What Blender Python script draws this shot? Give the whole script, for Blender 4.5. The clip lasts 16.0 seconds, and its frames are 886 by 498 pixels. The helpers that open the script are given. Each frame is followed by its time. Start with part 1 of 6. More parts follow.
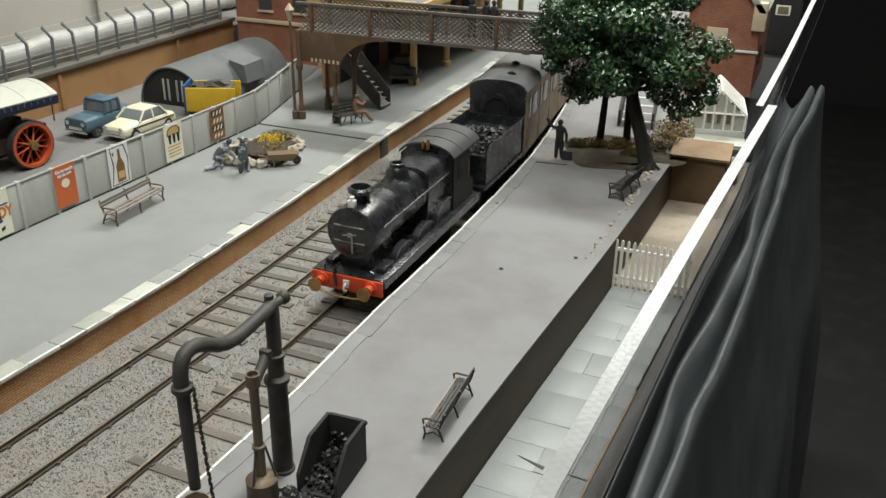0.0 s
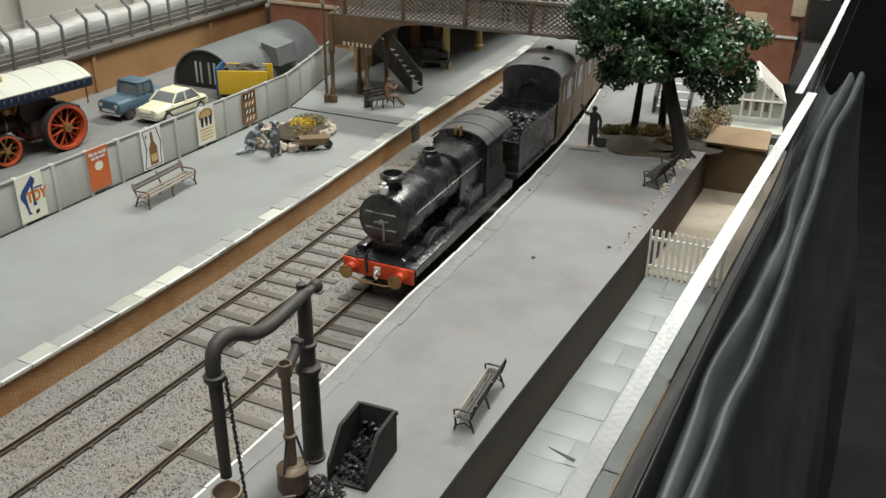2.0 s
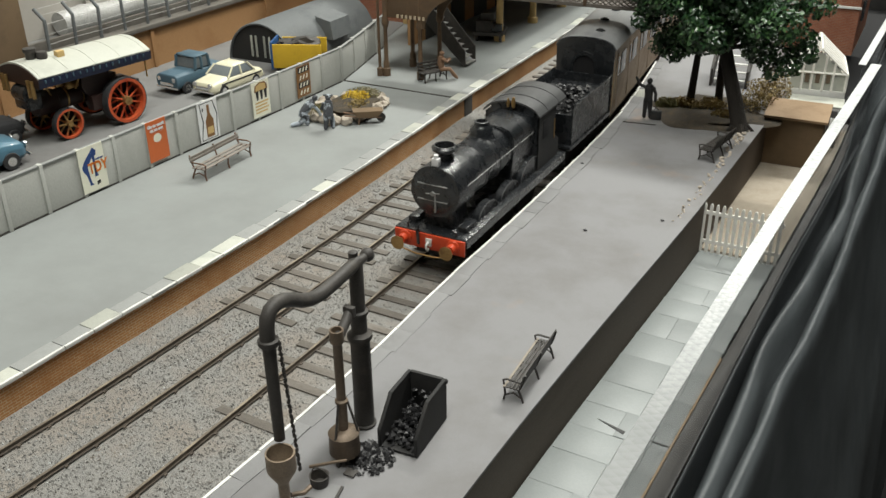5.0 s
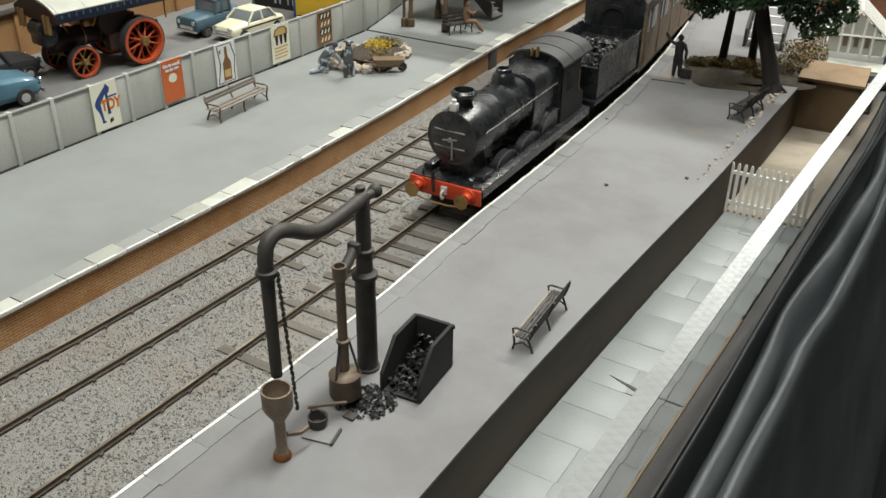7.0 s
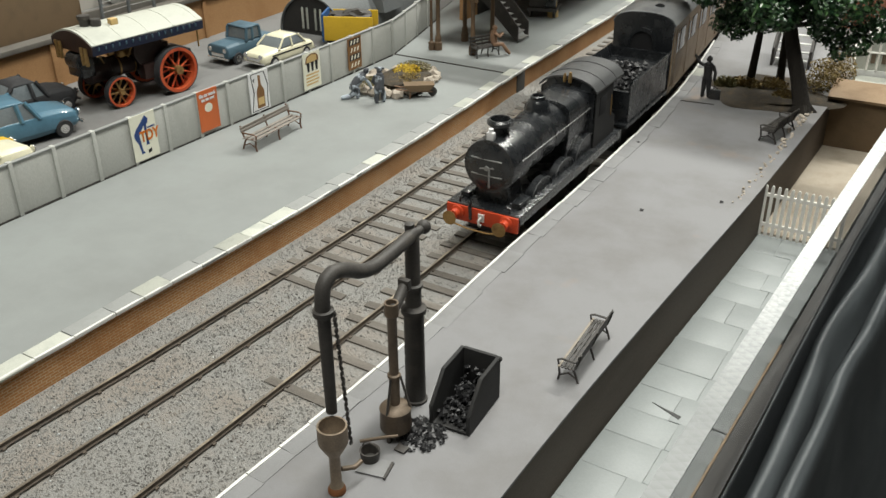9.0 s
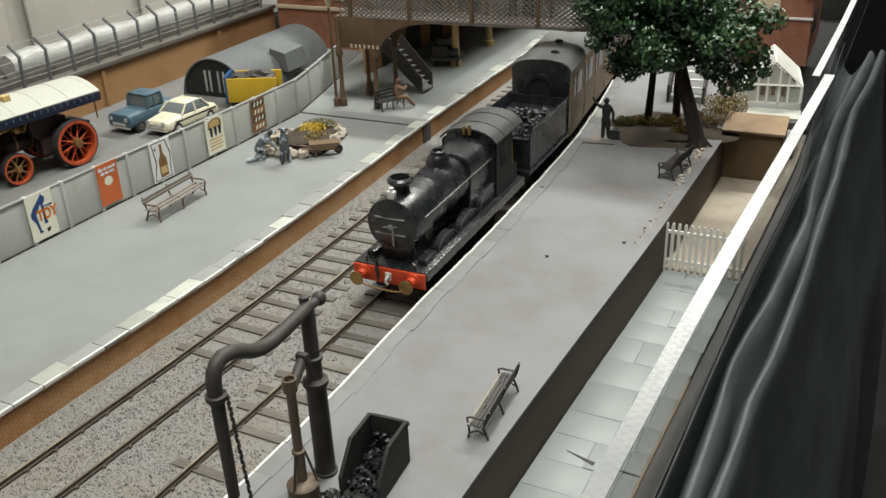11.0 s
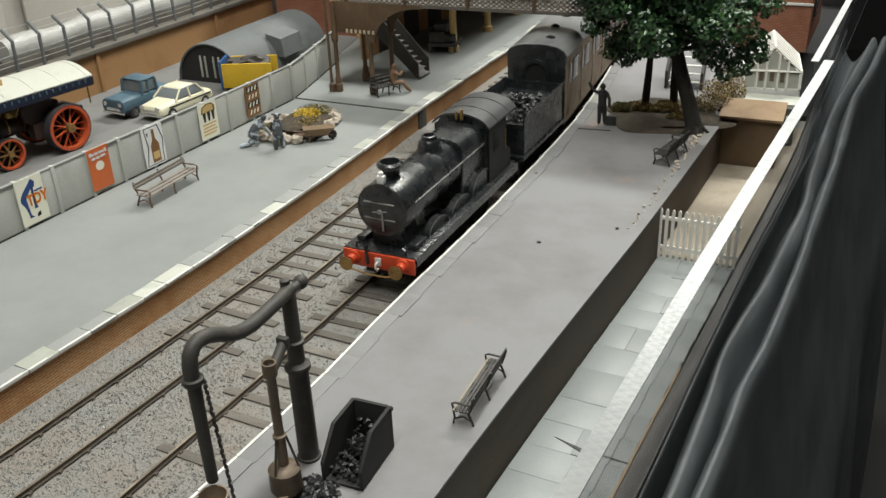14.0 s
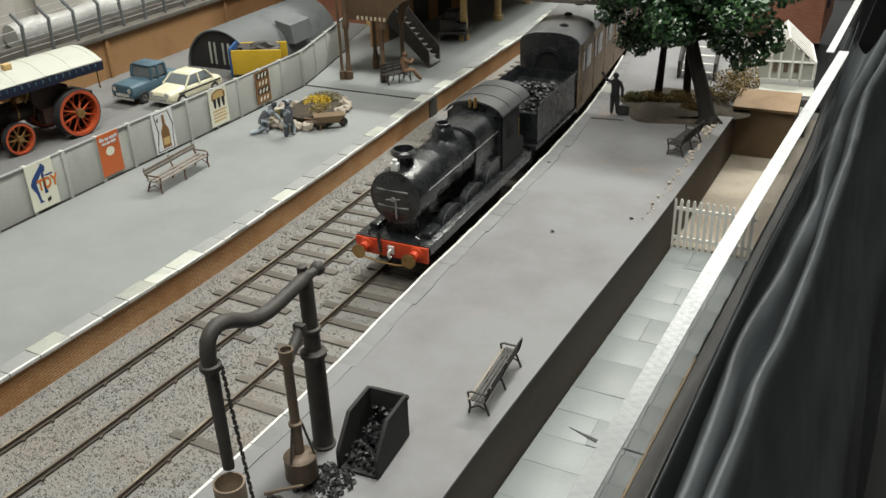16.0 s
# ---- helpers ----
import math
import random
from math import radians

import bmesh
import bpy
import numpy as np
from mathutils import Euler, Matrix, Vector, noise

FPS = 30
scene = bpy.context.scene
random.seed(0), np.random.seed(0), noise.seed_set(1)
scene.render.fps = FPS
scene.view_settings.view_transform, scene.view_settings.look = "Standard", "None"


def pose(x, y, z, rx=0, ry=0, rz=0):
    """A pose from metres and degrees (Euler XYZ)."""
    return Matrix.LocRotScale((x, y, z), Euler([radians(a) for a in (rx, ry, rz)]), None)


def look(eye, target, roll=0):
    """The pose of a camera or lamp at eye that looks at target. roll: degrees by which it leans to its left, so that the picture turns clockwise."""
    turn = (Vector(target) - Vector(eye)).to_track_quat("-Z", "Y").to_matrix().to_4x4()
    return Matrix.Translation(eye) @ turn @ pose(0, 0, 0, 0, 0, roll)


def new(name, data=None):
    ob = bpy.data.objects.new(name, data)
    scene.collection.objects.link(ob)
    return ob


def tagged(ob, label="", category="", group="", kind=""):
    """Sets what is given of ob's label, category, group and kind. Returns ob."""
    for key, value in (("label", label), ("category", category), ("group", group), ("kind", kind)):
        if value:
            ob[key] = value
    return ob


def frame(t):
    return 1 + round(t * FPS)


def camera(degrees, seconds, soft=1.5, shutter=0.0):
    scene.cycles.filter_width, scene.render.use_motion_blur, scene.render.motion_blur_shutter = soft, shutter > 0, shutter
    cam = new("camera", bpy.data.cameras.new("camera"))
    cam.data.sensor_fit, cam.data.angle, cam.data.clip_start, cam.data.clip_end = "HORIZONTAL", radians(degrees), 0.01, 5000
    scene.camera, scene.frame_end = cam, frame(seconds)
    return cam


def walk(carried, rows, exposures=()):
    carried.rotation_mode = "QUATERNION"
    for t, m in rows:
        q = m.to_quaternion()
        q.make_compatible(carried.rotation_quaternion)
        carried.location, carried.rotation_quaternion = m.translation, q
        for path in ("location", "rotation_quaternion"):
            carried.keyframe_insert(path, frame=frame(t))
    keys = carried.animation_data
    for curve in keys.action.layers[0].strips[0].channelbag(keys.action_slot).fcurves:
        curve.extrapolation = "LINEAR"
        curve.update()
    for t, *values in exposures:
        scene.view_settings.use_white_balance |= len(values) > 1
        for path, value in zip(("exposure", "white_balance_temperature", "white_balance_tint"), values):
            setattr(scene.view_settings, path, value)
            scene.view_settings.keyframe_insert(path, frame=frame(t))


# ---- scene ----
# A 7 mm scale model railway layout. All plan numbers are in layout units of 15.5 mm; z = 0 is the platform surface.
from itertools import product

U = 0.0155
cam = camera(52.0, 16.0, soft=1.5)
PATH = [
    (0, (0.02, -0.002, 17.832), (-0.672, 1.677, 16.993), 0.8),
    (0.5, (0.112, 0.215, 17.973), (-0.587, 1.895, 17.142), 0.8),
    (1, (0.044, 0.36, 17.861), (-0.655, 2.027, 17.004), 1.2),
    (1.5, (-0.201, 0.283, 17.988), (-0.934, 1.932, 17.126), 0.7),
    (2, (-0.293, 0.289, 17.887), (-1.034, 1.928, 17.013), 0.7),
    (2.5, (-0.222, 0.164, 17.736), (-0.971, 1.79, 16.843), 0.7),
    (3, (-0.519, 0.17, 17.635), (-1.275, 1.781, 16.722), 0.6),
    (3.5, (-0.612, -0.074, 17.636), (-1.394, 1.524, 16.722), 0.6),
    (4, (-0.661, 0.02, 17.798), (-1.454, 1.611, 16.882), 0.4),
    (4.2, (-0.572, -0.038, 17.803), (-1.374, 1.547, 16.884), 0.2),
    (6.3, (0.088, 0.478, 17.351), (-0.786, 2.016, 16.417), -0.4),
    (6.5, (-0.053, 0.464, 17.038), (-0.921, 1.997, 16.091), 0.2),
    (7, (-0.078, 0.786, 16.518), (-0.942, 2.301, 15.539), 0.8),
    (7.5, (-0.066, 0.757, 16.652), (-0.934, 2.277, 15.686), 0.6),
    (8, (-0.371, 0.59, 16.954), (-1.248, 2.105, 15.987), 0.3),
    (8.5, (-0.535, 0.267, 17.426), (-1.438, 1.782, 16.483), -0.2),
    (9, (-0.86, 0.327, 17.27), (-1.76, 1.834, 16.313), -0.4),
    (9.5, (-0.27, 0.638, 17.425), (-1.147, 2.185, 16.51), -0.1),
    (9.7, (-0.149, 0.791, 17.868), (-1.001, 2.37, 16.984), -0.3),
    (11.8, (0.166, 1.394, 17.916), (-0.617, 3.005, 17.026), -2.5),
    (12, (0.291, 1.493, 17.883), (-0.491, 3.103, 16.991), -2.5),
    (12.5, (0.361, 1.48, 17.77), (-0.427, 3.08, 16.865), -2.5),
    (13, (0.479, 1.442, 17.934), (-0.313, 3.048, 17.043), -2.4),
    (13.5, (0.606, 1.511, 17.885), (-0.182, 3.117, 16.99), -2.3),
    (14, (0.455, 1.554, 17.614), (-0.342, 3.151, 16.711), -2.4),
    (14.5, (-0.176, 1.456, 17.014), (-0.974, 3.035, 16.082), -1.6),
    (15, (0.085, 1.595, 17.288), (-0.715, 3.177, 16.363), -2.2),
    (15.5, (0.079, 1.603, 17.419), (-0.718, 3.187, 16.494), -2.2),
    (16, (-0.03, 1.542, 17.42), (-0.829, 3.128, 16.499), -2.0),
]
walk(cam, [(t, look(Vector(eye) * U, Vector(target) * U, roll)) for t, eye, target, roll in PATH],
     exposures=((0.0, 0.02), (4.2, 0.03), (6.5, 0.05), (9.0, 0.09), (9.7, 0.08), (11.8, 0.0), (16.0, 0.02)))

# ---- light: a hall with a pale ceiling and fluorescent battens ----
world = bpy.data.worlds.new("hall_air")
scene.world = world
world.use_nodes = True
world.node_tree.nodes["Background"].inputs[0].default_value = (0.75, 0.85, 1.0, 1)
world.node_tree.nodes["Background"].inputs[1].default_value = 0.05
scene.view_settings.exposure = 0.0


def batten(x, y, z, length, width, power, colour, turn=0.0):
    lamp = bpy.data.lights.new("batten_light", "AREA")
    lamp.shape, lamp.size, lamp.size_y, lamp.energy, lamp.color = "RECTANGLE", width, length, power, colour
    ob = new("batten_light", lamp)
    ob.matrix_world = pose(x, y, z, 0, 0, turn)
    return ob


BATTENS = [(-0.12, 0.22, 1.62, 1.4, 0.14, 27.0, 0), (-0.20, 1.85, 1.62, 1.4, 0.14, 56.0, 90), (0.2, 0.25, 1.62, 1.4, 0.14, 8.0, 0)]
for bx, by, bz, bl, bw, bp, turn in BATTENS:
    batten(bx, by, bz, bl, bw, bp, (0.975, 0.975, 0.905), turn)

# ---- materials ----


def nodes_of(name):
    m = bpy.data.materials.new(name)
    m.use_nodes = True
    t = m.node_tree
    return m, t, t.nodes["Principled BSDF"]


def noise_node(t, scale, detail=5, rough=0.6, stretch=None):
    geo = t.nodes.new("ShaderNodeNewGeometry")
    vec = geo.outputs["Position"]
    if stretch:
        mp = t.nodes.new("ShaderNodeMapping")
        mp.inputs["Scale"].default_value = stretch
        t.links.new(vec, mp.inputs["Vector"])
        vec = mp.outputs["Vector"]
    n = t.nodes.new("ShaderNodeTexNoise")
    n.inputs["Scale"].default_value, n.inputs["Detail"].default_value, n.inputs["Roughness"].default_value = scale, detail, rough
    t.links.new(vec, n.inputs["Vector"])
    return n.outputs["Fac"]


def ramp(t, fac, stops):
    r = t.nodes.new("ShaderNodeValToRGB")
    while len(r.color_ramp.elements) < len(stops):
        r.color_ramp.elements.new(0.5)
    for e, (p, c) in zip(r.color_ramp.elements, stops):
        e.position, e.color = p, (*c, 1)
    t.links.new(fac, r.inputs["Fac"])
    return r.outputs["Color"]


def mixed(t, fac, a, b, mode="MIX"):
    m = t.nodes.new("ShaderNodeMix")
    m.data_type, m.blend_type = "RGBA", mode
    for sock, val in ((m.inputs["Factor"], fac), (m.inputs["A"], a), (m.inputs["B"], b)):
        if isinstance(val, (int, float)):
            sock.default_value = val
        elif isinstance(val, tuple):
            sock.default_value = (*val, 1)
        else:
            t.links.new(val, sock)
    return m.outputs["Result"]


def shade(c, k):
    return tuple(min(1.0, v * k) for v in c)


def surface(name, base, dirt=None, fine=900, coarse=45, rough=0.7, metal=0.0, bump=0.15, vary=0.18, dirt_at=(0.5, 0.72), per_piece=0.0,
            stretch=None, spec=0.35, coat=0.0, bump_size=0.0006, blotch=None):
    """A painted or raw surface: fine grain, coarse staining, relief, and a tint of its own for each piece."""
    m, t, b = nodes_of(name)
    f, c = noise_node(t, fine, 4, 0.65, stretch), noise_node(t, coarse, 6, 0.62, stretch)
    col = ramp(t, f, [(0.3, shade(base, 1 - vary)), (0.7, shade(base, 1 + vary))])
    if dirt:
        mask = ramp(t, c, [(dirt_at[0], (0, 0, 0)), (dirt_at[1], (1, 1, 1))])
        col = mixed(t, mask, col, dirt)
    else:
        col = mixed(t, 0.5, col, ramp(t, c, [(0.35, shade(base, 1 - vary)), (0.65, shade(base, 1 + vary))]))
    if blotch:
        col = mixed(t, ramp(t, noise_node(t, 17, 3, 0.55), [(0.63, (0, 0, 0)), (0.74, (0.55,) * 3)]), col, blotch)
    if per_piece:
        info = t.nodes.new("ShaderNodeObjectInfo")
        col = mixed(t, 1.0, col, ramp(t, info.outputs["Random"], [(0.0, (1 - per_piece,) * 3), (1.0, (1.0, 1.0, 1.0))]), "MULTIPLY")
    t.links.new(col, b.inputs["Base Color"])
    b.inputs["Metallic"].default_value = metal
    b.inputs["Specular IOR Level"].default_value = spec
    b.inputs["Coat Weight"].default_value = coat
    rr = t.nodes.new("ShaderNodeMapRange")
    rr.inputs["To Min"].default_value, rr.inputs["To Max"].default_value = max(0.05, rough - 0.12), min(1.0, rough + 0.12)
    t.links.new(c, rr.inputs["Value"])
    t.links.new(rr.outputs["Result"], b.inputs["Roughness"])
    bp = t.nodes.new("ShaderNodeBump")
    bp.inputs["Strength"].default_value, bp.inputs["Distance"].default_value = bump, bump_size
    t.links.new(f, bp.inputs["Height"])
    t.links.new(bp.outputs["Normal"], b.inputs["Normal"])
    return m


def brickwork(name, brick_a, brick_b, mortar, stain, course=0.0017, length=0.0052, axis="yz"):
    m, t, b = nodes_of(name)
    geo = t.nodes.new("ShaderNodeNewGeometry")
    sep, com = t.nodes.new("ShaderNodeSeparateXYZ"), t.nodes.new("ShaderNodeCombineXYZ")
    t.links.new(geo.outputs["Position"], sep.inputs[0])
    if axis == "xyz":
        add = t.nodes.new("ShaderNodeMath")
        t.links.new(sep.outputs["X"], add.inputs[0])
        t.links.new(sep.outputs["Y"], add.inputs[1])
        t.links.new(add.outputs[0], com.inputs["X"])
    else:
        t.links.new(sep.outputs["Y"], com.inputs["X"])
    t.links.new(sep.outputs["Z"], com.inputs["Y"])
    k = t.nodes.new("ShaderNodeTexBrick")
    k.inputs["Scale"].default_value = 1.0
    k.inputs["Brick Width"].default_value, k.inputs["Row Height"].default_value = length, course
    k.inputs["Mortar Size"].default_value, k.inputs["Mortar Smooth"].default_value = course * 0.17, 0.25
    for sock, c in (("Color1", brick_a), ("Color2", brick_b), ("Mortar", mortar)):
        k.inputs[sock].default_value = (*c, 1)
    t.links.new(com.outputs[0], k.inputs["Vector"])
    c = noise_node(t, 38, 6, 0.65)
    col = mixed(t, ramp(t, c, [(0.45, (0, 0, 0)), (0.7, (0.75, 0.75, 0.75))]), k.outputs["Color"], stain)
    t.links.new(col, b.inputs["Base Color"])
    b.inputs["Roughness"].default_value, b.inputs["Specular IOR Level"].default_value = 0.8, 0.25
    bp = t.nodes.new("ShaderNodeBump")
    bp.inputs["Strength"].default_value, bp.inputs["Distance"].default_value, bp.invert = 0.5, 0.0003, True
    t.links.new(k.outputs["Fac"], bp.inputs["Height"])
    t.links.new(bp.outputs["Normal"], b.inputs["Normal"])
    return m


def glass(name, tint=(0.95, 0.97, 0.97), rough=0.03, alpha=0.18):
    """A thin clear sheet: mostly open, with a real glossy face."""
    m, t, b = nodes_of(name)
    b.inputs["Base Color"].default_value = (*tint, 1)
    b.inputs["Roughness"].default_value = rough
    b.inputs["Alpha"].default_value = alpha
    return m


M = dict(
    asphalt=surface("grey_platform_paint", (0.243, 0.258, 0.253), (0.20, 0.207, 0.202), fine=2400, coarse=11, rough=0.66, bump=0.14, vary=0.07, dirt_at=(0.40, 0.72)),
    asphalt_warm=surface("warm_grey_platform_paint", (0.204, 0.203, 0.208), (0.15, 0.143, 0.138), fine=2400, coarse=13, rough=0.64, bump=0.14, vary=0.07, dirt_at=(0.45, 0.74), blotch=(0.27, 0.19, 0.135)),
    soil=surface("dark_leaf_soil", (0.05, 0.041, 0.03), (0.095, 0.07, 0.042), fine=1800, coarse=150, rough=0.95, bump=0.8, vary=0.4),
    yard=surface("dark_yard_surface", (0.175, 0.175, 0.172), (0.13, 0.126, 0.122), fine=2400, coarse=14, rough=0.8, bump=0.2, vary=0.08),
    edging=surface("worn_white_edging", (0.52, 0.53, 0.47), (0.36, 0.38, 0.345), fine=1500, coarse=60, rough=0.6, per_piece=0.35, vary=0.1),
    edging_grey=surface("grey_green_edging", (0.30, 0.308, 0.30), (0.26, 0.268, 0.258), fine=1500, coarse=60, rough=0.6, per_piece=0.16, vary=0.1),
    edging_plain=surface("plain_grey_edging", (0.222, 0.222, 0.224), (0.19, 0.189, 0.188), fine=1500, coarse=40, rough=0.64, per_piece=0.09, vary=0.08),
    edging_side=surface("white_edging_side", (0.72, 0.72, 0.69), fine=1500, coarse=60, rough=0.6, per_piece=0.12),
    brick=brickwork("orange_brick_card", (0.40, 0.185, 0.065), (0.47, 0.23, 0.088), (0.54, 0.40, 0.25), (0.33, 0.145, 0.048)),
    redbrick=brickwork("red_brick_card", (0.26, 0.085, 0.045), (0.32, 0.11, 0.055), (0.30, 0.2, 0.15), (0.2, 0.07, 0.04), axis="xyz"),
    tanwall=surface("ochre_wall_card", (0.34, 0.19, 0.085), (0.26, 0.13, 0.055), fine=900, coarse=14, rough=0.85, vary=0.12),
    stone_trim=surface("buff_stone_trim", (0.55, 0.46, 0.33), (0.45, 0.36, 0.25), rough=0.75),
    ballast=surface("ballast_bed", (0.235, 0.23, 0.217), (0.245, 0.212, 0.18), fine=1300, coarse=24, rough=0.9, bump=0.7, vary=0.22, dirt_at=(0.45, 0.7), bump_size=0.0012),
    stone=surface("ballast_stone", (0.36, 0.36, 0.335), (0.13, 0.12, 0.11), fine=500, coarse=230, rough=0.8, vary=0.35),
    sleeper=surface("weathered_sleeper", (0.145, 0.13, 0.113), (0.20, 0.185, 0.165), fine=1600, coarse=120, rough=0.85, stretch=(0.3, 1, 1), per_piece=0.3, bump=0.4),
    rail=surface("rusty_rail_side", (0.13, 0.108, 0.088), (0.07, 0.06, 0.052), fine=900, coarse=80, rough=0.65, metal=0.3),
    railtop=surface("worn_rail_head", (0.2, 0.17, 0.135), (0.34, 0.29, 0.22), fine=900, coarse=40, rough=0.45, metal=0.5, dirt_at=(0.5, 0.62)),
    panel=surface("concrete_fence_panel", (0.49, 0.495, 0.465), (0.41, 0.415, 0.385), fine=1500, coarse=40, rough=0.8, stretch=(1, 1, 0.35), per_piece=0.12, vary=0.1),
    darkline=surface("dark_base_line", (0.05, 0.047, 0.042), fine=900, coarse=60, rough=0.9),
    brownwall=surface("brown_card_wall", (0.088, 0.067, 0.049), (0.066, 0.052, 0.039), fine=1200, coarse=30, rough=0.7, vary=0.15, stretch=(1, 0.3, 1)),
    coping=surface("grey_coping", (0.24, 0.235, 0.225), (0.17, 0.165, 0.155), fine=1500, coarse=40, rough=0.8),
    coping_dark=surface("dark_yard_coping", (0.13, 0.12, 0.105), (0.085, 0.075, 0.065), fine=1500, coarse=40, rough=0.8),
    navy=surface("navy_fascia", (0.018, 0.024, 0.05), (0.03, 0.03, 0.035), fine=900, coarse=90, rough=0.4),
    slab=surface("pale_road_slab", (0.248, 0.267, 0.265), (0.212, 0.23, 0.226), fine=900, coarse=24, rough=0.5, vary=0.05, per_piece=0.14, spec=0.5),
    slab_dark=surface("grey_path_edge", (0.24, 0.24, 0.237), (0.19, 0.19, 0.187), fine=900, coarse=30, rough=0.6, vary=0.06, per_piece=0.15),
    sand=surface("sandy_yard", (0.34, 0.295, 0.235), (0.26, 0.215, 0.165), fine=1400, coarse=45, rough=0.9, bump=0.5, vary=0.2),
    wood=surface("raw_wood_edge", (0.33, 0.22, 0.12), (0.22, 0.15, 0.09), fine=700, coarse=60, rough=0.7, stretch=(1, 0.15, 1)),
    board=surface("grey_board_edge", (0.085, 0.08, 0.075), (0.055, 0.052, 0.05), fine=700, coarse=60, rough=0.75),
    cloth=surface("black_drape_cloth", (0.064, 0.073, 0.078), (0.044, 0.052, 0.056), fine=2500, coarse=20, rough=0.46, bump=0.35, vary=0.25, spec=0.6),
    white=surface("white_plastic", (0.84, 0.82, 0.77), (0.72, 0.66, 0.56), fine=900, coarse=90, rough=0.5, vary=0.04, dirt_at=(0.58, 0.8)),
    iron=surface("dark_iron_paint", (0.052, 0.048, 0.044), (0.085, 0.075, 0.065), fine=1300, coarse=110, rough=0.55, vary=0.2, dirt_at=(0.52, 0.75)),
    iron_brown=surface("bronze_brown_iron", (0.16, 0.12, 0.085), (0.10, 0.08, 0.06), fine=1300, coarse=110, rough=0.5, metal=0.25),
    rust=surface("rust", (0.26, 0.10, 0.035), (0.16, 0.07, 0.03), fine=1600, coarse=200, rough=0.85),
    black=surface("loco_black", (0.014, 0.0155, 0.0175), (0.046, 0.047, 0.048), fine=1300, coarse=75, rough=0.27, vary=0.25, dirt_at=(0.5, 0.78), spec=0.75),
    black_dull=surface("dull_black", (0.024, 0.024, 0.024), (0.036, 0.034, 0.032), fine=1300, coarse=90, rough=0.75),
    cabroof=surface("dusty_cab_roof", (0.06, 0.061, 0.062), (0.034, 0.035, 0.037), fine=900, coarse=70, rough=0.36, vary=0.1, spec=0.6),
    worn=surface("worn_bare_metal", (0.30, 0.30, 0.29), (0.14, 0.14, 0.14), fine=900, coarse=160, rough=0.4, metal=0.3),
    roofgrey=surface("coach_roof_grey", (0.20, 0.205, 0.208), (0.12, 0.123, 0.128), fine=900, coarse=45, rough=0.33, vary=0.08, stretch=(1, 0.3, 1)),
    coachside=surface("coach_brown", (0.285, 0.205, 0.13), (0.20, 0.135, 0.085), fine=900, coarse=60, rough=0.5),
    red=surface("buffer_red", (0.55, 0.065, 0.022), (0.36, 0.035, 0.018), fine=900, coarse=90, rough=0.45, vary=0.08),
    brass=surface("dull_brass", (0.42, 0.27, 0.11), (0.22, 0.13, 0.06), fine=900, coarse=130, rough=0.4, metal=0.8),
    steel=surface("bright_steel", (0.72, 0.72, 0.70), (0.5, 0.5, 0.48), fine=900, coarse=130, rough=0.35, metal=0.25),
    coal=surface("coal", (0.016, 0.016, 0.017), (0.04, 0.04, 0.043), fine=800, coarse=250, rough=0.45, spec=0.5, vary=0.4),
    benchwood=surface("grey_bench_wood", (0.22, 0.195, 0.17), (0.15, 0.13, 0.11), fine=1200, coarse=100, rough=0.7),
    benchiron=surface("brown_bench_iron", (0.15, 0.085, 0.055), (0.09, 0.06, 0.045), fine=1200, coarse=100, rough=0.6),
    nissen=surface("corrugated_grey", (0.135, 0.145, 0.148), (0.09, 0.098, 0.102), fine=900, coarse=30, rough=0.65, vary=0.1),
    enginered=surface("wheel_red", (0.50, 0.088, 0.03), (0.34, 0.05, 0.02), fine=900, coarse=90, rough=0.5),
    maroon=surface("maroon_paint", (0.038, 0.021, 0.018), (0.026, 0.018, 0.017), fine=900, coarse=80, rough=0.35),
    tyre=surface("rubber", (0.03, 0.03, 0.032), (0.05, 0.05, 0.052), fine=900, coarse=90, rough=0.8),
    canopywhite=surface("canopy_cream", (0.50, 0.51, 0.45), (0.42, 0.43, 0.38), fine=700, coarse=40, rough=0.5, vary=0.04),
    blue=surface("blue_car_paint", (0.075, 0.165, 0.23), (0.06, 0.135, 0.19), fine=700, coarse=50, rough=0.35, vary=0.06, coat=0.3),
    slate=surface("slate_blue_paint", (0.07, 0.125, 0.165), (0.055, 0.095, 0.125), fine=700, coarse=50, rough=0.5, vary=0.08),
    cream=surface("cream_car_paint", (0.70, 0.67, 0.50), (0.62, 0.59, 0.43), fine=700, coarse=50, rough=0.3, vary=0.04, coat=0.3),
    yellow=surface("yellow_paint", (0.62, 0.40, 0.03), (0.5, 0.31, 0.03), fine=700, coarse=50, rough=0.5, vary=0.06),
    bluepanel=surface("deep_blue_panel", (0.02, 0.08, 0.22), (0.015, 0.06, 0.17), fine=700, coarse=50, rough=0.5),
    window=surface("dark_window", (0.05, 0.055, 0.06), fine=700, coarse=50, rough=0.15, vary=0.1, spec=0.6, bump=0.02),
    carglass=surface("car_window", (0.15, 0.17, 0.18), (0.10, 0.115, 0.125), fine=700, coarse=60, rough=0.18, vary=0.1, spec=0.6, bump=0.02),
    bronze=surface("pale_bronze", (0.25, 0.195, 0.14), (0.15, 0.115, 0.08), fine=1300, coarse=110, rough=0.5, metal=0.2),
    chrome=surface("chrome", (0.75, 0.75, 0.74), fine=700, coarse=50, rough=0.2, metal=0.9, vary=0.05, bump=0.02),
    bridge=surface("brown_bridge_paint", (0.115, 0.075, 0.045), (0.16, 0.10, 0.055), fine=900, coarse=60, rough=0.65),
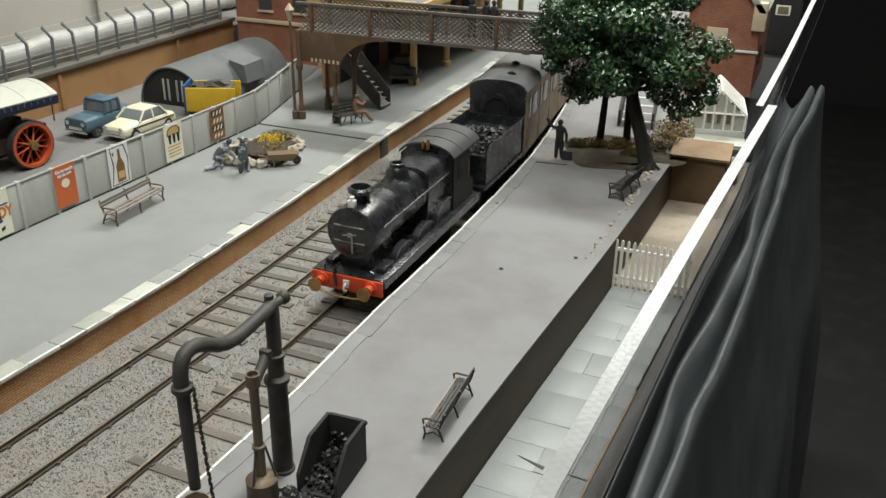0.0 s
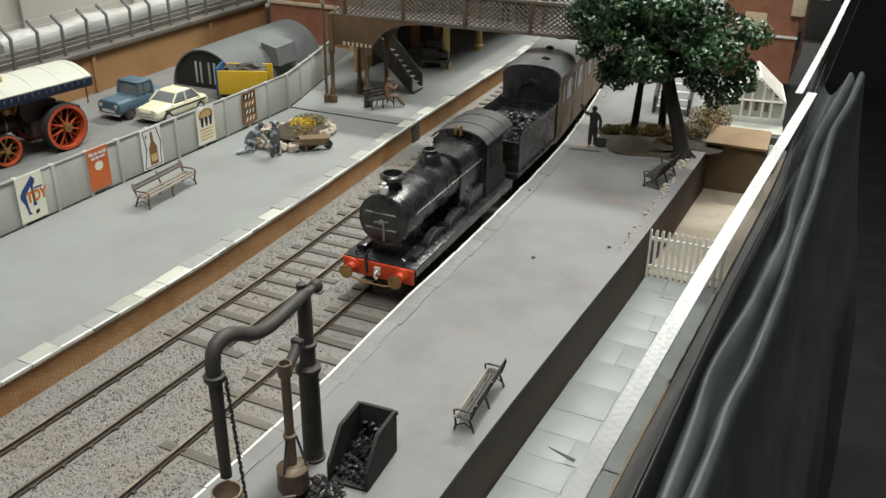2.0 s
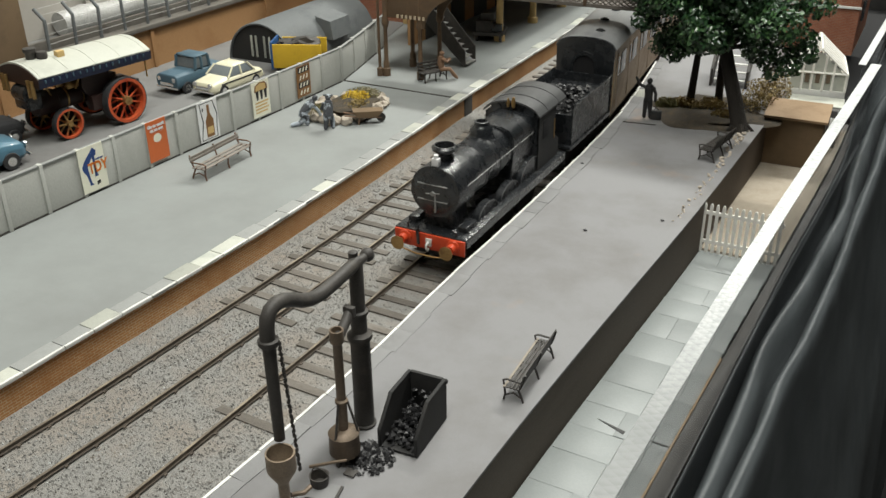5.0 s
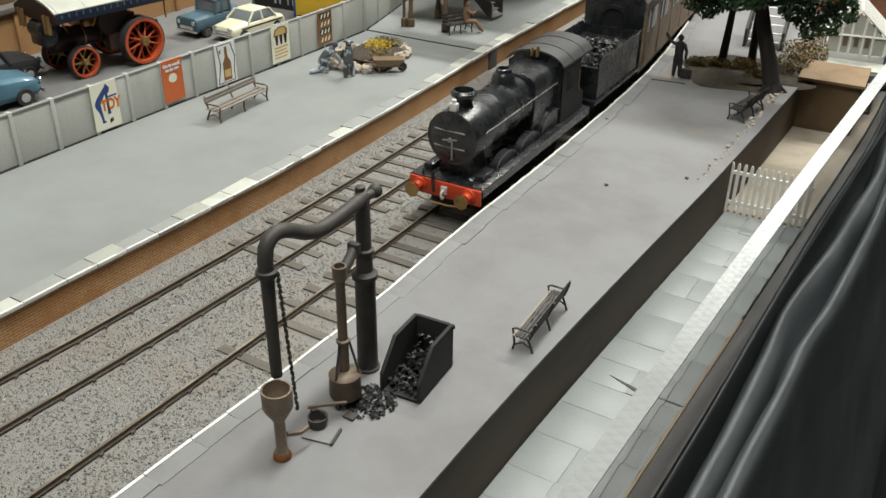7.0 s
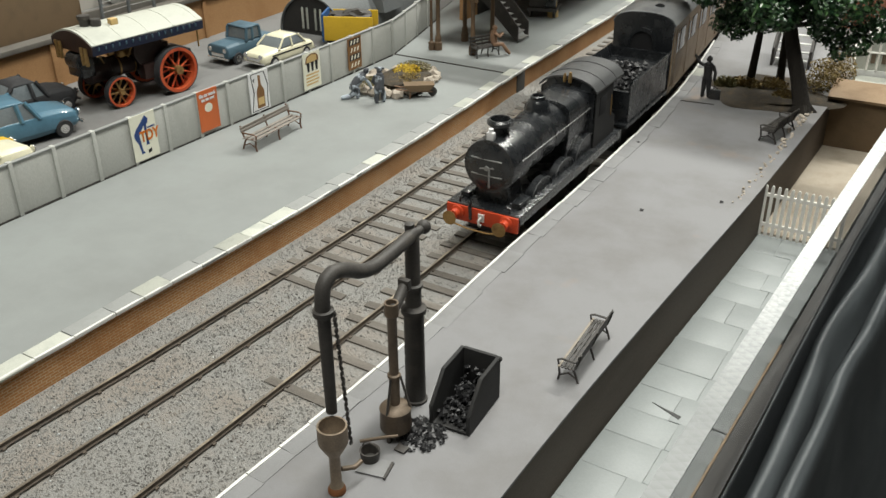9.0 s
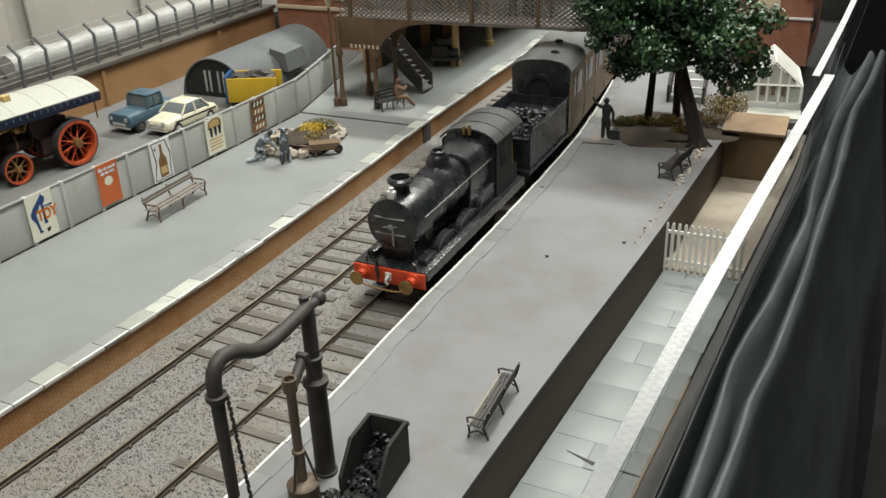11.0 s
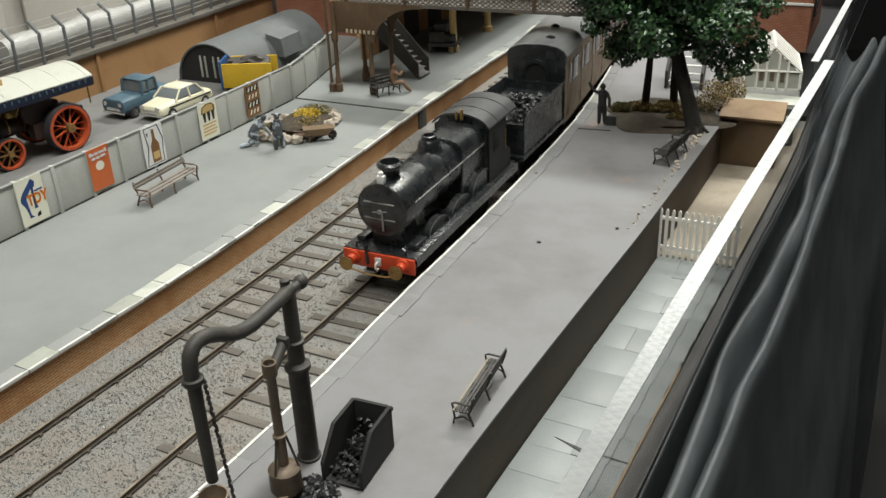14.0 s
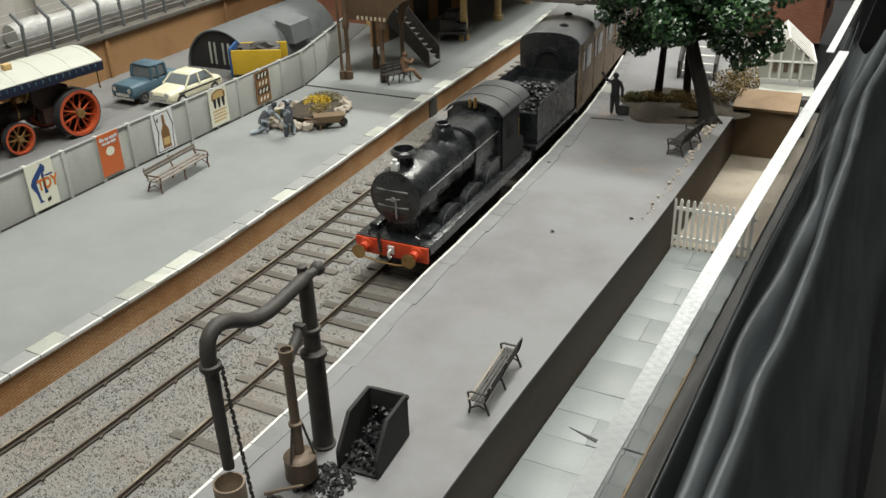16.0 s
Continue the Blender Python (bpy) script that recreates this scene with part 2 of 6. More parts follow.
    bridge_grey=surface("grey_brown_bridge", (0.13, 0.115, 0.10), (0.09, 0.08, 0.07), fine=900, coarse=60, rough=0.65),
    bark=surface("dark_bark", (0.03, 0.026, 0.022), (0.05, 0.043, 0.036), fine=700, coarse=120, rough=0.85, bump=0.9, stretch=(1, 1, 0.3), bump_size=0.0012),
    shedwood=surface("brown_shed_card", (0.155, 0.105, 0.06), (0.12, 0.085, 0.05), fine=1200, coarse=50, rough=0.75, vary=0.12),
    shedroof=surface("brown_shed_roof", (0.26, 0.175, 0.10), (0.21, 0.135, 0.075), fine=1200, coarse=50, rough=0.7, vary=0.1),
    flower_yellow=surface("yellow_scatter", (0.62, 0.44, 0.05), (0.5, 0.34, 0.05), fine=2000, coarse=300, rough=0.9, vary=0.3),
    moss=surface("olive_scatter", (0.19, 0.175, 0.075), (0.27, 0.22, 0.13), fine=2000, coarse=300, rough=0.95, vary=0.4, bump=0.8),
    drygrass=surface("dry_grass_scatter", (0.27, 0.20, 0.08), (0.16, 0.12, 0.05), fine=2000, coarse=200, rough=0.95, vary=0.4, bump=0.8),
    rock=surface("buff_rock", (0.40, 0.35, 0.29), (0.30, 0.26, 0.215), fine=900, coarse=200, rough=0.85, vary=0.2),
    figure=surface("figure_dark", (0.035, 0.035, 0.036), (0.06, 0.055, 0.05), fine=900, coarse=150, rough=0.6),
    figure_brown=surface("figure_brown", (0.22, 0.13, 0.08), (0.13, 0.08, 0.05), fine=900, coarse=220, rough=0.6),
    figure_blue=surface("figure_blue_grey", (0.075, 0.08, 0.09), (0.42, 0.47, 0.52), fine=900, coarse=75, rough=0.6, dirt_at=(0.51, 0.56)),
    backdrop=surface("pale_backdrop_cloth", (0.52, 0.50, 0.46), (0.40, 0.37, 0.33), fine=300, coarse=3.0, rough=0.9, vary=0.04, bump=0.05),
    film=surface("milky_plastic_roll", (0.40, 0.40, 0.385), (0.31, 0.30, 0.28), fine=300, coarse=22, rough=0.3, vary=0.06, spec=0.6, bump=0.4, bump_size=0.003),
    poster_cream=surface("poster_cream", (0.78, 0.77, 0.64), fine=900, coarse=70, rough=0.45, vary=0.04),
    poster_white=surface("poster_white", (0.74, 0.74, 0.74), fine=900, coarse=70, rough=0.45, vary=0.04),
    poster_red=surface("poster_red", (0.58, 0.14, 0.04), fine=900, coarse=70, rough=0.45, vary=0.06),
    ink_blue=surface("ink_blue", (0.025, 0.06, 0.20), fine=900, coarse=70, rough=0.5),
    ink_orange=surface("ink_orange", (0.62, 0.17, 0.015), fine=900, coarse=70, rough=0.5),
    ink_black=surface("ink_black", (0.02, 0.02, 0.02), fine=900, coarse=70, rough=0.5),
    ink_brown=surface("ink_brown", (0.22, 0.11, 0.04), fine=900, coarse=70, rough=0.5),
    ink_buff=surface("ink_buff", (0.60, 0.42, 0.18), fine=900, coarse=70, rough=0.5),
    # Near-black that stands in for unlit space.
    hallblack=surface("black_hall_drape", (0.012, 0.012, 0.013), fine=200, coarse=3, rough=0.9, vary=0.1),
    benchpale=surface("pale_bench_wood", (0.26, 0.23, 0.19), (0.19, 0.165, 0.14), fine=1200, coarse=100, rough=0.7),
    hallwall=surface("hall_wall_paint", (0.62, 0.63, 0.62), fine=200, coarse=3, rough=0.9, vary=0.04),
    hallfloor=surface("dark_hall_floor", (0.011, 0.011, 0.011), (0.018, 0.017, 0.017), fine=300, coarse=9, rough=0.75),
    ceiling=surface("white_ceiling_paint", (0.75, 0.75, 0.74), fine=200, coarse=3, rough=0.9, vary=0.03),
    clear=glass("clear_acrylic", (0.16, 0.17, 0.18), 0.04, 0.3),
    pane=glass("clear_pane", alpha=0.25),
)


def acrylic_edge():
    """The sawn, frosted edge of a clear sheet, with crossed saw marks; its bright glare is put into the colour and
    fades towards the near end.
    """
    m, t, b = nodes_of("sawn_acrylic_edge")
    a = noise_node(t, 420, 5, 0.6, (1, 0.5, 1))
    c = noise_node(t, 26, 4, 0.6)
    geo = t.nodes.new("ShaderNodeNewGeometry")
    marks = None
    for turn in (33, -33):
        mp = t.nodes.new("ShaderNodeMapping")
        mp.inputs["Rotation"].default_value = (0, 0, radians(turn))
        t.links.new(geo.outputs["Position"], mp.inputs["Vector"])
        w = t.nodes.new("ShaderNodeTexWave")
        w.bands_direction, w.wave_profile = "Y", "SAW"
        w.inputs["Scale"].default_value, w.inputs["Distortion"].default_value, w.inputs["Detail"].default_value = 70.0, 1.2, 3.0
        t.links.new(mp.outputs["Vector"], w.inputs["Vector"])
        marks = w.outputs["Fac"] if marks is None else mixed(t, 0.5, marks, w.outputs["Fac"])
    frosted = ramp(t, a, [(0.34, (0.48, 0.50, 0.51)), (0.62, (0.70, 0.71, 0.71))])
    dimmed = ramp(t, c, [(0.35, (0.11, 0.12, 0.12)), (0.65, (0.20, 0.21, 0.21))])
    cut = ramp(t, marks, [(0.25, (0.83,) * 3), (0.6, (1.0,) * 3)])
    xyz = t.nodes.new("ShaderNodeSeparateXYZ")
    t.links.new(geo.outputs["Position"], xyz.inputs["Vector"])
    # Reflected glare painted by position: dim at the near end, bright farther on.
    glare_fade = t.nodes.new("ShaderNodeMapRange")
    glare_fade.inputs["From Min"].default_value, glare_fade.inputs["From Max"].default_value = 19.5 * U, 30.0 * U
    t.links.new(xyz.outputs["Y"], glare_fade.inputs["Value"])
    t.links.new(mixed(t, 1.0, mixed(t, glare_fade.outputs["Result"], dimmed, frosted), cut, "MULTIPLY"), b.inputs["Base Color"])
    t.links.new(ramp(t, c, [(0.3, (0.3,) * 3), (0.7, (0.5,) * 3)]), b.inputs["Roughness"])
    b.inputs["Specular IOR Level"].default_value = 0.5
    bp = t.nodes.new("ShaderNodeBump")
    bp.inputs["Strength"].default_value, bp.inputs["Distance"].default_value = 0.25, 0.0008
    t.links.new(a, bp.inputs["Height"])
    t.links.new(bp.outputs["Normal"], b.inputs["Normal"])
    return m


def leaf_material():
    m, t, b = nodes_of("dark_leaf")
    geo = t.nodes.new("ShaderNodeNewGeometry")
    t.links.new(ramp(t, geo.outputs["Random Per Island"], [(0.0, (0.010, 0.030, 0.013)), (0.6, (0.026, 0.07, 0.026)), (1.0, (0.07, 0.15, 0.05))]), b.inputs["Base Color"])
    b.inputs["Roughness"].default_value = 0.3
    b.inputs["Specular IOR Level"].default_value = 0.6
    return m


def stone_material():
    m, t, b = nodes_of("mixed_ballast_stone")
    geo = t.nodes.new("ShaderNodeNewGeometry")
    col = ramp(t, geo.outputs["Random Per Island"], [(0.0, (0.085, 0.083, 0.08)), (0.12, (0.165, 0.162, 0.155)), (0.2, (0.21, 0.207, 0.198)), (0.5, (0.232, 0.229, 0.219)), (0.85, (0.25, 0.243, 0.228)), (0.985, (0.27, 0.275, 0.27)), (1.0, (0.5, 0.52, 0.52))])
    col = mixed(t, 1.0, col, ramp(t, noise_node(t, 26, 5, 0.6), [(0.34, (0.74, 0.72, 0.70)), (0.48, (0.98, 0.96, 0.93)), (0.58, (1.02, 1.02, 1.02)), (0.70, (1.2, 1.05, 0.92))]), "MULTIPLY")
    t.links.new(col, b.inputs["Base Color"])
    b.inputs["Roughness"].default_value = 0.75
    return m


M["edge"], M["leaf"], M["stone"] = acrylic_edge(), leaf_material(), stone_material()

# ---- mesh helpers, in layout units ----


def box(bm, x0, x1, y0, y1, z0, z1, bevel=0.0):
    vs = [bm.verts.new(p) for p in product((x0, x1), (y0, y1), (z0, z1))]
    fs = [bm.faces.new([vs[i] for i in q]) for q in ((0, 1, 3, 2), (4, 6, 7, 5), (0, 4, 5, 1), (2, 3, 7, 6), (0, 2, 6, 4), (1, 5, 7, 3))]
    if bevel:
        bmesh.ops.bevel(bm, geom=list({e for f in fs for e in f.edges}), offset=bevel, segments=2, affect="EDGES", profile=0.6)
    return vs


def ring_tube(bm, rings, cap=True):
    rows = [[bm.verts.new(p) for p in r] for r in rings]
    n = len(rows[0])
    for a, b in zip(rows, rows[1:]):
        for i in range(n):
            bm.faces.new((a[i], a[(i + 1) % n], b[(i + 1) % n], b[i]))
    if cap:
        bm.faces.new(rows[0][::-1])
        bm.faces.new(rows[-1])
    return rows


def tube(bm, points, radius, seg=12, cap=True):
    """A round bar or pipe through points; radius is one number or one for each point."""
    pts = [Vector(p) for p in points]
    rad = radius if isinstance(radius, (list, tuple)) else [radius] * len(pts)
    rings, side = [], None
    for i, p in enumerate(pts):
        d = (pts[min(i + 1, len(pts) - 1)] - pts[max(i - 1, 0)]).normalized()
        if side is None:
            side = d.orthogonal().normalized()
        side = (side - d * side.dot(d)).normalized()
        up = d.cross(side)
        rings.append([p + (side * math.cos(a) + up * math.sin(a)) * rad[i] for a in (2 * math.pi * k / seg for k in range(seg))])
    return ring_tube(bm, rings, cap)


def lathe(bm, profile, at=(0, 0, 0), seg=20, axis="z"):
    """Turned shape: profile of (radius, height)."""
    rings = []
    for r, h in profile:
        ring = []
        for k in range(seg):
            a = 2 * math.pi * k / seg
            c, s = r * math.cos(a), r * math.sin(a)
            p = (c, s, h) if axis == "z" else ((h, c, s) if axis == "x" else (s, h, c))
            ring.append(Vector(p) + Vector(at))
        rings.append(ring)
    return ring_tube(bm, rings)


def prism(bm, outline, lo, hi, axis="x"):
    """A flat outline pushed out along an axis: x takes (y, z), y takes (x, z), z takes (x, y)."""
    def put(p, h):
        return (h, *p) if axis == "x" else ((p[0], h, p[1]) if axis == "y" else (*p, h))
    a = [bm.verts.new(put(p, lo)) for p in outline]
    b = [bm.verts.new(put(p, hi)) for p in outline]
    n = len(a)
    bm.faces.new(a[::-1])
    bm.faces.new(b)
    for i in range(n):
        bm.faces.new((a[i], a[(i + 1) % n], b[(i + 1) % n], b[i]))
    return a + b


def blob(bm, at, size, sub=2, rough=0.0, seed=0):
    made = bmesh.ops.create_icosphere(bm, subdivisions=sub, radius=1.0)["verts"]
    for v in made:
        k = 1 + rough * noise.noise(v.co * 1.7 + Vector((seed * 3.1, seed, 0)))
        v.co = Vector((v.co.x * size[0] * k + at[0], v.co.y * size[1] * k + at[1], v.co.z * size[2] * k + at[2]))
    return made


def finish(name, bm, material, smooth=38):
    bmesh.ops.recalc_face_normals(bm, faces=bm.faces)
    limit = radians(smooth)
    for f in bm.faces:
        f.smooth = smooth > 0
    for e in bm.edges:
        e.smooth = len(e.link_faces) == 2 and e.calc_face_angle(0.0) < limit
    for v in bm.verts:
        v.co *= U
    me = bpy.data.meshes.new(name)
    bm.to_mesh(me)
    bm.free()
    me.materials.append(M[material])
    return me


def part(name, bm, material, parent=None, label="", smooth=38):
    ob = new(name, finish(name, bm, material, smooth))
    if parent:
        ob.parent = parent
    return tagged(ob, label)


def piece(name, me, parent, x=0, y=0, z=0, rx=0, ry=0, rz=0):
    ob = new(name, me)
    ob.parent = parent
    ob.matrix_basis = pose(x * U, y * U, z * U, rx, ry, rz)
    return ob


def raw(name, verts, faces, material, parent=None, smooth=False):
    me = bpy.data.meshes.new(name)
    me.from_pydata([tuple(c * U for c in v) for v in verts], [], faces)
    me.materials.append(M[material])
    if smooth:
        me.shade_smooth()
    ob = new(name, me)
    if parent:
        ob.parent = parent
    return ob


def thing(name, x, y, z, label, category, rz=0, group="", kind=""):
    ob = new(name)
    ob.empty_display_size = 0.01
    ob.matrix_basis = pose(x * U, y * U, z * U, 0, 0, rz)
    return tagged(ob, label, category, group, kind)


def B():
    return bmesh.new()


def along(points):
    """A smooth line x(y) through (y, x) points."""
    ys, xs = [p[0] for p in points], [p[1] for p in points]

    def f(y):
        if y <= ys[0]:
            return xs[0] + (y - ys[0]) * (xs[1] - xs[0]) / (ys[1] - ys[0])
        if y >= ys[-1]:
            return xs[-1] + (y - ys[-1]) * (xs[-1] - xs[-2]) / (ys[-1] - ys[-2])
        i = max(k for k in range(len(ys) - 1) if ys[k] <= y)
        h = ys[i + 1] - ys[i]
        u = (y - ys[i]) / h
        m = [(xs[min(k + 1, len(xs) - 1)] - xs[max(k - 1, 0)]) / (ys[min(k + 1, len(ys) - 1)] - ys[max(k - 1, 0)]) * h for k in (i, i + 1)]
        return (2 * u**3 - 3 * u**2 + 1) * xs[i] + (u**3 - 2 * u**2 + u) * m[0] + (-2 * u**3 + 3 * u**2) * xs[i + 1] + (u**3 - u**2) * m[1]
    return f


edge_l = along([(5, -25.2), (18, -24.75), (28, -24.35), (36, -24.4), (43, -24.55), (50, -24.8), (67, -24.9), (90, -25.4)])
edge_r = along([(5, -15.4), (13, -15.1), (20, -14.75), (29, -14.75), (39, -14.65), (50, -14.9), (58, -15.6), (65, -16.5), (90, -20.0)])
track_l = along([(5, -22.7), (12, -22.3), (17, -21.9), (27, -21.4), (36, -21.3), (45, -21.5), (55, -22.0), (70, -22.8), (90, -24.0)])
track_r = along([(5, -17.4), (12, -17.08), (17, -16.9), (24, -16.7), (30, -16.65), (40, -16.65), (50, -16.9), (60, -17.5), (70, -18.7), (90, -22.0)])
wall_r = along([(5, -9.1), (17, -8.88), (21, -8.75), (25, -8.55), (30, -8.25), (39, -7.7), (54, -7.1), (70, -6.6)])
sheet_x = along([(-5, -5.8), (8, -5.3), (20.8, -4.71), (34, -4.0), (40.3, -3.61), (48.6, -3.1), (57, -2.58), (62, -2.3), (80, -1.4)])
sheet_2 = along([(57, -3.15), (66, -2.8), (76, -2.45), (110, -1.5), (150, -0.4)])
slab_x = along([(-5, -6.3), (8, -5.7), (25.4, -4.84), (31.4, -4.52), (39.6, -4.06), (50, -3.5), (57, -3.2), (66, -3.1), (80, -2.9)])
board_x = along([(-5, -5.6), (10, -4.95), (24, -4.22), (32, -3.92), (42, -3.5), (50, -3.02), (57, -2.78), (65, -2.9), (80, -2.7)])
ridge_a = along([(-30, -5.9), (5, -4.35), (25.2, -3.38), (31, -3.27), (35, -3.27), (41, -2.6), (44, -2.4), (51, -1.9), (56, -2.0), (70, -1.75), (77, -1.2), (89, -0.3)])
ridge_b = along([(-30, -5.0), (5, -3.5), (25.5, -2.5), (29.5, -2.27), (32, -2.22), (36, -1.8), (44, -1.35), (53, -1.1), (57.6, -0.9), (71, -0.7), (80, 0.1), (89, 0.6)])
fence_x = along([(-10, -34.7), (20, -34.35), (33, -34.0), (42, -33.6), (48.6, -33.5)])
ROAD = -2.7
BED = -1.28
RAIL = -1.0


def strip(name, xa, xb, y0, y1, z0, z1, material, steps=60, za=None):
    """A long slab between two lines x(y)."""
    rings = []
    for i in range(steps + 1):
        y = y0 + (y1 - y0) * i / steps
        rings.append([(xa(y), y, z0), (xb(y), y, z0), (xb(y), y, z1), (xa(y), y, z1)])
    bm = B()
    ring_tube(bm, rings)
    return bm

# ---- the hall ----
tagged(part("floor", (lambda b: (box(b, -260, 260, -260, 330, -66, -64), b)[1])(B()), "hallfloor", smooth=0), "dark hall floor below the layout", "floor", kind="structure")
tagged(part("ceiling", (lambda b: (box(b, -260, 260, -260, 330, 112, 114), b)[1])(B()), "ceiling", smooth=0), "white painted hall ceiling", "ceiling", kind="structure")
# North and east walls are blackened to stand for the dark of the hall.
for wn, dims in (("wall_north", (-260, 260, 326, 330)), ("wall_south", (-260, 260, -260, -256)), ("wall_west", (-260, -256, -256, 326)), ("wall_east", (256, 260, -256, 326))):
    bm = B()
    box(bm, *dims, -64, 112)
    dark = wn in ("wall_north", "wall_east")
    tagged(part(wn, bm, "hallblack" if dark else "hallwall", smooth=0), "black draped hall wall" if dark else "plain pale hall wall", "wall", kind="structure")
for bx, by, bz, bl, bw, bp, turn in BATTENS:
    fit_b = thing("ceiling_light", bx / U, by / U, (bz + 0.012) / U, "white fluorescent batten fitting under the hall ceiling", "ceiling light", turn, group="ceiling lights")
    bm = B()
    box(bm, -4.6, 4.6, -50, 50, 0, 4, 0.5)
    part("housing", bm, "white", fit_b)
    for ey in (-40, 40):
        bm = B()
        tube(bm, [(0, ey, 4), (0, ey, 112 - (bz + 0.012) / U)], 0.4, 8)
        part("hanger", bm, "steel", fit_b)

# ---- ground, platforms, walls ----
bm = strip("ground", lambda y: -62, lambda y: slab_x(y) - 0.03, -40, 120, ROAD - 0.8, ROAD - 0.06, "board", 40)
ground = tagged(part("ground", bm, "ballast", smooth=0), "baseboard of the model railway layout", "ground", kind="structure")

trackbed = part("trackbed", strip("trackbed", edge_l, edge_r, -40, 120, ROAD - 0.05, BED, "ballast", 80), "ballast", None, smooth=20)
tagged(trackbed, "grey-brown ballasted trackbed between the platforms", "ground", kind="structure")

plat_l = part("pavement", strip("p", lambda y: -48, edge_l, -40, 120, ROAD - 0.05, -0.02, "asphalt", 80), "asphalt", None, smooth=20)
tagged(plat_l, "smooth grey platform surface with pale worn edge", "platform", kind="structure")
plat_r = part("pavement", strip("p", edge_r, wall_r, -40, 61, ROAD - 0.05, -0.02, "asphalt", 80), "asphalt_warm", None, smooth=20)
tagged(plat_r, "smooth grey platform surface beside the brown wall", "platform", kind="structure")
bm = strip("p", lambda y: edge_r(y), lambda y: -4.4 - 0.9 * min(1, max(0, (y - 63) / 2)), 61, 80, ROAD - 0.05, -0.02, "asphalt", 40)
tagged(part("pavement", bm, "asphalt_warm", smooth=20), "pale grey ground beyond the platform end", "ground", kind="structure")
bm = strip("y", lambda y: -48, lambda y: fence_x(y) - 0.2, -40, 49, -0.019, 0.03, "yard", 40)
tagged(part("pavement", bm, "yard", smooth=20), "dark grey surface of the lorry yard", "yard", kind="structure")
bm = strip("y", lambda y: -48, lambda y: -33.9 - max(0, y - 49) * 0.25, 49, 66, -0.019, 0.03, "yard", 20)
tagged(part("pavement", bm, "yard", smooth=20), "dark grey yard surface beside the hut", "yard", kind="structure")

# facing walls of the platforms
bm = strip("w", edge_l, lambda y: edge_l(y) + 0.06, -40, 49.3, ROAD, -0.12, "brick", 80)
tagged(part("wall_1", bm, "brick", smooth=20), "orange brick platform facing wall stained brown", "wall", kind="structure")
bm = strip("w", edge_l, lambda y: edge_l(y) + 0.06, 50.3, 120, ROAD, -0.12, "tanwall", 60)
tagged(part("wall_2", bm, "tanwall", smooth=20), "ochre platform facing wall", "wall", kind="structure")
bm = B()
box(bm, edge_l(49.8) - 0.1, edge_l(49.8) + 0.16, 49.3, 50.3, ROAD, -0.12, 0.03)
tagged(part("trim", bm, "darkline"), "dark gap where the platform sections meet", "trim", kind="structure")
bm = strip("w", lambda y: edge_r(y) - 0.06, edge_r, -40, 61, ROAD, -0.12, "brick", 80)
tagged(part("wall_3", bm, "brick", smooth=20), "orange brick platform facing wall", "wall", kind="structure")

# joints across the platforms
bm = B()
box(bm, -33.6, edge_l(49) + 0.02, 48.85, 48.97, -0.03, 0.025)
tagged(part("trim", bm, "darkline"), "dark joint across the platform", "trim", kind="structure")
bm = B()
prism(bm, [(-14.6, 49.25), (-12.6, 49.55), (-12.6, 49.63), (-14.6, 49.35)], -0.03, 0.012, "z")
tagged(part("trim", bm, "darkline"), "dark joint across the platform", "trim", kind="structure")

# brown retaining wall beside the sunken road
bm = strip("w", wall_r, lambda y: wall_r(y) + 0.1, -40, 61, ROAD - 0.05, -0.05, "brownwall", 80)
tagged(part("wall_4", bm, "brownwall", smooth=20), "dark brown card retaining wall above the road", "wall", kind="structure")
bm = strip("w", lambda y: wall_r(y) - 0.42 - 0.25 * min(1, max(0, (y - 40) / 12)), lambda y: wall_r(y) + 0.13, -40, 60, -0.05, 0.04, "coping", 90)
tagged(part("trim", bm, "asphalt_warm", smooth=20), "narrow grey coping along the retaining wall", "trim", kind="structure")

# road slabs
road = thing("road", -6.5, 20, ROAD, "sunken road of pale grey card slabs with a glossy finish", "road", kind="structure")
rng = random.Random(4)
bm = strip("r", lambda y: wall_r(y) - 0.02, lambda y: slab_x(y) - 0.02, -40, 41, -0.06, 0.0, "slab", 40)
for v in bm.verts:
    v.co.x, v.co.y = v.co.x + 6.5, v.co.y - 20
part("bed", bm, "slab", road)
y = 4.0
while y < 40.2:
    d = rng.choice((1.5, 1.8, 2.1))
    d = min(d, 40.3 - y)
    x0, x1 = wall_r(y + d / 2) + 0.16, slab_x(y + d / 2) - 0.62
    cut = rng.choice((0.4, 0.55, 0.7))
    for a, b in ((0, cut), (cut, 1.0)):
        bm = B()
        box(bm, (b - a) * (x0 - x1) / 2 + 0.004, -(b - a) * (x0 - x1) / 2 - 0.004, -d / 2 + 0.004, d / 2 - 0.004, 0.0, 0.09, 0.008)
        piece("slab", finish("slab", bm, "slab"), road, x0 + (x1 - x0) * (a + b) / 2 + 6.5, y + d / 2 - 20, rng.uniform(-0.006, 0.008), rng.uniform(-0.22, 0.22), rng.uniform(-0.2, 0.2), rng.uniform(-0.3, 0.3) - 1)
    bm = B()
    box(bm, -0.3, 0.3, -d / 2 + 0.004, d / 2 - 0.004, 0.0, 0.085, 0.008)
    piece("slab", finish("slab", bm, "slab"), road, slab_x(y + d / 2) - 0.31 + 6.5, y + d / 2 - 20, 0, 0, rng.uniform(-0.2, 0.2), -1)
    y += d
bm = B()
prism(bm, [(-7.55, 25.67), (-6.47, 25.22), (-6.44, 25.4)], ROAD + 0.085, ROAD + 0.115, "z")
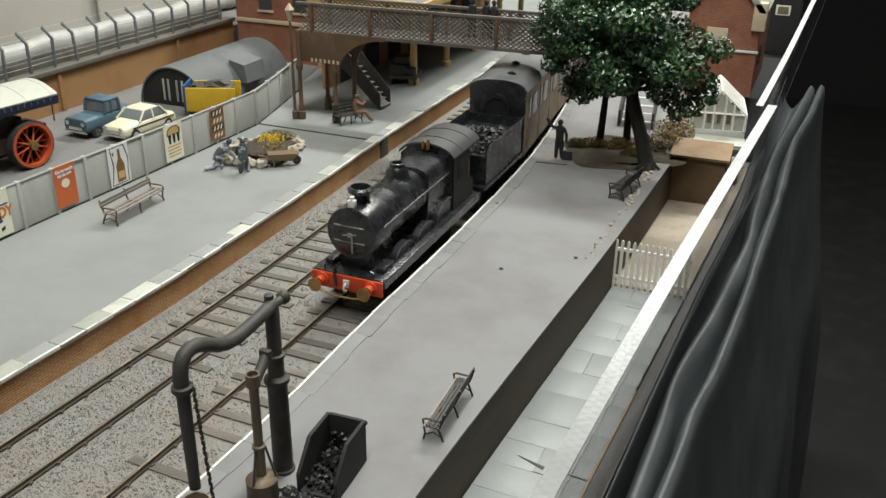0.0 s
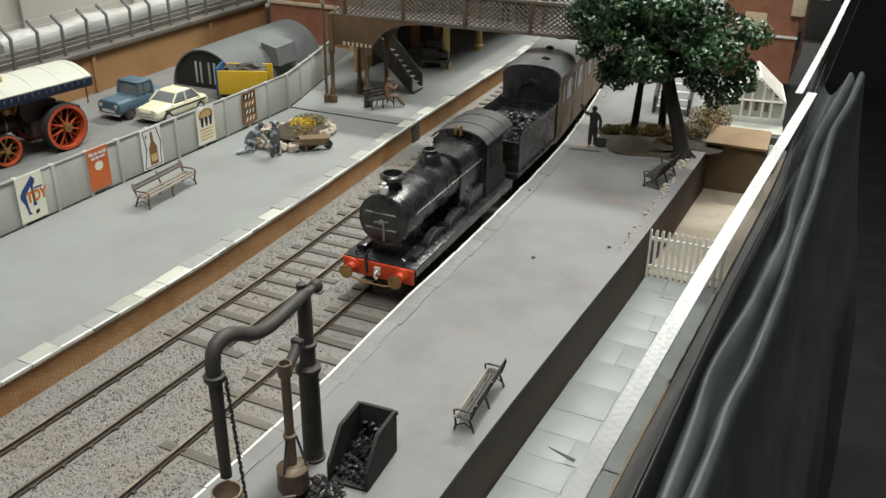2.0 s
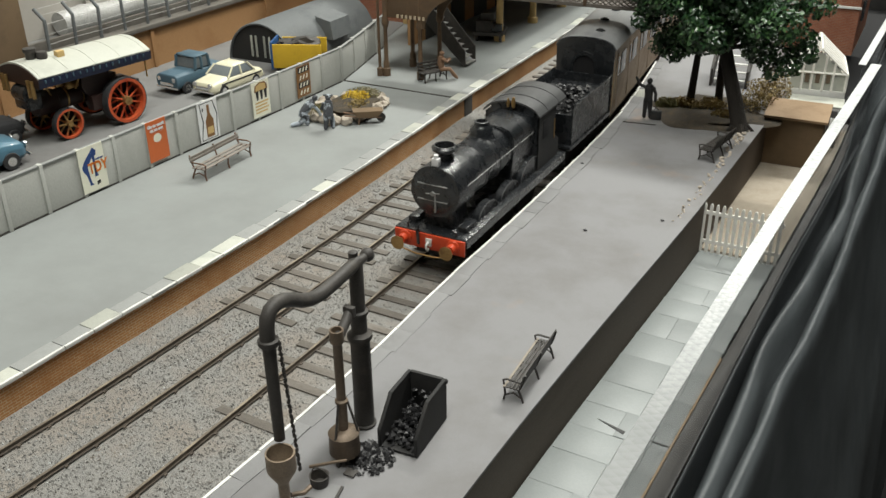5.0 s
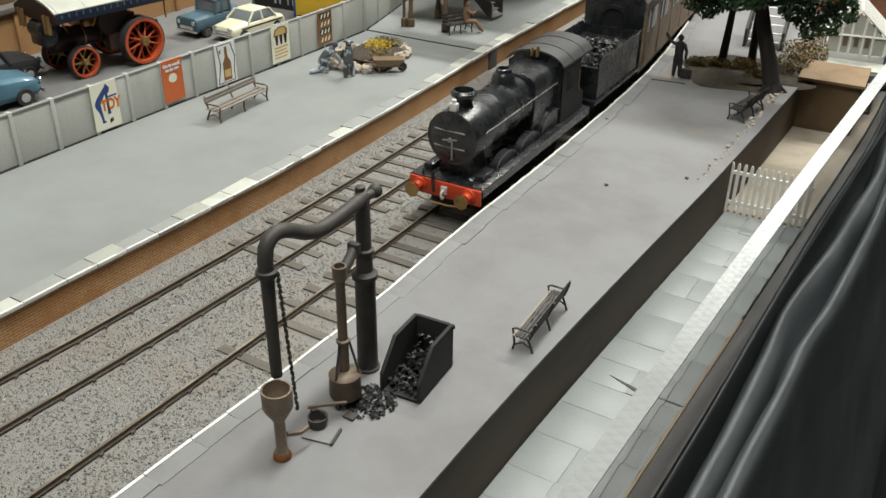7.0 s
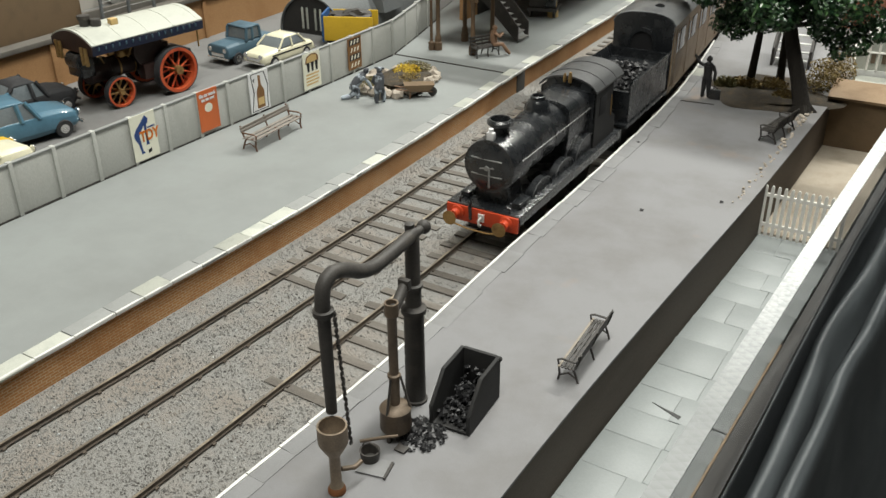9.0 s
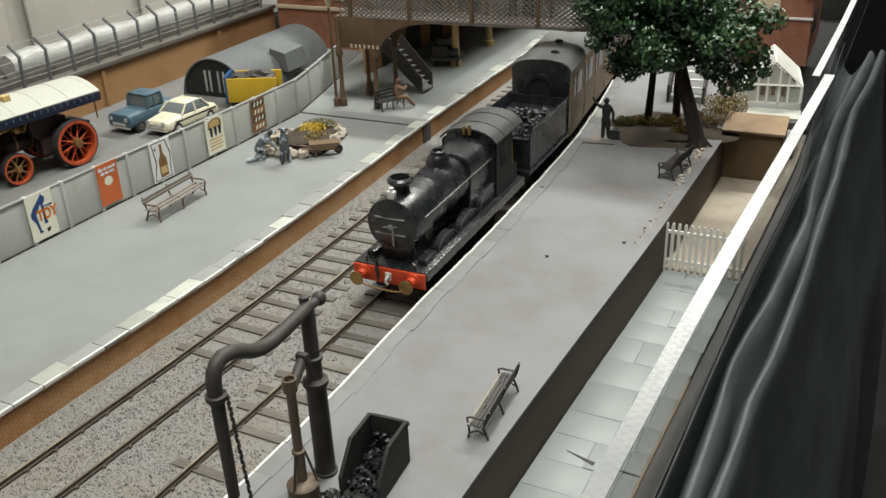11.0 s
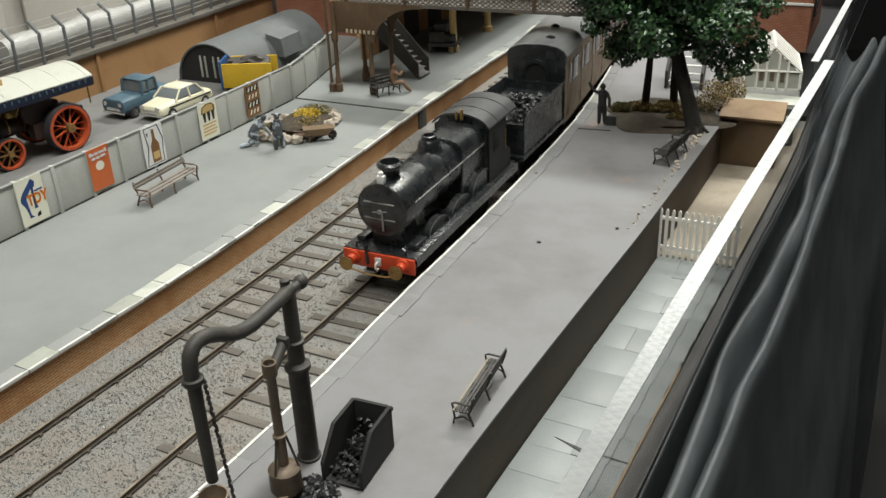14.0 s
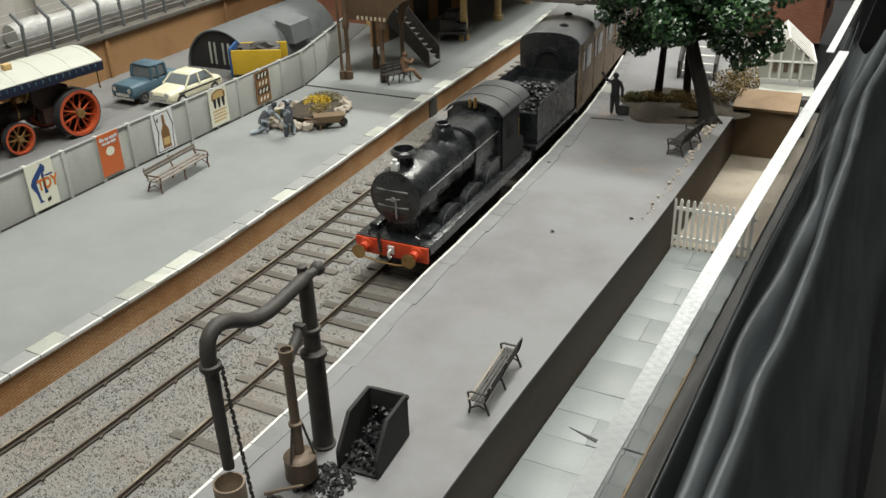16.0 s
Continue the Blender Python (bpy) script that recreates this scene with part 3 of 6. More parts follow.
prism(bm, [(-5.85, 25.3), (-4.75, 25.25), (-4.75, 25.32), (-5.85, 25.36)], ROAD + 0.085, ROAD + 0.112, "z")
tagged(part("trim", bm, "ink_black"), "dark open joint between road slabs", "trim", kind="structure")

# sandy yard behind the picket fence
bm = strip("s", lambda y: wall_r(y) - 0.02, lambda y: slab_x(y) - 0.02, 40.6, 61, ROAD - 0.05, ROAD + 0.1, "sand", 30)
tagged(part("pavement", bm, "sand", smooth=20), "buff sandy yard in front of the shed", "yard", kind="structure")

# black strip added to stand for the unlit space beside the end building
bm = strip("b", lambda y: -5.3, lambda y: slab_x(y) - 0.03, 63, 119, ROAD - 0.05, ROAD + 0.3, "board", 30)
tagged(part("trim", bm, "hallblack"), "bare black board beside the end building", "trim", kind="structure")

# front board and wooden lip
bm = strip("b", lambda y: slab_x(y), lambda y: slab_x(y) + 0.07, -30, 31.5, ROAD - 1.2, ROAD + 0.12, "wood", 40)
tagged(part("trim", bm, "wood"), "thin raw wood edge at the road side", "trim", kind="structure")
bm = strip("b", lambda y: slab_x(y) + 0.075, lambda y: board_x(y), -30, 66, ROAD - 6, ROAD + 0.02, "board", 40)
tagged(part("trim", bm, "board"), "grey painted front board of the layout", "trim", kind="structure")

# clear acrylic screen in two lengths
def screen(line, y0, y1, top, width, label):
    ym = (y0 + y1) / 2
    xm = line(ym)
    s = thing("acrylic_screen", xm, ym, ROAD, label, "screen", group="acrylic screens")
    bm = strip("s", lambda y: line(y + ym) - xm + width * 0.45, lambda y: line(y + ym) - xm + width * 0.55, y0 - ym, y1 - ym, 0.03, top - ROAD - 0.04, "clear", 30)
    pane = part("pane", bm, "clear", s)
    pane.visible_shadow = False
    # The strip's brightness along y is reflected light put into its colour.
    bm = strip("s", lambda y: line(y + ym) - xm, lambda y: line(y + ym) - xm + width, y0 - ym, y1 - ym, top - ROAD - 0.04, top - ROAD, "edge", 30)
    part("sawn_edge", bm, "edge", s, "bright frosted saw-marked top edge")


screen(sheet_x, -20, 59.2, 2.4, 0.56, "long clear acrylic screen with a bright sawn top edge")
screen(sheet_2, 58.2, 140, 2.55, 0.42, "clear acrylic screen length behind the joint")

# black drape bunched along the front board, two loose rolls and a long fall
def section(y):
    """Points (x, z) across the drape at y: tucked behind the board, two loose rolls, a slope and the long fall."""
    b, p, q = board_x(y), ridge_a(y), ridge_b(y)
    n1, n2 = noise.noise(Vector((y * 0.10, 2.0, 3.0))), noise.noise(Vector((y * 0.16, 8.0, 5.0)))
    za, zb = -3.5 + 0.12 * n1, -3.3 + 0.1 * n2
    wa, wb = 0.34 + 0.12 * n2, 0.27 + 0.10 * n1
    return [(b + 0.02, ROAD - 0.15), (b + 0.1, -4.6), (b + 0.45 * (p - b), -5.8), (p - wa, -4.3), (p - 0.3 * wa, za - 0.06), (p + 0.3 * wa, za - 0.03), (p + wa, za - 0.5), (0.5 * (p + q) + 0.06, -5.4),
            (q - wb, -4.0), (q - 0.3 * wb, zb - 0.06), (q + 0.3 * wb, zb - 0.03), (q + wb, zb - 0.5), (q + 0.48, -5.8), (q + 0.8 + 0.1 * n1, -8.5), (q + 1.35 + 0.2 * n2, -12), (q + 2.2 + 0.2 * n1, -17),
            (q + 3.2, -22), (q + 4.0 + 0.4 * math.sin(y * 0.3), -30), (q + 4.7 + 0.8 * math.sin(y * 0.3 + 0.6), -44), (q + 5.0 + 1.0 * math.sin(y * 0.3 + 0.9), -63)]


def spline(points, u):
    """A smooth point on a line of points, u from 0 to 1."""
    s = u * (len(points) - 1)
    i = min(int(s), len(points) - 2)
    f = s - i
    p = [Vector(points[min(max(i + k, 0), len(points) - 1)]) for k in (-1, 0, 1, 2)]
    return 0.5 * ((2 * p[1]) + (p[2] - p[0]) * f + (2 * p[0] - 5 * p[1] + 4 * p[2] - p[3]) * f * f + (3 * p[1] - p[0] - 3 * p[2] + p[3]) * f ** 3)


verts, faces = [], []
NY, NU = 300, 108
for i in range(NY + 1):
    yy = -34 + 124 * i / NY
    cross = section(yy)
    for j in range(NU + 1):
        dx, zz = spline(cross, j / NU)
        wrinkle = 0.035 * noise.noise(Vector((yy * 0.5, j * 0.12, 7.0))) if j > 8 else 0
        verts.append((dx + wrinkle, yy, zz + wrinkle))
for i in range(NY):
    for j in range(NU):
        k = i * (NU + 1) + j
        faces.append((k, k + NU + 1, k + NU + 2, k + 1))
drape = raw("drape", verts, faces, "cloth", None, True)
sol = drape.modifiers.new("thickness", "SOLIDIFY")
sol.thickness = 0.0012
tagged(drape, "black cloth drape bunched in rolls along the layout front", "drape")

# ---- yard wall, upper road and backdrop on the far side ----
bm = B()
box(bm, -47.6, -47.0, -40, 66, -0.02, 2.7)
tagged(part("wall_5", bm, "tanwall", smooth=0), "ochre retaining wall behind the lorry yard", "wall", kind="structure")
for py in (45.6, 33.2, 58.2, 20.5):
    bm = B()
    box(bm, -47.0, -46.86, py, py + 0.3, 0.03, 2.7, 0.02)
    tagged(part("trim", bm, "tanwall"), "shallow pilaster on the yard wall", "trim", kind="structure")
bm = B()
box(bm, -47.75, -46.75, -40, 66, 2.7, 3.0, 0.04)
tagged(part("trim", bm, "coping_dark"), "dark grey-brown coping of the yard wall", "trim", kind="structure")
bm = B()
box(bm, -48.4, -48.1, 36.65, 66, 2.05, 3.5, 0.03)
tagged(part("wall_7", bm, "coping_dark"), "low dark grey wall behind the fence posts", "wall", kind="structure")
bm = B()
box(bm, -48.6, -47.9, -40, 36.6, 2.05, 7.5, 0.05)
tagged(part("wall_6", bm, "shedwood"), "dark brown upper wall above the yard wall", "wall", kind="structure")
bm = B()
box(bm, -60, -47.6, -40, 120, ROAD, 2.1)
tagged(part("pavement", bm, "yard", smooth=0), "dark upper road behind the yard wall", "road", kind="structure")
bm = B()
box(bm, -54.4, -54.0, -60, 140, 2.1, 40)
tagged(part("backdrop", bm, "backdrop", smooth=0), "pale grey cloth backdrop behind the layout", "backdrop", kind="structure")
bm = B()
box(bm, -54.0, -22, 118, 118.5, ROAD, 40)
tagged(part("backdrop", bm, "backdrop", smooth=0), "pale cloth backdrop across the far end", "backdrop", kind="structure")

# ---- track ----
def track(centre, y0, y1, label):
    t = thing("track", centre(20), 20, BED, label, "railway track", group="railway tracks", kind="structure")
    ox = centre(20)
    for side in (-1, 1):
        bm = B()
        rings = []
        for i in range(161):
            y = y0 + (y1 - y0) * i / 160
            x = centre(y) - ox + side * 1.075
            rings.append([(x + dx, y - 20, dz - BED) for dx, dz in ((-0.06, BED + 0.1), (0.06, BED + 0.1), (0.03, BED + 0.14), (0.03, RAIL - 0.05), (0.05, RAIL - 0.03), (0.05, RAIL - 0.006),
                                                                      (-0.05, RAIL - 0.006), (-0.05, RAIL - 0.03), (-0.03, RAIL - 0.05), (-0.03, BED + 0.14))])
        ring_tube(bm, rings)
        r = part("rail", bm, "rail", t, smooth=0)
        bm = B()
        ring_tube(bm, [[(centre(y) - ox + side * 1.075 + dx, y - 20, RAIL - BED + dz) for dx, dz in ((-0.046, -0.006), (0.046, -0.006), (0.04, 0.002), (-0.04, 0.002))]
                       for y in (y0 + (y1 - y0) * i / 160 for i in range(161))])
        part("rail_head", bm, "railtop", r, "worn shiny running surface", smooth=0)
    bm = B()
    box(bm, -1.9, 1.9, -0.19, 0.19, -0.08, 0.09, 0.02)
    me = finish("sleeper", bm, "sleeper")
    rs = random.Random(int(abs(ox) * 10))
    chairs, cf = [], []
    y = y0
    while y < y1:
        sink = rs.uniform(0.095, 0.125) if y < (24 if ox < -20 else 20) + rs.uniform(-3, 2) else rs.uniform(0.0, 0.03)
        slope = math.degrees(math.atan((centre(y + 1) - centre(y - 1)) / 2))
        piece("sleeper", me, t, centre(y) - ox + rs.uniform(-0.04, 0.04), y - 20 + rs.uniform(-0.04, 0.04), -sink, rs.uniform(-1, 1), 0, rs.uniform(-1.2, 1.2) - slope)
        for side in (-1, 1):
            for off in (-0.11, 0.11):
                n = len(chairs)
                cx = centre(y) - ox + side * 1.075 + off
                chairs += [(cx + sx * 0.035, y - 20 + sy * 0.06, zc) for zc in (0.06, 0.115) for sx, sy in ((-1, -1), (1, -1), (1, 1), (-1, 1))]
                cf += [tuple(n + k for k in q) for q in ((4, 5, 6, 7), (0, 1, 5, 4), (1, 2, 6, 5), (2, 3, 7, 6), (3, 0, 4, 7))]
        y += 1.13
    tagged(raw("rail_chairs", chairs, cf, "rail", t), kind="stuff")
    return t


track(track_l, -4, 100, "bullhead model track on weathered timber sleepers, left road")
track(track_r, -4, 100, "bullhead model track on weathered timber sleepers under the train")

# loose ballast
rb = random.Random(11)
verts, faces = [], []


def pebble(x, y, z, r):
    n = len(verts)
    for dx, dy, dz in ((1, 0, 0), (0, 1, 0), (-1, 0, 0), (0, -1, 0), (0, 0, 0.9), (0, 0, -0.7)):
        k = r * rb.uniform(0.6, 1.25)
        verts.append((x + dx * k + rb.uniform(-0.3, 0.3) * r, y + dy * k + rb.uniform(-0.3, 0.3) * r, z + dz * k))
    faces.extend(tuple(n + i for i in q) for q in ((0, 1, 4), (1, 2, 4), (2, 3, 4), (3, 0, 4), (1, 0, 5), (2, 1, 5), (3, 2, 5), (0, 3, 5)))


for _ in range(60000):
    y = 6 + 50 * rb.random() ** 1.25
    x = edge_l(y) + 0.15 + (edge_r(y) - edge_l(y) - 0.3) * rb.random()
    d = min(abs(x - track_l(y)), abs(x - track_r(y)))
    on_rail = any(abs(abs(x - c(y)) - 1.075) < 0.16 for c in (track_l, track_r))
    if on_rail or (d < 1.9 and y > (24 if x < -19.5 else 20) and rb.random() < 0.62):
        continue
    pebble(x, y, BED + (0.008 if d > 1.9 else 0.016), 0.02 + 0.04 * rb.random() ** 2.6)
tagged(raw("ballast", verts, faces, "stone"), "loose grey and brown granite ballast chippings", "ballast", kind="stuff")

# ---- platform edging slabs ----
def edging(line, side, y0, y1, parent, seed, label):
    rs = random.Random(seed)
    holder = thing("platform_edging", line(30), 30, 0, label, "edging", group="platform edgings")
    y = y0
    while y < y1:
        d = rs.uniform(1.25, 1.75)
        w = rs.uniform(0.62, 0.8)
        m = B()
        box(m, -w / 2, w / 2, -d / 2 + (0.02 if side < 0 else 0.003), d / 2 - (0.02 if side < 0 else 0.003), -0.06, 0.035 if side < 0 else 0.02, 0.012 if side < 0 else 0.006)
        slope = math.degrees(math.atan((line(y + 1.5) - line(y)) / 1.5))
        s = piece("slab", finish("slab", m, "edging" if rs.random() < (0.36 if side < 0 else 0.05) else ("edging_grey" if side < 0 else "edging_plain")), holder,
                  line(y + d / 2) + side * (w / 2 - 0.14) - line(30) + rs.uniform(-0.05, 0.05), y + d / 2 - 30, rs.uniform(-0.02, 0.0) if side > 0 else rs.uniform(-0.012, 0.02), rs.uniform(-0.8, 0.8), rs.uniform(-1.2, 1.2), rs.uniform(-1.8, 1.8) - slope)
        m = B()
        box(m, -0.05, 0.05, -d / 2 + 0.015, d / 2 - 0.015, -0.1, 0.05, 0.01)
        piece("nosing", finish("nosing", m, "edging_side"), holder, line(y + d / 2) - side * 0.11 - line(30) + rs.uniform(-0.025, 0.025), y + d / 2 - 30, 0, 0, 0, rs.uniform(-1, 1) - slope)
        y += d


edging(edge_l, -1, 0, 80, plat_l, 5, "worn white and grey edging slabs lifting along the platform")
edging(edge_r, 1, 0, 61, plat_r, 8, "white-nosed grey edging slabs along the platform")

# ---- concrete panel fence ----
fence = thing("panel_fence", -34, 30, 0, "grey weathered concrete panel fence with posts", "fence")


def fence_run(points, step, h0, h1):
    """Panels and posts along a line of (x, y)."""
    total = sum((Vector(b) - Vector(a)).length for a, b in zip(points, points[1:]))
    count = max(1, round(total / step))

    def at(s):
        for a, b in zip(points, points[1:]):
            a, b = Vector(a), Vector(b)
            n = (b - a).length
            if s <= n + 1e-6:
                return a + (b - a) * (s / n)
            s -= n
        return Vector(points[-1])
    rs = random.Random(3)
    for i in range(count):
        a, b = at(total * i / count), at(total * (i + 1) / count)
        mid, d = (a + b) / 2, b - a
        turn = math.degrees(math.atan2(d.y, d.x)) - 90
        h = h0 + (h1 - h0) * i / count
        bm = B()
        box(bm, -0.06, 0.06, -d.length / 2 + 0.06, d.length / 2 - 0.06, 0.05, h, 0.015)
        piece("panel", finish("panel", bm, "panel"), fence, mid.x + 34, mid.y - 30, rs.uniform(-0.02, 0.02), 0, rs.uniform(-0.7, 0.7), turn)
        bm = B()
        box(bm, -0.1, 0.1, -d.length / 2 + 0.04, d.length / 2 - 0.04, h - 0.02, h + 0.06, 0.015)
        piece("capping", finish("capping", bm, "edging_grey"), fence, mid.x + 34, mid.y - 30, 0, 0, 0, turn)
        bm = B()
        box(bm, -0.13, 0.13, -0.1, 0.1, 0.0, h + 0.1, 0.025)
        piece("post", finish("post", bm, "panel"), fence, a.x + 34, a.y - 30, 0, 0, 0, turn)
        bm = B()
        box(bm, -0.1, 0.1, -d.length / 2, d.length / 2, -0.02, 0.06)
        piece("gravel_board", finish("gravel_board", bm, "darkline"), fence, mid.x + 34, mid.y - 30, 0, 0, 0, turn)


fence_run([(fence_x(y), y) for y in (10.5, 20, 27, 33, 38, 43, 48.6)], 2.14, 2.42, 2.2)
fence_run([(-33.5, 48.7), (-34.3, 52.3), (-35.7, 58.0)], 2.3, 2.2, 2.3)


def poster(name, y0, y1, z0, z1, ground, label, draw):
    x = fence_x((y0 + y1) / 2) + 0.165
    turn = -math.degrees(math.atan((fence_x(y1) - fence_x(y0)) / (y1 - y0)))
    p = thing("poster", x, (y0 + y1) / 2, z0, label, "poster", turn, group="posters on the fence")
    w, h = y1 - y0, z1 - z0
    bm = B()
    box(bm, -0.03, 0.0, -w / 2, w / 2, 0, h)
    part("sheet", bm, ground, p)

    def ink(name, outline, colour, lift=0.006):
        bm = B()
        prism(bm, [(a * w - w / 2, b * h) for a, b in outline], -0.001, lift, "x")
        part(name, bm, colour, p)
    draw(ink, p, w, h)


def lettering(text, size, y, z, colour, parent, lift=0.012):
    cu = bpy.data.curves.new("lettering", "FONT")
    cu.body, cu.size, cu.align_x, cu.extrude = text, size * U, "CENTER", 0.003 * U
    cu.offset = 0.018 * U
    ob = new("lettering", cu)
    ob.data.materials.append(M[colour])
    ob.parent = parent
    ob.matrix_basis = pose(lift * U, y * U, z * U, 90, 0, 90)
    return ob


def bars(ink, rows, x0, x1, colour, height=0.02):
    for k, z in enumerate(rows):
        ink("bar", [(x0, z), (x1 - 0.08 * (k % 2), z), (x1 - 0.08 * (k % 2), z + height), (x0, z + height)], colour)


def tidy(ink, p, w, h):
    ink("figure_shape", [(0.28, 0.14), (0.44, 0.14), (0.36, 0.2), (0.32, 0.42), (0.3, 0.56), (0.52, 0.74), (0.68, 0.76), (0.72, 0.86), (0.6, 0.95), (0.5, 0.88), (0.2, 0.7), (0.1, 0.6), (0.1, 0.52), (0.22, 0.38), (0.28, 0.2)], "ink_blue")
    ink("arm_shape", [(0.52, 0.78), (0.62, 0.76), (0.62, 0.4), (0.66, 0.3), (0.52, 0.3), (0.54, 0.4)], "ink_blue")
    for text, y, colour in (("T", -0.07, "ink_orange"), ("I", 0.085, "ink_black"), ("DY", 0.31, "ink_orange")):
        ob = lettering(text, 0.58, y * w, 0.4 * h, colour, p, 0.014)
        ob.scale = (1, 1.25, 1)
    bars(ink, (0.65,), 0.64, 0.95, "ink_blue", 0.035)
    ink("badge", [(0.56, 0.1), (0.7, 0.13), (0.7, 0.21), (0.56, 0.18)], "ink_black")


def red_bill(ink, p, w, h):
    lettering("Go to work", 0.23, 0.0, 0.84 * h, "poster_white", p)
    lettering("on an egg", 0.23, 0.0, 0.74 * h, "poster_white", p)
    ink("disc", [(0.5 + 0.2 * math.cos(a), 0.56 + 0.11 * math.sin(a)) for a in (k * math.pi / 8 for k in range(16))], "poster_cream")


def bottle_bill(ink, p, w, h):
    ink("border", [(0.06, 0.03), (0.9, 0.03), (0.9, 0.3), (0.97, 0.6), (0.8, 0.97), (0.1, 0.97), (0.2, 0.5)], "ink_black", 0.003)
    ink("field", [(0.1, 0.05), (0.86, 0.05), (0.86, 0.3), (0.92, 0.6), (0.76, 0.95), (0.14, 0.95), (0.25, 0.5)], "poster_white", 0.006)
    ink("bottle", [(0.34, 0.08), (0.74, 0.08), (0.74, 0.5), (0.6, 0.66), (0.58, 0.9), (0.46, 0.9), (0.46, 0.66), (0.34, 0.5)], "ink_brown", 0.009)
    ink("bottle_label", [(0.4, 0.16), (0.7, 0.16), (0.7, 0.34), (0.4, 0.34)], "ink_buff", 0.012)
    ink("spot", [(0.2, 0.82), (0.3, 0.86), (0.26, 0.74)], "ink_black", 0.009)


def glasses_bill(ink, p, w, h):
    ink("arch", [(0.12, 0.72), (0.2, 0.9), (0.45, 0.97), (0.75, 0.95), (0.9, 0.86), (0.9, 0.72)], "ink_brown", 0.003)
    ink("loaf", [(0.2, 0.72), (0.26, 0.88), (0.5, 0.94), (0.78, 0.9), (0.82, 0.72)], "ink_buff", 0.006)
    for a in (0.2, 0.44, 0.68):
        ink("glass_shape", [(a, 0.74), (a + 0.18, 0.74), (a + 0.14, 0.48), (a + 0.05, 0.48)], "ink_black", 0.009)
    bars(ink, (0.38, 0.29, 0.2, 0.11), 0.14, 0.9, "ink_buff", 0.045)


def word_bill(ink, p, w, h):
    for k in range(4):
        z = 0.05 + k * 0.24
        ink("block", [(0.1, z), (0.92, z), (0.92, z + 0.19), (0.1, z + 0.19)], "ink_black" if k % 2 else "ink_brown", 0.004)
        for a in (0.18, 0.42, 0.66):
            ink("bar", [(a, z + 0.03), (a + 0.1, z + 0.03), (a + 0.18, z + 0.16), (a + 0.08, z + 0.16)], "poster_cream", 0.008)


poster("tidy", 27.3, 28.8, 0.16, 2.42, "poster_cream", "cream poster with a stooping blue shape and orange lettering", tidy)
poster("red", 31.6, 32.95, 0.25, 2.4, "poster_red", "orange-red poster with a pale disc", red_bill)
poster("bottle", 35.25, 36.75, 0.12, 2.35, "poster_white", "white poster with a brown bottle and black outline", bottle_bill)
poster("glasses", 39.6, 41.1, 0.2, 2.3, "poster_cream", "cream poster with three dark glasses under an arch", glasses_bill)
poster("words", 43.75, 45.1, 0.25, 2.2, "ink_brown", "dark poster with rows of pale blocks", word_bill)

# ---- water crane ----
crane = thing("water_crane", -12.95, 18.9, 0, "dark grey iron water crane with a swan-neck pipe", "water crane", group="")
bm = B()
lathe(bm, [(0.36, 0), (0.36, 0.06), (0.31, 0.1), (0.295, 3.1), (0.30, 3.14), (0.375, 3.16), (0.375, 3.3), (0.31, 3.34), (0.24, 3.4), (0.235, 3.95), (0.285, 3.98), (0.285, 4.08), (0.215, 4.12), (0.21, 5.6), (0.17, 5.75)])
part("column", bm, "iron", crane)
bm = B()
neck = [(0.0, 0.1, 5.66), (0, -0.5, 5.6), (0, -1.1, 5.55), (0, -1.7, 5.53), (0, -2.15, 5.6), (0, -2.55, 5.76), (0, -2.95, 6.0), (0, -3.3, 6.17), (0, -3.6, 6.23), (0, -3.83, 6.17), (0, -3.98, 6.0), (0, -4.04, 5.72), (0, -4.05, 5.4)]
tube(bm, neck, 0.195, 16)
part("swan_neck", bm, "iron", crane)
bm = B()
blob(bm, (0, 0.62, 5.62), (0.22, 0.22, 0.22))
tube(bm, [(0, 0, 5.6), (0, 0.6, 5.62)], 0.13)
part("balance_weight", bm, "iron", crane)
bm = B()
lathe(bm, [(0.09, 5.7), (0.14, 5.72), (0.14, 5.95), (0.1, 5.97)], (-0.1, 0.05, 0))
part("valve_cap", bm, "iron", crane)
bm = B()
lathe(bm, [(0.25, 5.26), (0.27, 5.3), (0.27, 5.42), (0.21, 5.45)], (0, -4.03, 0))
part("collar", bm, "iron", crane)
bm = B()
tube(bm, [(0, -4.03, 5.3), (0, -4.03, 4.2), (0, -4.02, 2.3)], [0.175, 0.165, 0.15], 14)
part("hose", bm, "iron", crane, "black canvas delivery hose")
chain = part("chain", B(), "iron", crane)
bm = B()
for k in range(26):
    z = 5.35 - k * 0.17
    ringm = bmesh.ops.create_icosphere(bm, subdivisions=1, radius=0.075)["verts"]
    for v in ringm:
        v.co = Vector((v.co.x * (0.6 if k % 2 else 1.0) + 0.27, v.co.y * (1.0 if k % 2 else 0.6) - 3.95 + 0.012 * k, v.co.z * 1.3 + z))
chain.data = finish("chain", bm, "iron")

drain = thing("crane_drain", -12.67, 14.5, 0, "brown metal drain funnel on a post with a rusty foot", "drain")
bm = B()
lathe(bm, [(0.2, 0.2), (0.15, 0.3), (0.15, 1.22), (0.18, 1.27), (0.38, 1.64), (0.4, 1.7), (0.4, 2.22), (0.35, 2.22), (0.34, 1.72), (0.1, 1.4)])
part("funnel", bm, "bronze", drain)
bm = B()
lathe(bm, [(0.24, 0), (0.24, 0.1), (0.2, 0.2), (0.16, 0.24)])
part("foot", bm, "rust", drain, "rusty foot of the post")
bm = B()
tube(bm, [(0.1, 0.15, 0.7), (0.3, 0.45, 0.62), (0.34, 0.7, 0.66)], 0.07, 8)
part("spout", bm, "iron_brown", drain)

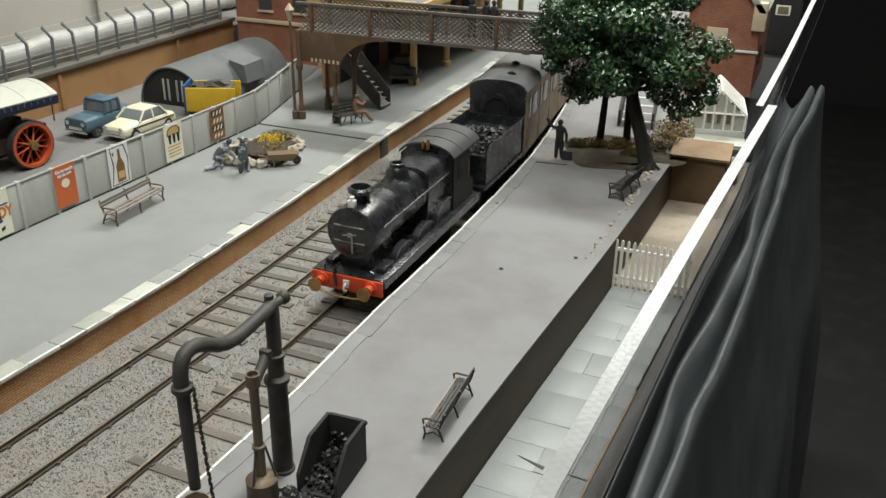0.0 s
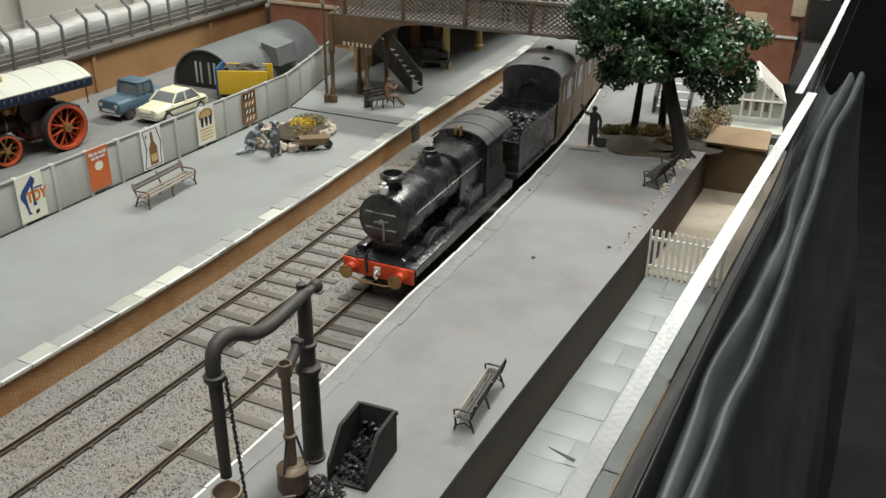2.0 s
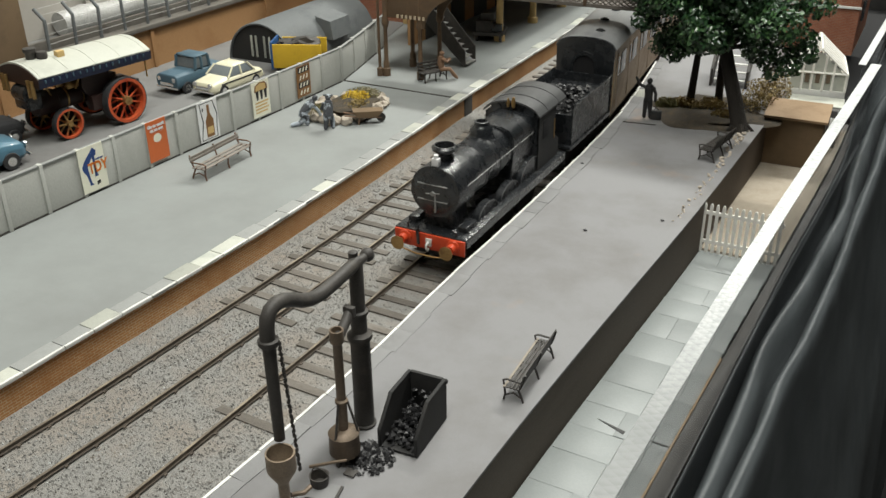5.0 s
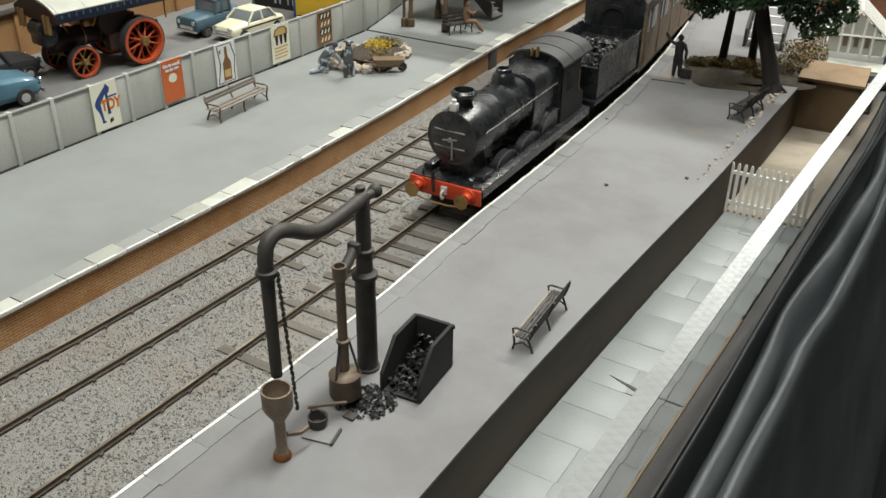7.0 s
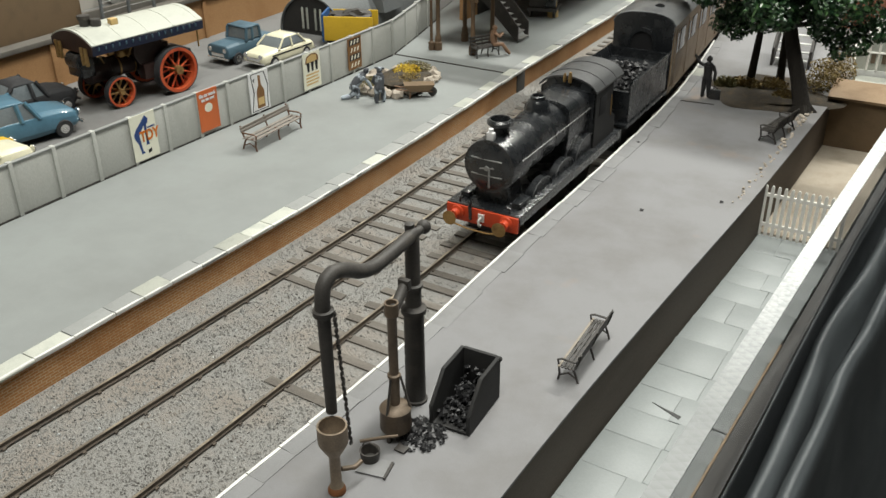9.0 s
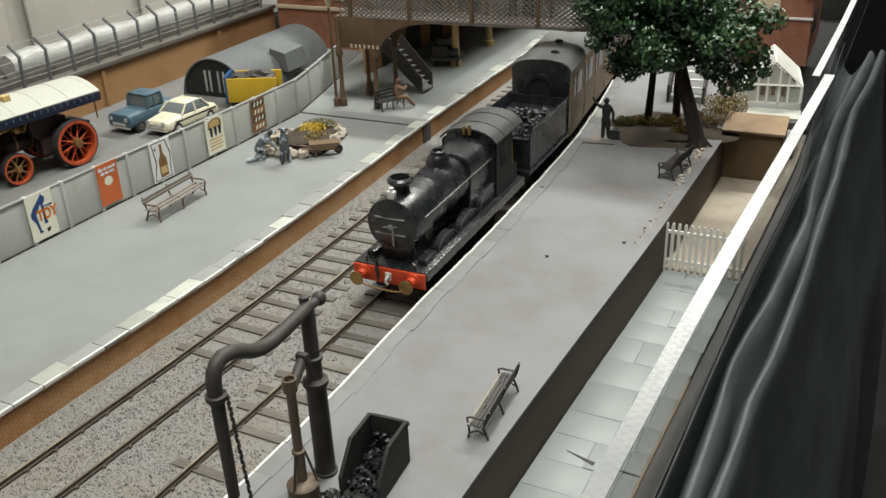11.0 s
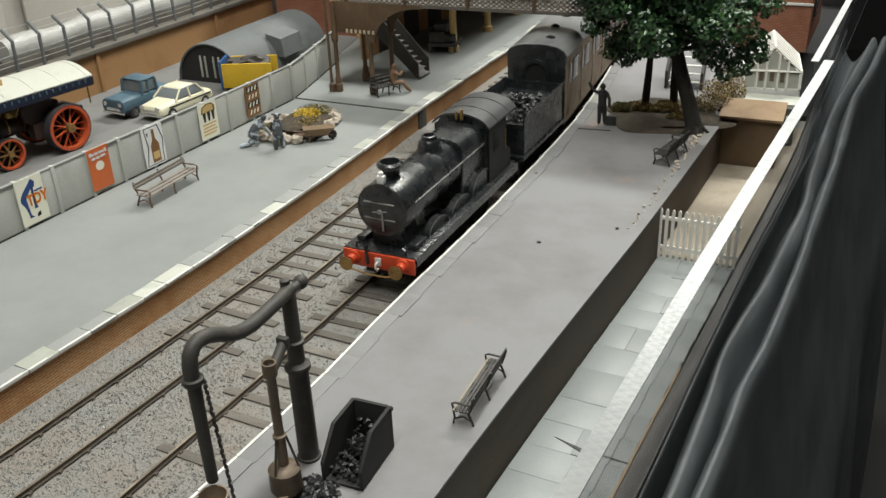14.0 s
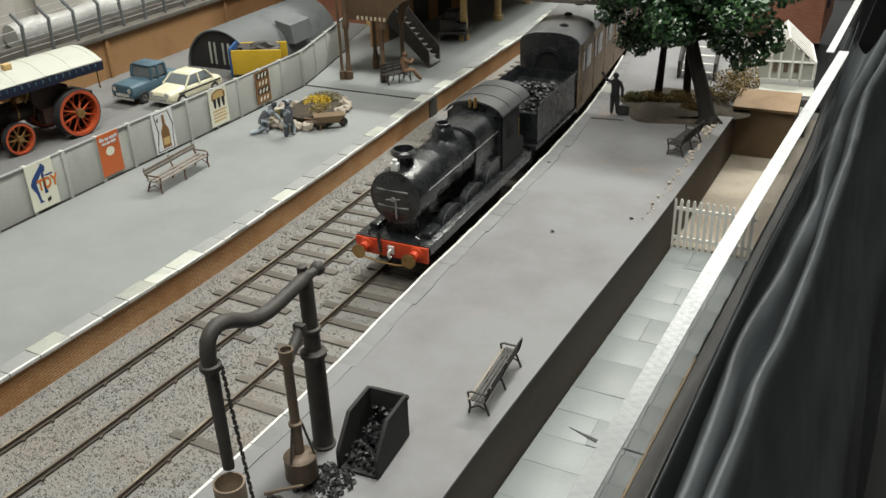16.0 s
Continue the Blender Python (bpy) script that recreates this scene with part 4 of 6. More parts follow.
stove = thing("brazier", -12.55, 17.2, 0, "brown iron frost brazier with a tall chimney pipe", "brazier")
bm = B()
lathe(bm, [(0.42, 0.28), (0.46, 0.34), (0.44, 0.95), (0.46, 1.0), (0.36, 1.1), (0.14, 1.16)])
part("drum", bm, "iron_brown", stove)
for a in (30, 150, 270):
    bm = B()
    c, s = math.cos(radians(a)), math.sin(radians(a))
    box(bm, 0.36 * c - 0.06, 0.36 * c + 0.06, 0.36 * s - 0.06, 0.36 * s + 0.06, 0, 0.36, 0.02)
    part("leg", bm, "iron", stove)
    bm = B()
    tube(bm, [(0.42 * c, 0.42 * s, 1.0), (0.17 * c, 0.17 * s, 2.1)], 0.035, 8)
    part("stay", bm, "iron", stove)
bm = B()
lathe(bm, [(0.15, 1.1), (0.15, 2.05), (0.19, 2.08), (0.19, 2.16), (0.135, 2.2), (0.135, 4.05), (0.17, 4.1), (0.2, 4.12), (0.2, 4.5), (0.15, 4.5), (0.13, 4.2)])
part("chimney_pipe", bm, "iron_brown", stove)
bm = B()
tube(bm, [(0, 0.05, 4.2), (-0.08, 0.5, 4.35), (-0.15, 0.85, 4.5)], [0.16, 0.15, 0.15], 10)
box(bm, -0.32, 0.02, 0.8, 0.98, 4.4, 4.72, 0.03)
part("elbow", bm, "iron", stove)

bucket = thing("bucket", -12.6, 15.95, 0, "small black bucket beside the brazier", "bucket")
bm = B()
lathe(bm, [(0.24, 0), (0.25, 0.03), (0.29, 0.36), (0.25, 0.36), (0.21, 0.06)])
part("pail", bm, "iron", bucket)
bm = B()
tube(bm, [(0.27 * math.cos(a), 0.05, 0.36 + 0.2 * math.sin(a)) for a in (k * math.pi / 8 for k in range(9))], 0.02, 6)
part("handle", bm, "iron", bucket)
shovel = thing("shovel", -12.5, 16.55, 0.0, "grey shovel leaning over the bucket", "shovel")
bm = B()
tube(bm, [(-0.5, -0.5, 0.42), (0.05, -0.1, 0.5), (0.35, 0.15, 0.5)], [0.05, 0.05, 0.04], 8)
part("shaft", bm, "iron_brown", shovel)
bm = B()
box(bm, 0.25, 0.6, 0.05, 0.35, 0.0, 0.06, 0.02)
part("blade", bm, "iron", shovel)

hatch = thing("ground_cover", -12.35, 15.75, 0, "grey flat cover plate let into the platform", "cover plate", 12)
bm = B()
box(bm, -0.42, 0.42, -0.34, 0.34, 0.0, 0.04, 0.012)
part("plate", bm, "edging_plain", hatch)
bm = B()
box(bm, 0.42, 0.5, -0.38, 0.3, 0.0, 0.07, 0.01)
part("rim", bm, "iron", hatch)

# coal bin with coal
bin_ = thing("coal_bin", -11.4, 19.2, 0, "black sheet metal coal bin with an open sloping front", "coal bin", 3)
for nm, sx in (("side_panel", -0.6), ("side_panel", 0.6)):
    bm = B()
    prism(bm, [(-1.05, 0), (1.05, 0), (1.05, 1.5), (-0.25, 1.5), (-1.05, 0.65)], sx - 0.06, sx + 0.06, "x")
    bmesh.ops.bevel(bm, geom=bm.edges[:], offset=0.02, segments=1, affect="EDGES")
    part(nm, bm, "black_dull", bin_)
bm = B()
box(bm, -0.54, 0.54, 0.95, 1.07, 0, 1.5, 0.02)
part("back_panel", bm, "black_dull", bin_)
bm = B()
box(bm, -0.54, 0.54, -1.05, 1.0, 0, 0.08)
part("base", bm, "black_dull", bin_)
bm = B()
blob(bm, (0.64, 1.0, 1.42), (0.09, 0.09, 0.09))
part("knob", bm, "black_dull", bin_)


def heap(name, seed, spots, material, label, category, sizes):
    rs = random.Random(seed)
    vs, fs = [], []
    for x, y, z in spots(rs):
        n, r = len(vs), rs.uniform(*sizes)
        for d in ((1, 0, 0), (0, 1, 0), (-1, 0, 0), (0, -1, 0), (0, 0, 1), (0, 0, -1)):
            k = r * rs.uniform(0.6, 1.3)
            vs.append((x + d[0] * k + rs.uniform(-0.4, 0.4) * r, y + d[1] * k + rs.uniform(-0.4, 0.4) * r, z + d[2] * k * 0.8))
        fs += [tuple(n + i for i in q) for q in ((0, 1, 4), (1, 2, 4), (2, 3, 4), (3, 0, 4), (1, 0, 5), (2, 1, 5), (3, 2, 5), (0, 3, 5))]
    return tagged(raw(name, vs, fs, material), label, category, kind="stuff")


def bin_spots(rs):
    for _ in range(210):
        u, v = rs.uniform(-0.5, 0.5), rs.random()
        yield -11.4 + u - 0.05 * (v - 0.5), 18.3 + 1.75 * v, 0.12 + rs.random() * (0.15 + 0.75 * v ** 0.8)


def spill_spots(rs):
    for _ in range(240):
        a, r = rs.uniform(0, 6.28), rs.random() ** 0.7
        yield -11.95 + math.cos(a) * r * 0.75 + 0.0, 17.55 + math.sin(a) * r * 0.75, 0.03 + 0.16 * (1 - r) * rs.random()


heap("coal", 21, bin_spots, "coal", "lumps of black coal in the open bin", "coal", (0.05, 0.12))
heap("coal", 22, spill_spots, "coal", "spilt coal lumps on the platform by the bin", "coal", (0.04, 0.1))


# ---- benches ----
def bench(x, y, rz, length, iron, wood, label, slats=5, back=None, pale=9, backs=((0.72, 0.34), (0.93, 0.41), (1.13, 0.47))):
    b = thing("platform_bench", x, y, 0, label, "bench", rz, group="platform benches")
    half = length / 2
    for k in (-1, 0, 1):
        yy = k * (half - 0.12)
        bm = B()
        tube(bm, [(-0.42, yy, 0.0), (-0.36, yy, 0.25), (-0.4, yy, 0.52), (-0.3, yy, 0.6), (0.1, yy, 0.56), (0.3, yy, 0.6), (0.4, yy, 0.85), (0.5, yy, 1.2)], 0.045, 8)
        tube(bm, [(0.45, yy, 0.0), (0.34, yy, 0.28), (0.22, yy, 0.52), (0.28, yy, 0.6)], 0.045, 8)
        if k:
            tube(bm, [(-0.4, yy, 0.52), (-0.46, yy, 0.8), (-0.3, yy, 0.86), (0.38, yy, 0.84)], 0.04, 8)
            tube(bm, [(-0.34, yy, 0.2), (0, yy, 0.36), (0.36, yy, 0.2)], 0.03, 6)
        part("iron_frame", bm, iron, b)
    for k in range(slats):
        bm = B()
        u = -0.36 + 0.6 * k / (slats - 1)
        w = 0.055 if slats > 3 else 0.1
        box(bm, u - w, u + w, -half, half, 0.58, 0.63, 0.012)
        part("seat_slat", bm, wood if k < pale else iron, b)
    for z0, dx in backs:
        bm = B()
        box(bm, dx - 0.05, dx - 0.005, -half, half, z0 - 0.065, z0 + 0.075, 0.012)
        part("back_slat", bm, back or wood, b)
    return b


b_near = bench(-9.36, 23.45, 2, 3.1, "iron", "benchpale", "black iron platform bench with pale front slats", 5, "iron", 1)
b_near.scale = (0.78, 1.0, 0.92)
bench(-30.7, 33.4, 182, 3.9, "benchiron", "benchwood", "grey plank bench with brown iron ends by the fence", 3, backs=((0.93, 0.42), (1.07, 0.46)))
bench(-8.5, 46.5, -10, 2.6, "iron", "iron", "dark iron bench under the tree edge")
bench(-28.2, 51.6, 150, 1.9, "iron", "iron", "dark bench holding a seated figurine")


# ---- figurines, one plain mesh each ----
def figurine(x, y, z, rz, limbs, material, label):
    bm = B()
    for pts, r in limbs:
        tube(bm, pts, r, 10)
    for pts, r in limbs:
        for p, rr in ((pts[0], r if not isinstance(r, list) else r[0]), (pts[-1], r if not isinstance(r, list) else r[-1])):
            blob(bm, p, (rr, rr, rr), 1)
    ob = part("figurine", bm, material)
    ob.matrix_basis = pose(x * U, y * U, z * U, 0, 0, rz)
    return tagged(ob, label, "figurine", group="model figurines")


STAND = [([(-0.16, 0, 0.08), (-0.14, 0, 0.6), (-0.1, 0, 1.15)], [0.1, 0.13, 0.17]), ([(0.18, 0.05, 0.08), (0.15, 0, 0.6), (0.1, 0, 1.15)], [0.1, 0.13, 0.17]),
         ([(0, 0, 1.1), (0, 0, 1.5), (0, 0, 1.88)], [0.22, 0.24, 0.26]), ([(0, 0, 1.95), (0, 0, 2.05)], 0.1), ([(0, 0, 2.2), (0, 0, 2.28)], [0.17, 0.16])]
figurine(-13.4, 50.5, 0, 0, STAND + [([(-0.26, 0, 1.86), (-0.52, 0, 1.95), (-0.78, -0.05, 2.35)], [0.1, 0.09, 0.08]), ([(0.26, 0, 1.86), (0.42, 0, 1.5), (0.42, -0.05, 1.12)], [0.1, 0.09, 0.08])],
         "figure", "dark model figurine standing with one arm raised")
figurine(-30.7, 40.6, 0, -35, [([(0, -0.75, 0.1), (0, -0.3, 0.14), (0, -0.05, 0.3)], [0.12, 0.14, 0.2]), ([(0.2, 0.1, 0.1), (0.15, 0.15, 0.5), (0.1, -0.1, 0.7)], [0.12, 0.14, 0.2]),
                              ([(0, -0.1, 0.65), (0, 0.2, 1.0), (0, 0.5, 1.25)], [0.25, 0.27, 0.24]), ([(0, 0.7, 1.45), (0, 0.75, 1.52)], 0.17), ([(0.2, 0.5, 1.2), (0.25, 0.8, 0.8), (0.1, 1.0, 0.4)], 0.09)],
         "figure_blue", "kneeling model figurine in pale shirt by the flower bed")
figurine(-29.0, 40.6, 0, 20, [([(-0.16, -0.1, 0.08), (-0.14, 0, 0.5), (-0.1, 0, 0.9)], [0.12, 0.15, 0.2]), ([(0.18, 0.2, 0.08), (0.15, 0.25, 0.55), (0.1, 0, 0.9)], [0.12, 0.15, 0.2]),
                             ([(0, 0, 0.85), (0, 0.1, 1.2), (0, 0.15, 1.55)], [0.25, 0.28, 0.24]), ([(0, 0.2, 1.8), (0, 0.2, 1.88)], [0.18, 0.16]), ([(-0.25, 0.1, 1.5), (-0.45, 0.3, 1.1), (-0.3, 0.5, 0.9)], 0.09), ([(-0.24, 0.2, 1.94), (0.24, 0.2, 1.94)], 0.06)],
         "figure_blue", "stooping model figurine with cap by the flower bed")
figurine(-27.7, 51.9, 0.45, -55, [([(-0.12, 0.9, 0.1 - 0.4), (-0.12, 0.55, 0.25), (-0.1, 0, 0.3)], [0.1, 0.12, 0.16]), ([(0.14, 1.0, 0.1 - 0.4), (0.12, 0.55, 0.28), (0.1, 0, 0.3)], [0.1, 0.12, 0.16]),
                                 ([(0, 0, 0.35), (0, -0.05, 0.8), (0, 0, 1.05)], [0.2, 0.23, 0.2]), ([(0, 0.05, 1.3), (0, 0.05, 1.38)], 0.16), ([(0.22, 0, 1.0), (0.25, 0.35, 0.8), (0.05, 0.55, 0.95)], 0.08), ([(-0.22, 0, 1.0), (-0.25, 0.35, 0.8), (-0.1, 0.55, 0.95)], 0.08)],
         "figure_brown", "seated brown model figurine on the bench")
for fx in (-20.2, -19.3, -18.8):
    figurine(fx, 53.3, 6.05, 0, STAND, "figure", "tiny dark model figurine on the footbridge")

case = thing("suitcase", -12.85, 50.5, 0, "small dark suitcase standing on the platform", "suitcase", 10)
bm = B()
box(bm, -0.3, 0.3, -0.14, 0.14, 0, 0.55, 0.04)
part("body", bm, "figure", case)
bm = B()
tube(bm, [(-0.12, 0, 0.55), (-0.1, 0, 0.64), (0.1, 0, 0.64), (0.12, 0, 0.55)], 0.025, 6)
part("handle", bm, "figure", case)

# ---- flower bed and barrow ----
bed = thing("flower_bed", -29.8, 44.0, 0, "rockery flower bed of buff stones with yellow scatter", "flower bed")
rs = random.Random(31)
for k in range(22):
    a = 2 * math.pi * k / 22
    bm = B()
    r = rs.uniform(0.28, 0.5)
    blob(bm, (1.75 * math.cos(a) + rs.uniform(-0.15, 0.15), 2.7 * math.sin(a) + rs.uniform(-0.2, 0.2), 0.18), (r, r * 0.85, r * 0.75), 2, 0.5, k)
    part("stone", bm, "rock", bed, smooth=25)
bm = B()
blob(bm, (0, 0, 0.05), (1.6, 2.5, 0.5), 4, 0.5, 3)
part("soil_mound", bm, "soil", bed)


def tuft_cloud(cx, cy, cz, sx, sy, sz, count, size, seed):
    rs = random.Random(seed)
    vs, fs = [], []
    for _ in range(count):
        d = Vector((rs.gauss(0, 1), rs.gauss(0, 1), rs.gauss(0, 1))).normalized() * rs.random() ** 0.4
        p = Vector((cx + d.x * sx, cy + d.y * sy, cz + abs(d.z) * sz))
        n = len(vs)
        e1 = Vector((rs.uniform(-1, 1), rs.uniform(-1, 1), rs.uniform(-1, 1))).normalized() * size
        e2 = Vector((rs.uniform(-1, 1), rs.uniform(-1, 1), rs.uniform(-1, 1))).normalized() * size
        vs += [p - e1, p + e1 * 0.8 + e2 * 0.4, p + e2]
        fs.append((n, n + 1, n + 2))
    return vs, fs


for (cx, cy, cz, sx, sy, sz), mt in (((-0.2, 1.0, 0.35, 0.9, 0.9, 0.5), "flower_yellow"), ((-0.3, 2.2, 0.3, 1.3, 0.8, 0.4), "moss"), ((-0.9, -1.8, 0.25, 0.7, 0.9, 0.5), "moss"), ((0.5, -0.2, 0.35, 0.8, 1.2, 0.35), "drygrass")):
    raw("foliage_tuft", *tuft_cloud(cx, cy, cz, sx, sy, sz, 800, 0.1, int(cx * 10) + 50), mt, bed)
barrow = thing("wheelbarrow", -27.6, 42.6, 0, "small dark brown wheelbarrow by the flower bed", "wheelbarrow", 40)
bm = B()
prism(bm, [(-0.7, 0.45), (0.5, 0.4), (0.85, 0.75), (-0.9, 0.8)], -0.38, 0.38, "y")
part("tray", bm, "shedwood", barrow)
bm = B()
lathe(bm, [(0.05, -0.06), (0.26, -0.06), (0.26, 0.06), (0.05, 0.06)], (0.75, 0, 0.27), 16, "y")
part("wheel", bm, "iron", barrow)
for sy in (-0.3, 0.3):
    bm = B()
    tube(bm, [(0.75, sy * 0.4, 0.27), (-0.6, sy, 0.45), (-1.4, sy, 0.6)], 0.045, 6)
    part("handle", bm, "figure_brown", barrow)
    bm = B()
    tube(bm, [(-0.55, sy, 0.45), (-0.6, sy, 0.0)], 0.045, 6)
    part("leg", bm, "figure_brown", barrow)

# ---- locomotive ----
def wheel(x, y, z, r, w, parent, spokes=0):
    bm = B()
    lathe(bm, [(r * 0.86, -w / 2), (r * 1.06, -w / 2), (r, w / 2), (r * 0.86, w / 2)], (x, y, z), 28, "x")
    wh = part("wheel", bm, "black_dull", parent)
    bm = B()
    lathe(bm, [(0.02, -w / 2), (r * 0.2, -w / 2), (r * 0.2, w / 2), (0.02, w / 2)], (x, y, z), 14, "x")
    part("hub", bm, "black_dull", wh)
    for k in range(spokes):
        a = 2 * math.pi * k / spokes
        bm = B()
        tube(bm, [(x, y + math.cos(a) * r * 0.15, z + math.sin(a) * r * 0.15), (x, y + math.cos(a) * r * 0.9, z + math.sin(a) * r * 0.9)], 0.05, 6)
        part("spoke", bm, "black_dull", wh)


loco = thing("steam_locomotive", -16.65, 30.0, RAIL, "black model steam locomotive with red buffer beam", "locomotive")
G = -RAIL          # heights below are given above the rail
bm = B()
box(bm, -1.68, 1.68, -0.02, 11.3, 1.72, 1.84, 0.02)
part("running_plate", bm, "black", loco)
for sx in (-1, 1):
    bm = B()
    box(bm, sx * 1.62 - 0.05, sx * 1.62 + 0.05, 0.1, 11.3, 1.42, 1.72)
    part("valance", bm, "black", loco)
bm = B()
box(bm, -1.66, 1.66, -0.12, -0.02, 1.12, 1.8, 0.02)
part("buffer_beam", bm, "red", loco, "red painted buffer beam")
for sx in (-1.14, 1.14):
    bm = B()
    lathe(bm, [(0.3, -0.12), (0.3, -0.2), (0.2, -0.24), (0.19, -0.5)], (sx, 0, 1.5), 18, "y")
    buf = part("buffer_housing", bm, "red", loco)
    bm = B()
    lathe(bm, [(0.09, -0.45), (0.09, -0.74), (0.3, -0.78), (0.31, -0.82), (0.02, -0.88)], (sx, 0, 1.5), 20, "y")
    part("buffer_head", bm, "brass", buf, "worn brass-brown buffer head")
bm = B()
box(bm, -0.14, 0.14, -0.2, -0.12, 1.3, 1.65, 0.02)
tube(bm, [(0, -0.15, 1.5), (0, -0.4, 1.45), (0.02, -0.42, 1.3), (0, -0.3, 1.15), (0, -0.2, 1.2)], 0.05, 8)
part("coupling_hook", bm, "steel", loco, "bright steel coupling hook")
bm = B()
tube(bm, [(-1.1, -0.55, 1.18), (-0.4, -0.62, 1.1), (0.5, -0.62, 1.1), (1.1, -0.55, 1.18)], 0.035, 6)
part("coupling_bar", bm, "brass", loco)
bm = B()
tube(bm, [(-0.5, -0.15, 1.3), (-0.5, -0.22, 1.9), (-0.5, -0.12, 2.1), (-0.5, -0.3, 2.15)], 0.07, 8)
part("brake_pipe", bm, "black", loco)
CZ = 3.54
bm = B()
lathe(bm, [(0.02, 0.28), (0.5, 0.3), (0.92, 0.4), (0.98, 0.44), (1.13, 0.44), (1.15, 0.5), (1.15, 2.1), (1.02, 2.14)], (0, 0, CZ), 36, "y")
smoke = part("smokebox", bm, "black", loco)
bm = B()
for z0 in (-0.35, 0.35):
    tube(bm, [(-0.75, 0.34, CZ + z0), (0.65, 0.3, CZ + z0)], 0.036, 6)
tube(bm, [(0.1, 0.28, CZ - 0.85), (0.1, 0.26, CZ)], 0.045, 6)
tube(bm, [(0.0, 0.2, CZ), (0.0, 0.36, CZ)], 0.1, 8)
tube(bm, [(-0.32, 0.24, CZ - 0.05), (0.32, 0.24, CZ + 0.05)], 0.03, 6)
part("door_straps", bm, "worn", smoke, "worn bright smokebox door straps")
bm = B()
prism(bm, [(-0.75, 1.84), (0.75, 1.84), (0.6, 2.6), (0.85, 3.1), (-0.85, 3.1), (-0.6, 2.6)], 0.78, 2.1, "y")
part("saddle", bm, "black", loco)
bm = B()
lathe(bm, [(1.07, 2.1), (1.07, 3.2), (1.09, 3.22), (1.09, 3.3), (1.075, 3.32), (1.085, 4.6), (1.105, 4.62), (1.105, 4.7), (1.09, 4.72), (1.1, 5.9)], (0, 0, CZ), 36, "y")
part("boiler", bm, "black", loco)
bm = B()
lathe(bm, [(0.54, CZ + 0.9), (0.46, CZ + 1.02), (0.38, CZ + 1.12), (0.36, CZ + 1.48), (0.46, CZ + 1.52), (0.54, CZ + 1.58), (0.55, CZ + 1.7), (0.46, CZ + 1.78), (0.4, CZ + 1.78), (0.34, CZ + 1.5)], (0, 1.35, 0), 26)
part("chimney", bm, "black", loco)
bm = B()
lathe(bm, [(0.72, CZ + 0.86), (0.6, CZ + 0.98), (0.52, CZ + 1.15), (0.48, CZ + 1.4), (0.38, CZ + 1.5), (0.34, CZ + 1.56), (0.34, CZ + 1.68), (0.24, CZ + 1.7), (0.2, CZ + 1.5)], (0, 4.9, 0), 26)
part("safety_valve", bm, "black", loco)
bm = B()
outline = [(-1.02, 1.84), (1.02, 1.84), (1.14, 3.4), (1.14, 4.1), (1.06, 4.4), (0.86, 4.6), (0.5, 4.7), (0.0, 4.73), (-0.5, 4.7), (-0.86, 4.6), (-1.06, 4.4), (-1.14, 4.1), (-1.14, 3.4)]
prism(bm, outline, 5.85, 8.3, "y")
bmesh.ops.bevel(bm, geom=[e for e in bm.edges if len({round(v.co.y, 2) for v in e.verts}) == 1], offset=0.06, segments=2, affect="EDGES")
part("firebox", bm, "black", loco)
for sx in (-1, 1):
    bm = B()
    prism(bm, [(8.3, 1.84), (10.9, 1.84), (10.9, 2.7), (10.4, 3.0), (10.3, 3.4), (10.4, 4.5), (8.3, 4.5)], sx * 1.36 - 0.05, sx * 1.36 + 0.05, "x")
    side = part("cab_side", bm, "black_dull", loco)
    bm = B()
    box(bm, sx * 1.412 - 0.015, sx * 1.412 + 0.015, 8.75, 9.55, 3.3, 4.2, 0.01)
    part("side_window", bm, "hallblack", side, "dark cab side window")
    bm = B()
    box(bm, sx * 1.43 - 0.02, sx * 1.43 + 0.02, 10.22, 10.26, 2.9, 3.9)
    part("handrail", bm, "brass", side)
    bm = B()
    tube(bm, [(sx * 1.14, 1.2, CZ + 0.2), (sx * 1.18, 8.2, CZ + 0.3)], 0.02, 6)
    part("handrail", bm, "worn", loco, "worn bright boiler handrail")
    for sy, rr, rise in ((2.9, 0.95, 0.52), (5.2, 0.98, 0.56), (7.7, 1.25, 0.85)):
        bm = B()
        top = [(sy + rr * math.cos(a), 1.84 + rise * math.sin(a)) for a in (k * math.pi / 14 for k in range(15))]
        prism(bm, top, sx * 1.16 - 0.16, sx * 1.16 + 0.16, "x")
        spl = part("splasher", bm, "black", loco)
        bm = B()
        prism(bm, [(y0, z0 + 0.02) for y0, z0 in top] + [(y0, z0 - 0.03) for y0, z0 in top[::-1]], sx * 1.33 - 0.02, sx * 1.33 + 0.02, "x")
        part("beading", bm, "cabroof", spl)
    for sy, rr in ((2.9, 1.15), (5.2, 1.15), (7.7, 1.15)):
        wheel(sx * 1.05, sy, 1.15, rr * 0.95, 0.2, loco, 12)
    bm = B()
    box(bm, sx * 1.2 - 0.2, sx * 1.2 + 0.2, 0.6, 1.6, 1.84, 2.1, 0.05)
    part("sandbox", bm, "black", loco)
    bm = B()
    tube(bm, [(sx * 1.15, 0.15, 1.84), (sx * 1.15, 0.15, 2.05), (sx * 1.0, 0.15, 2.1)], 0.05, 6)
    part("lamp_iron", bm, "black", loco)
bm = B()
prism(bm, [(-1.36, 1.84), (1.36, 1.84), (1.36, 4.4), (1.1, 4.8), (0.6, 5.06), (0, 5.14), (-0.6, 5.06), (-1.1, 4.8), (-1.36, 4.4)], 8.3, 8.4, "y")
front = part("cab_front", bm, "black", loco)
for sx in (-0.85, 0.85):
    bm = B()
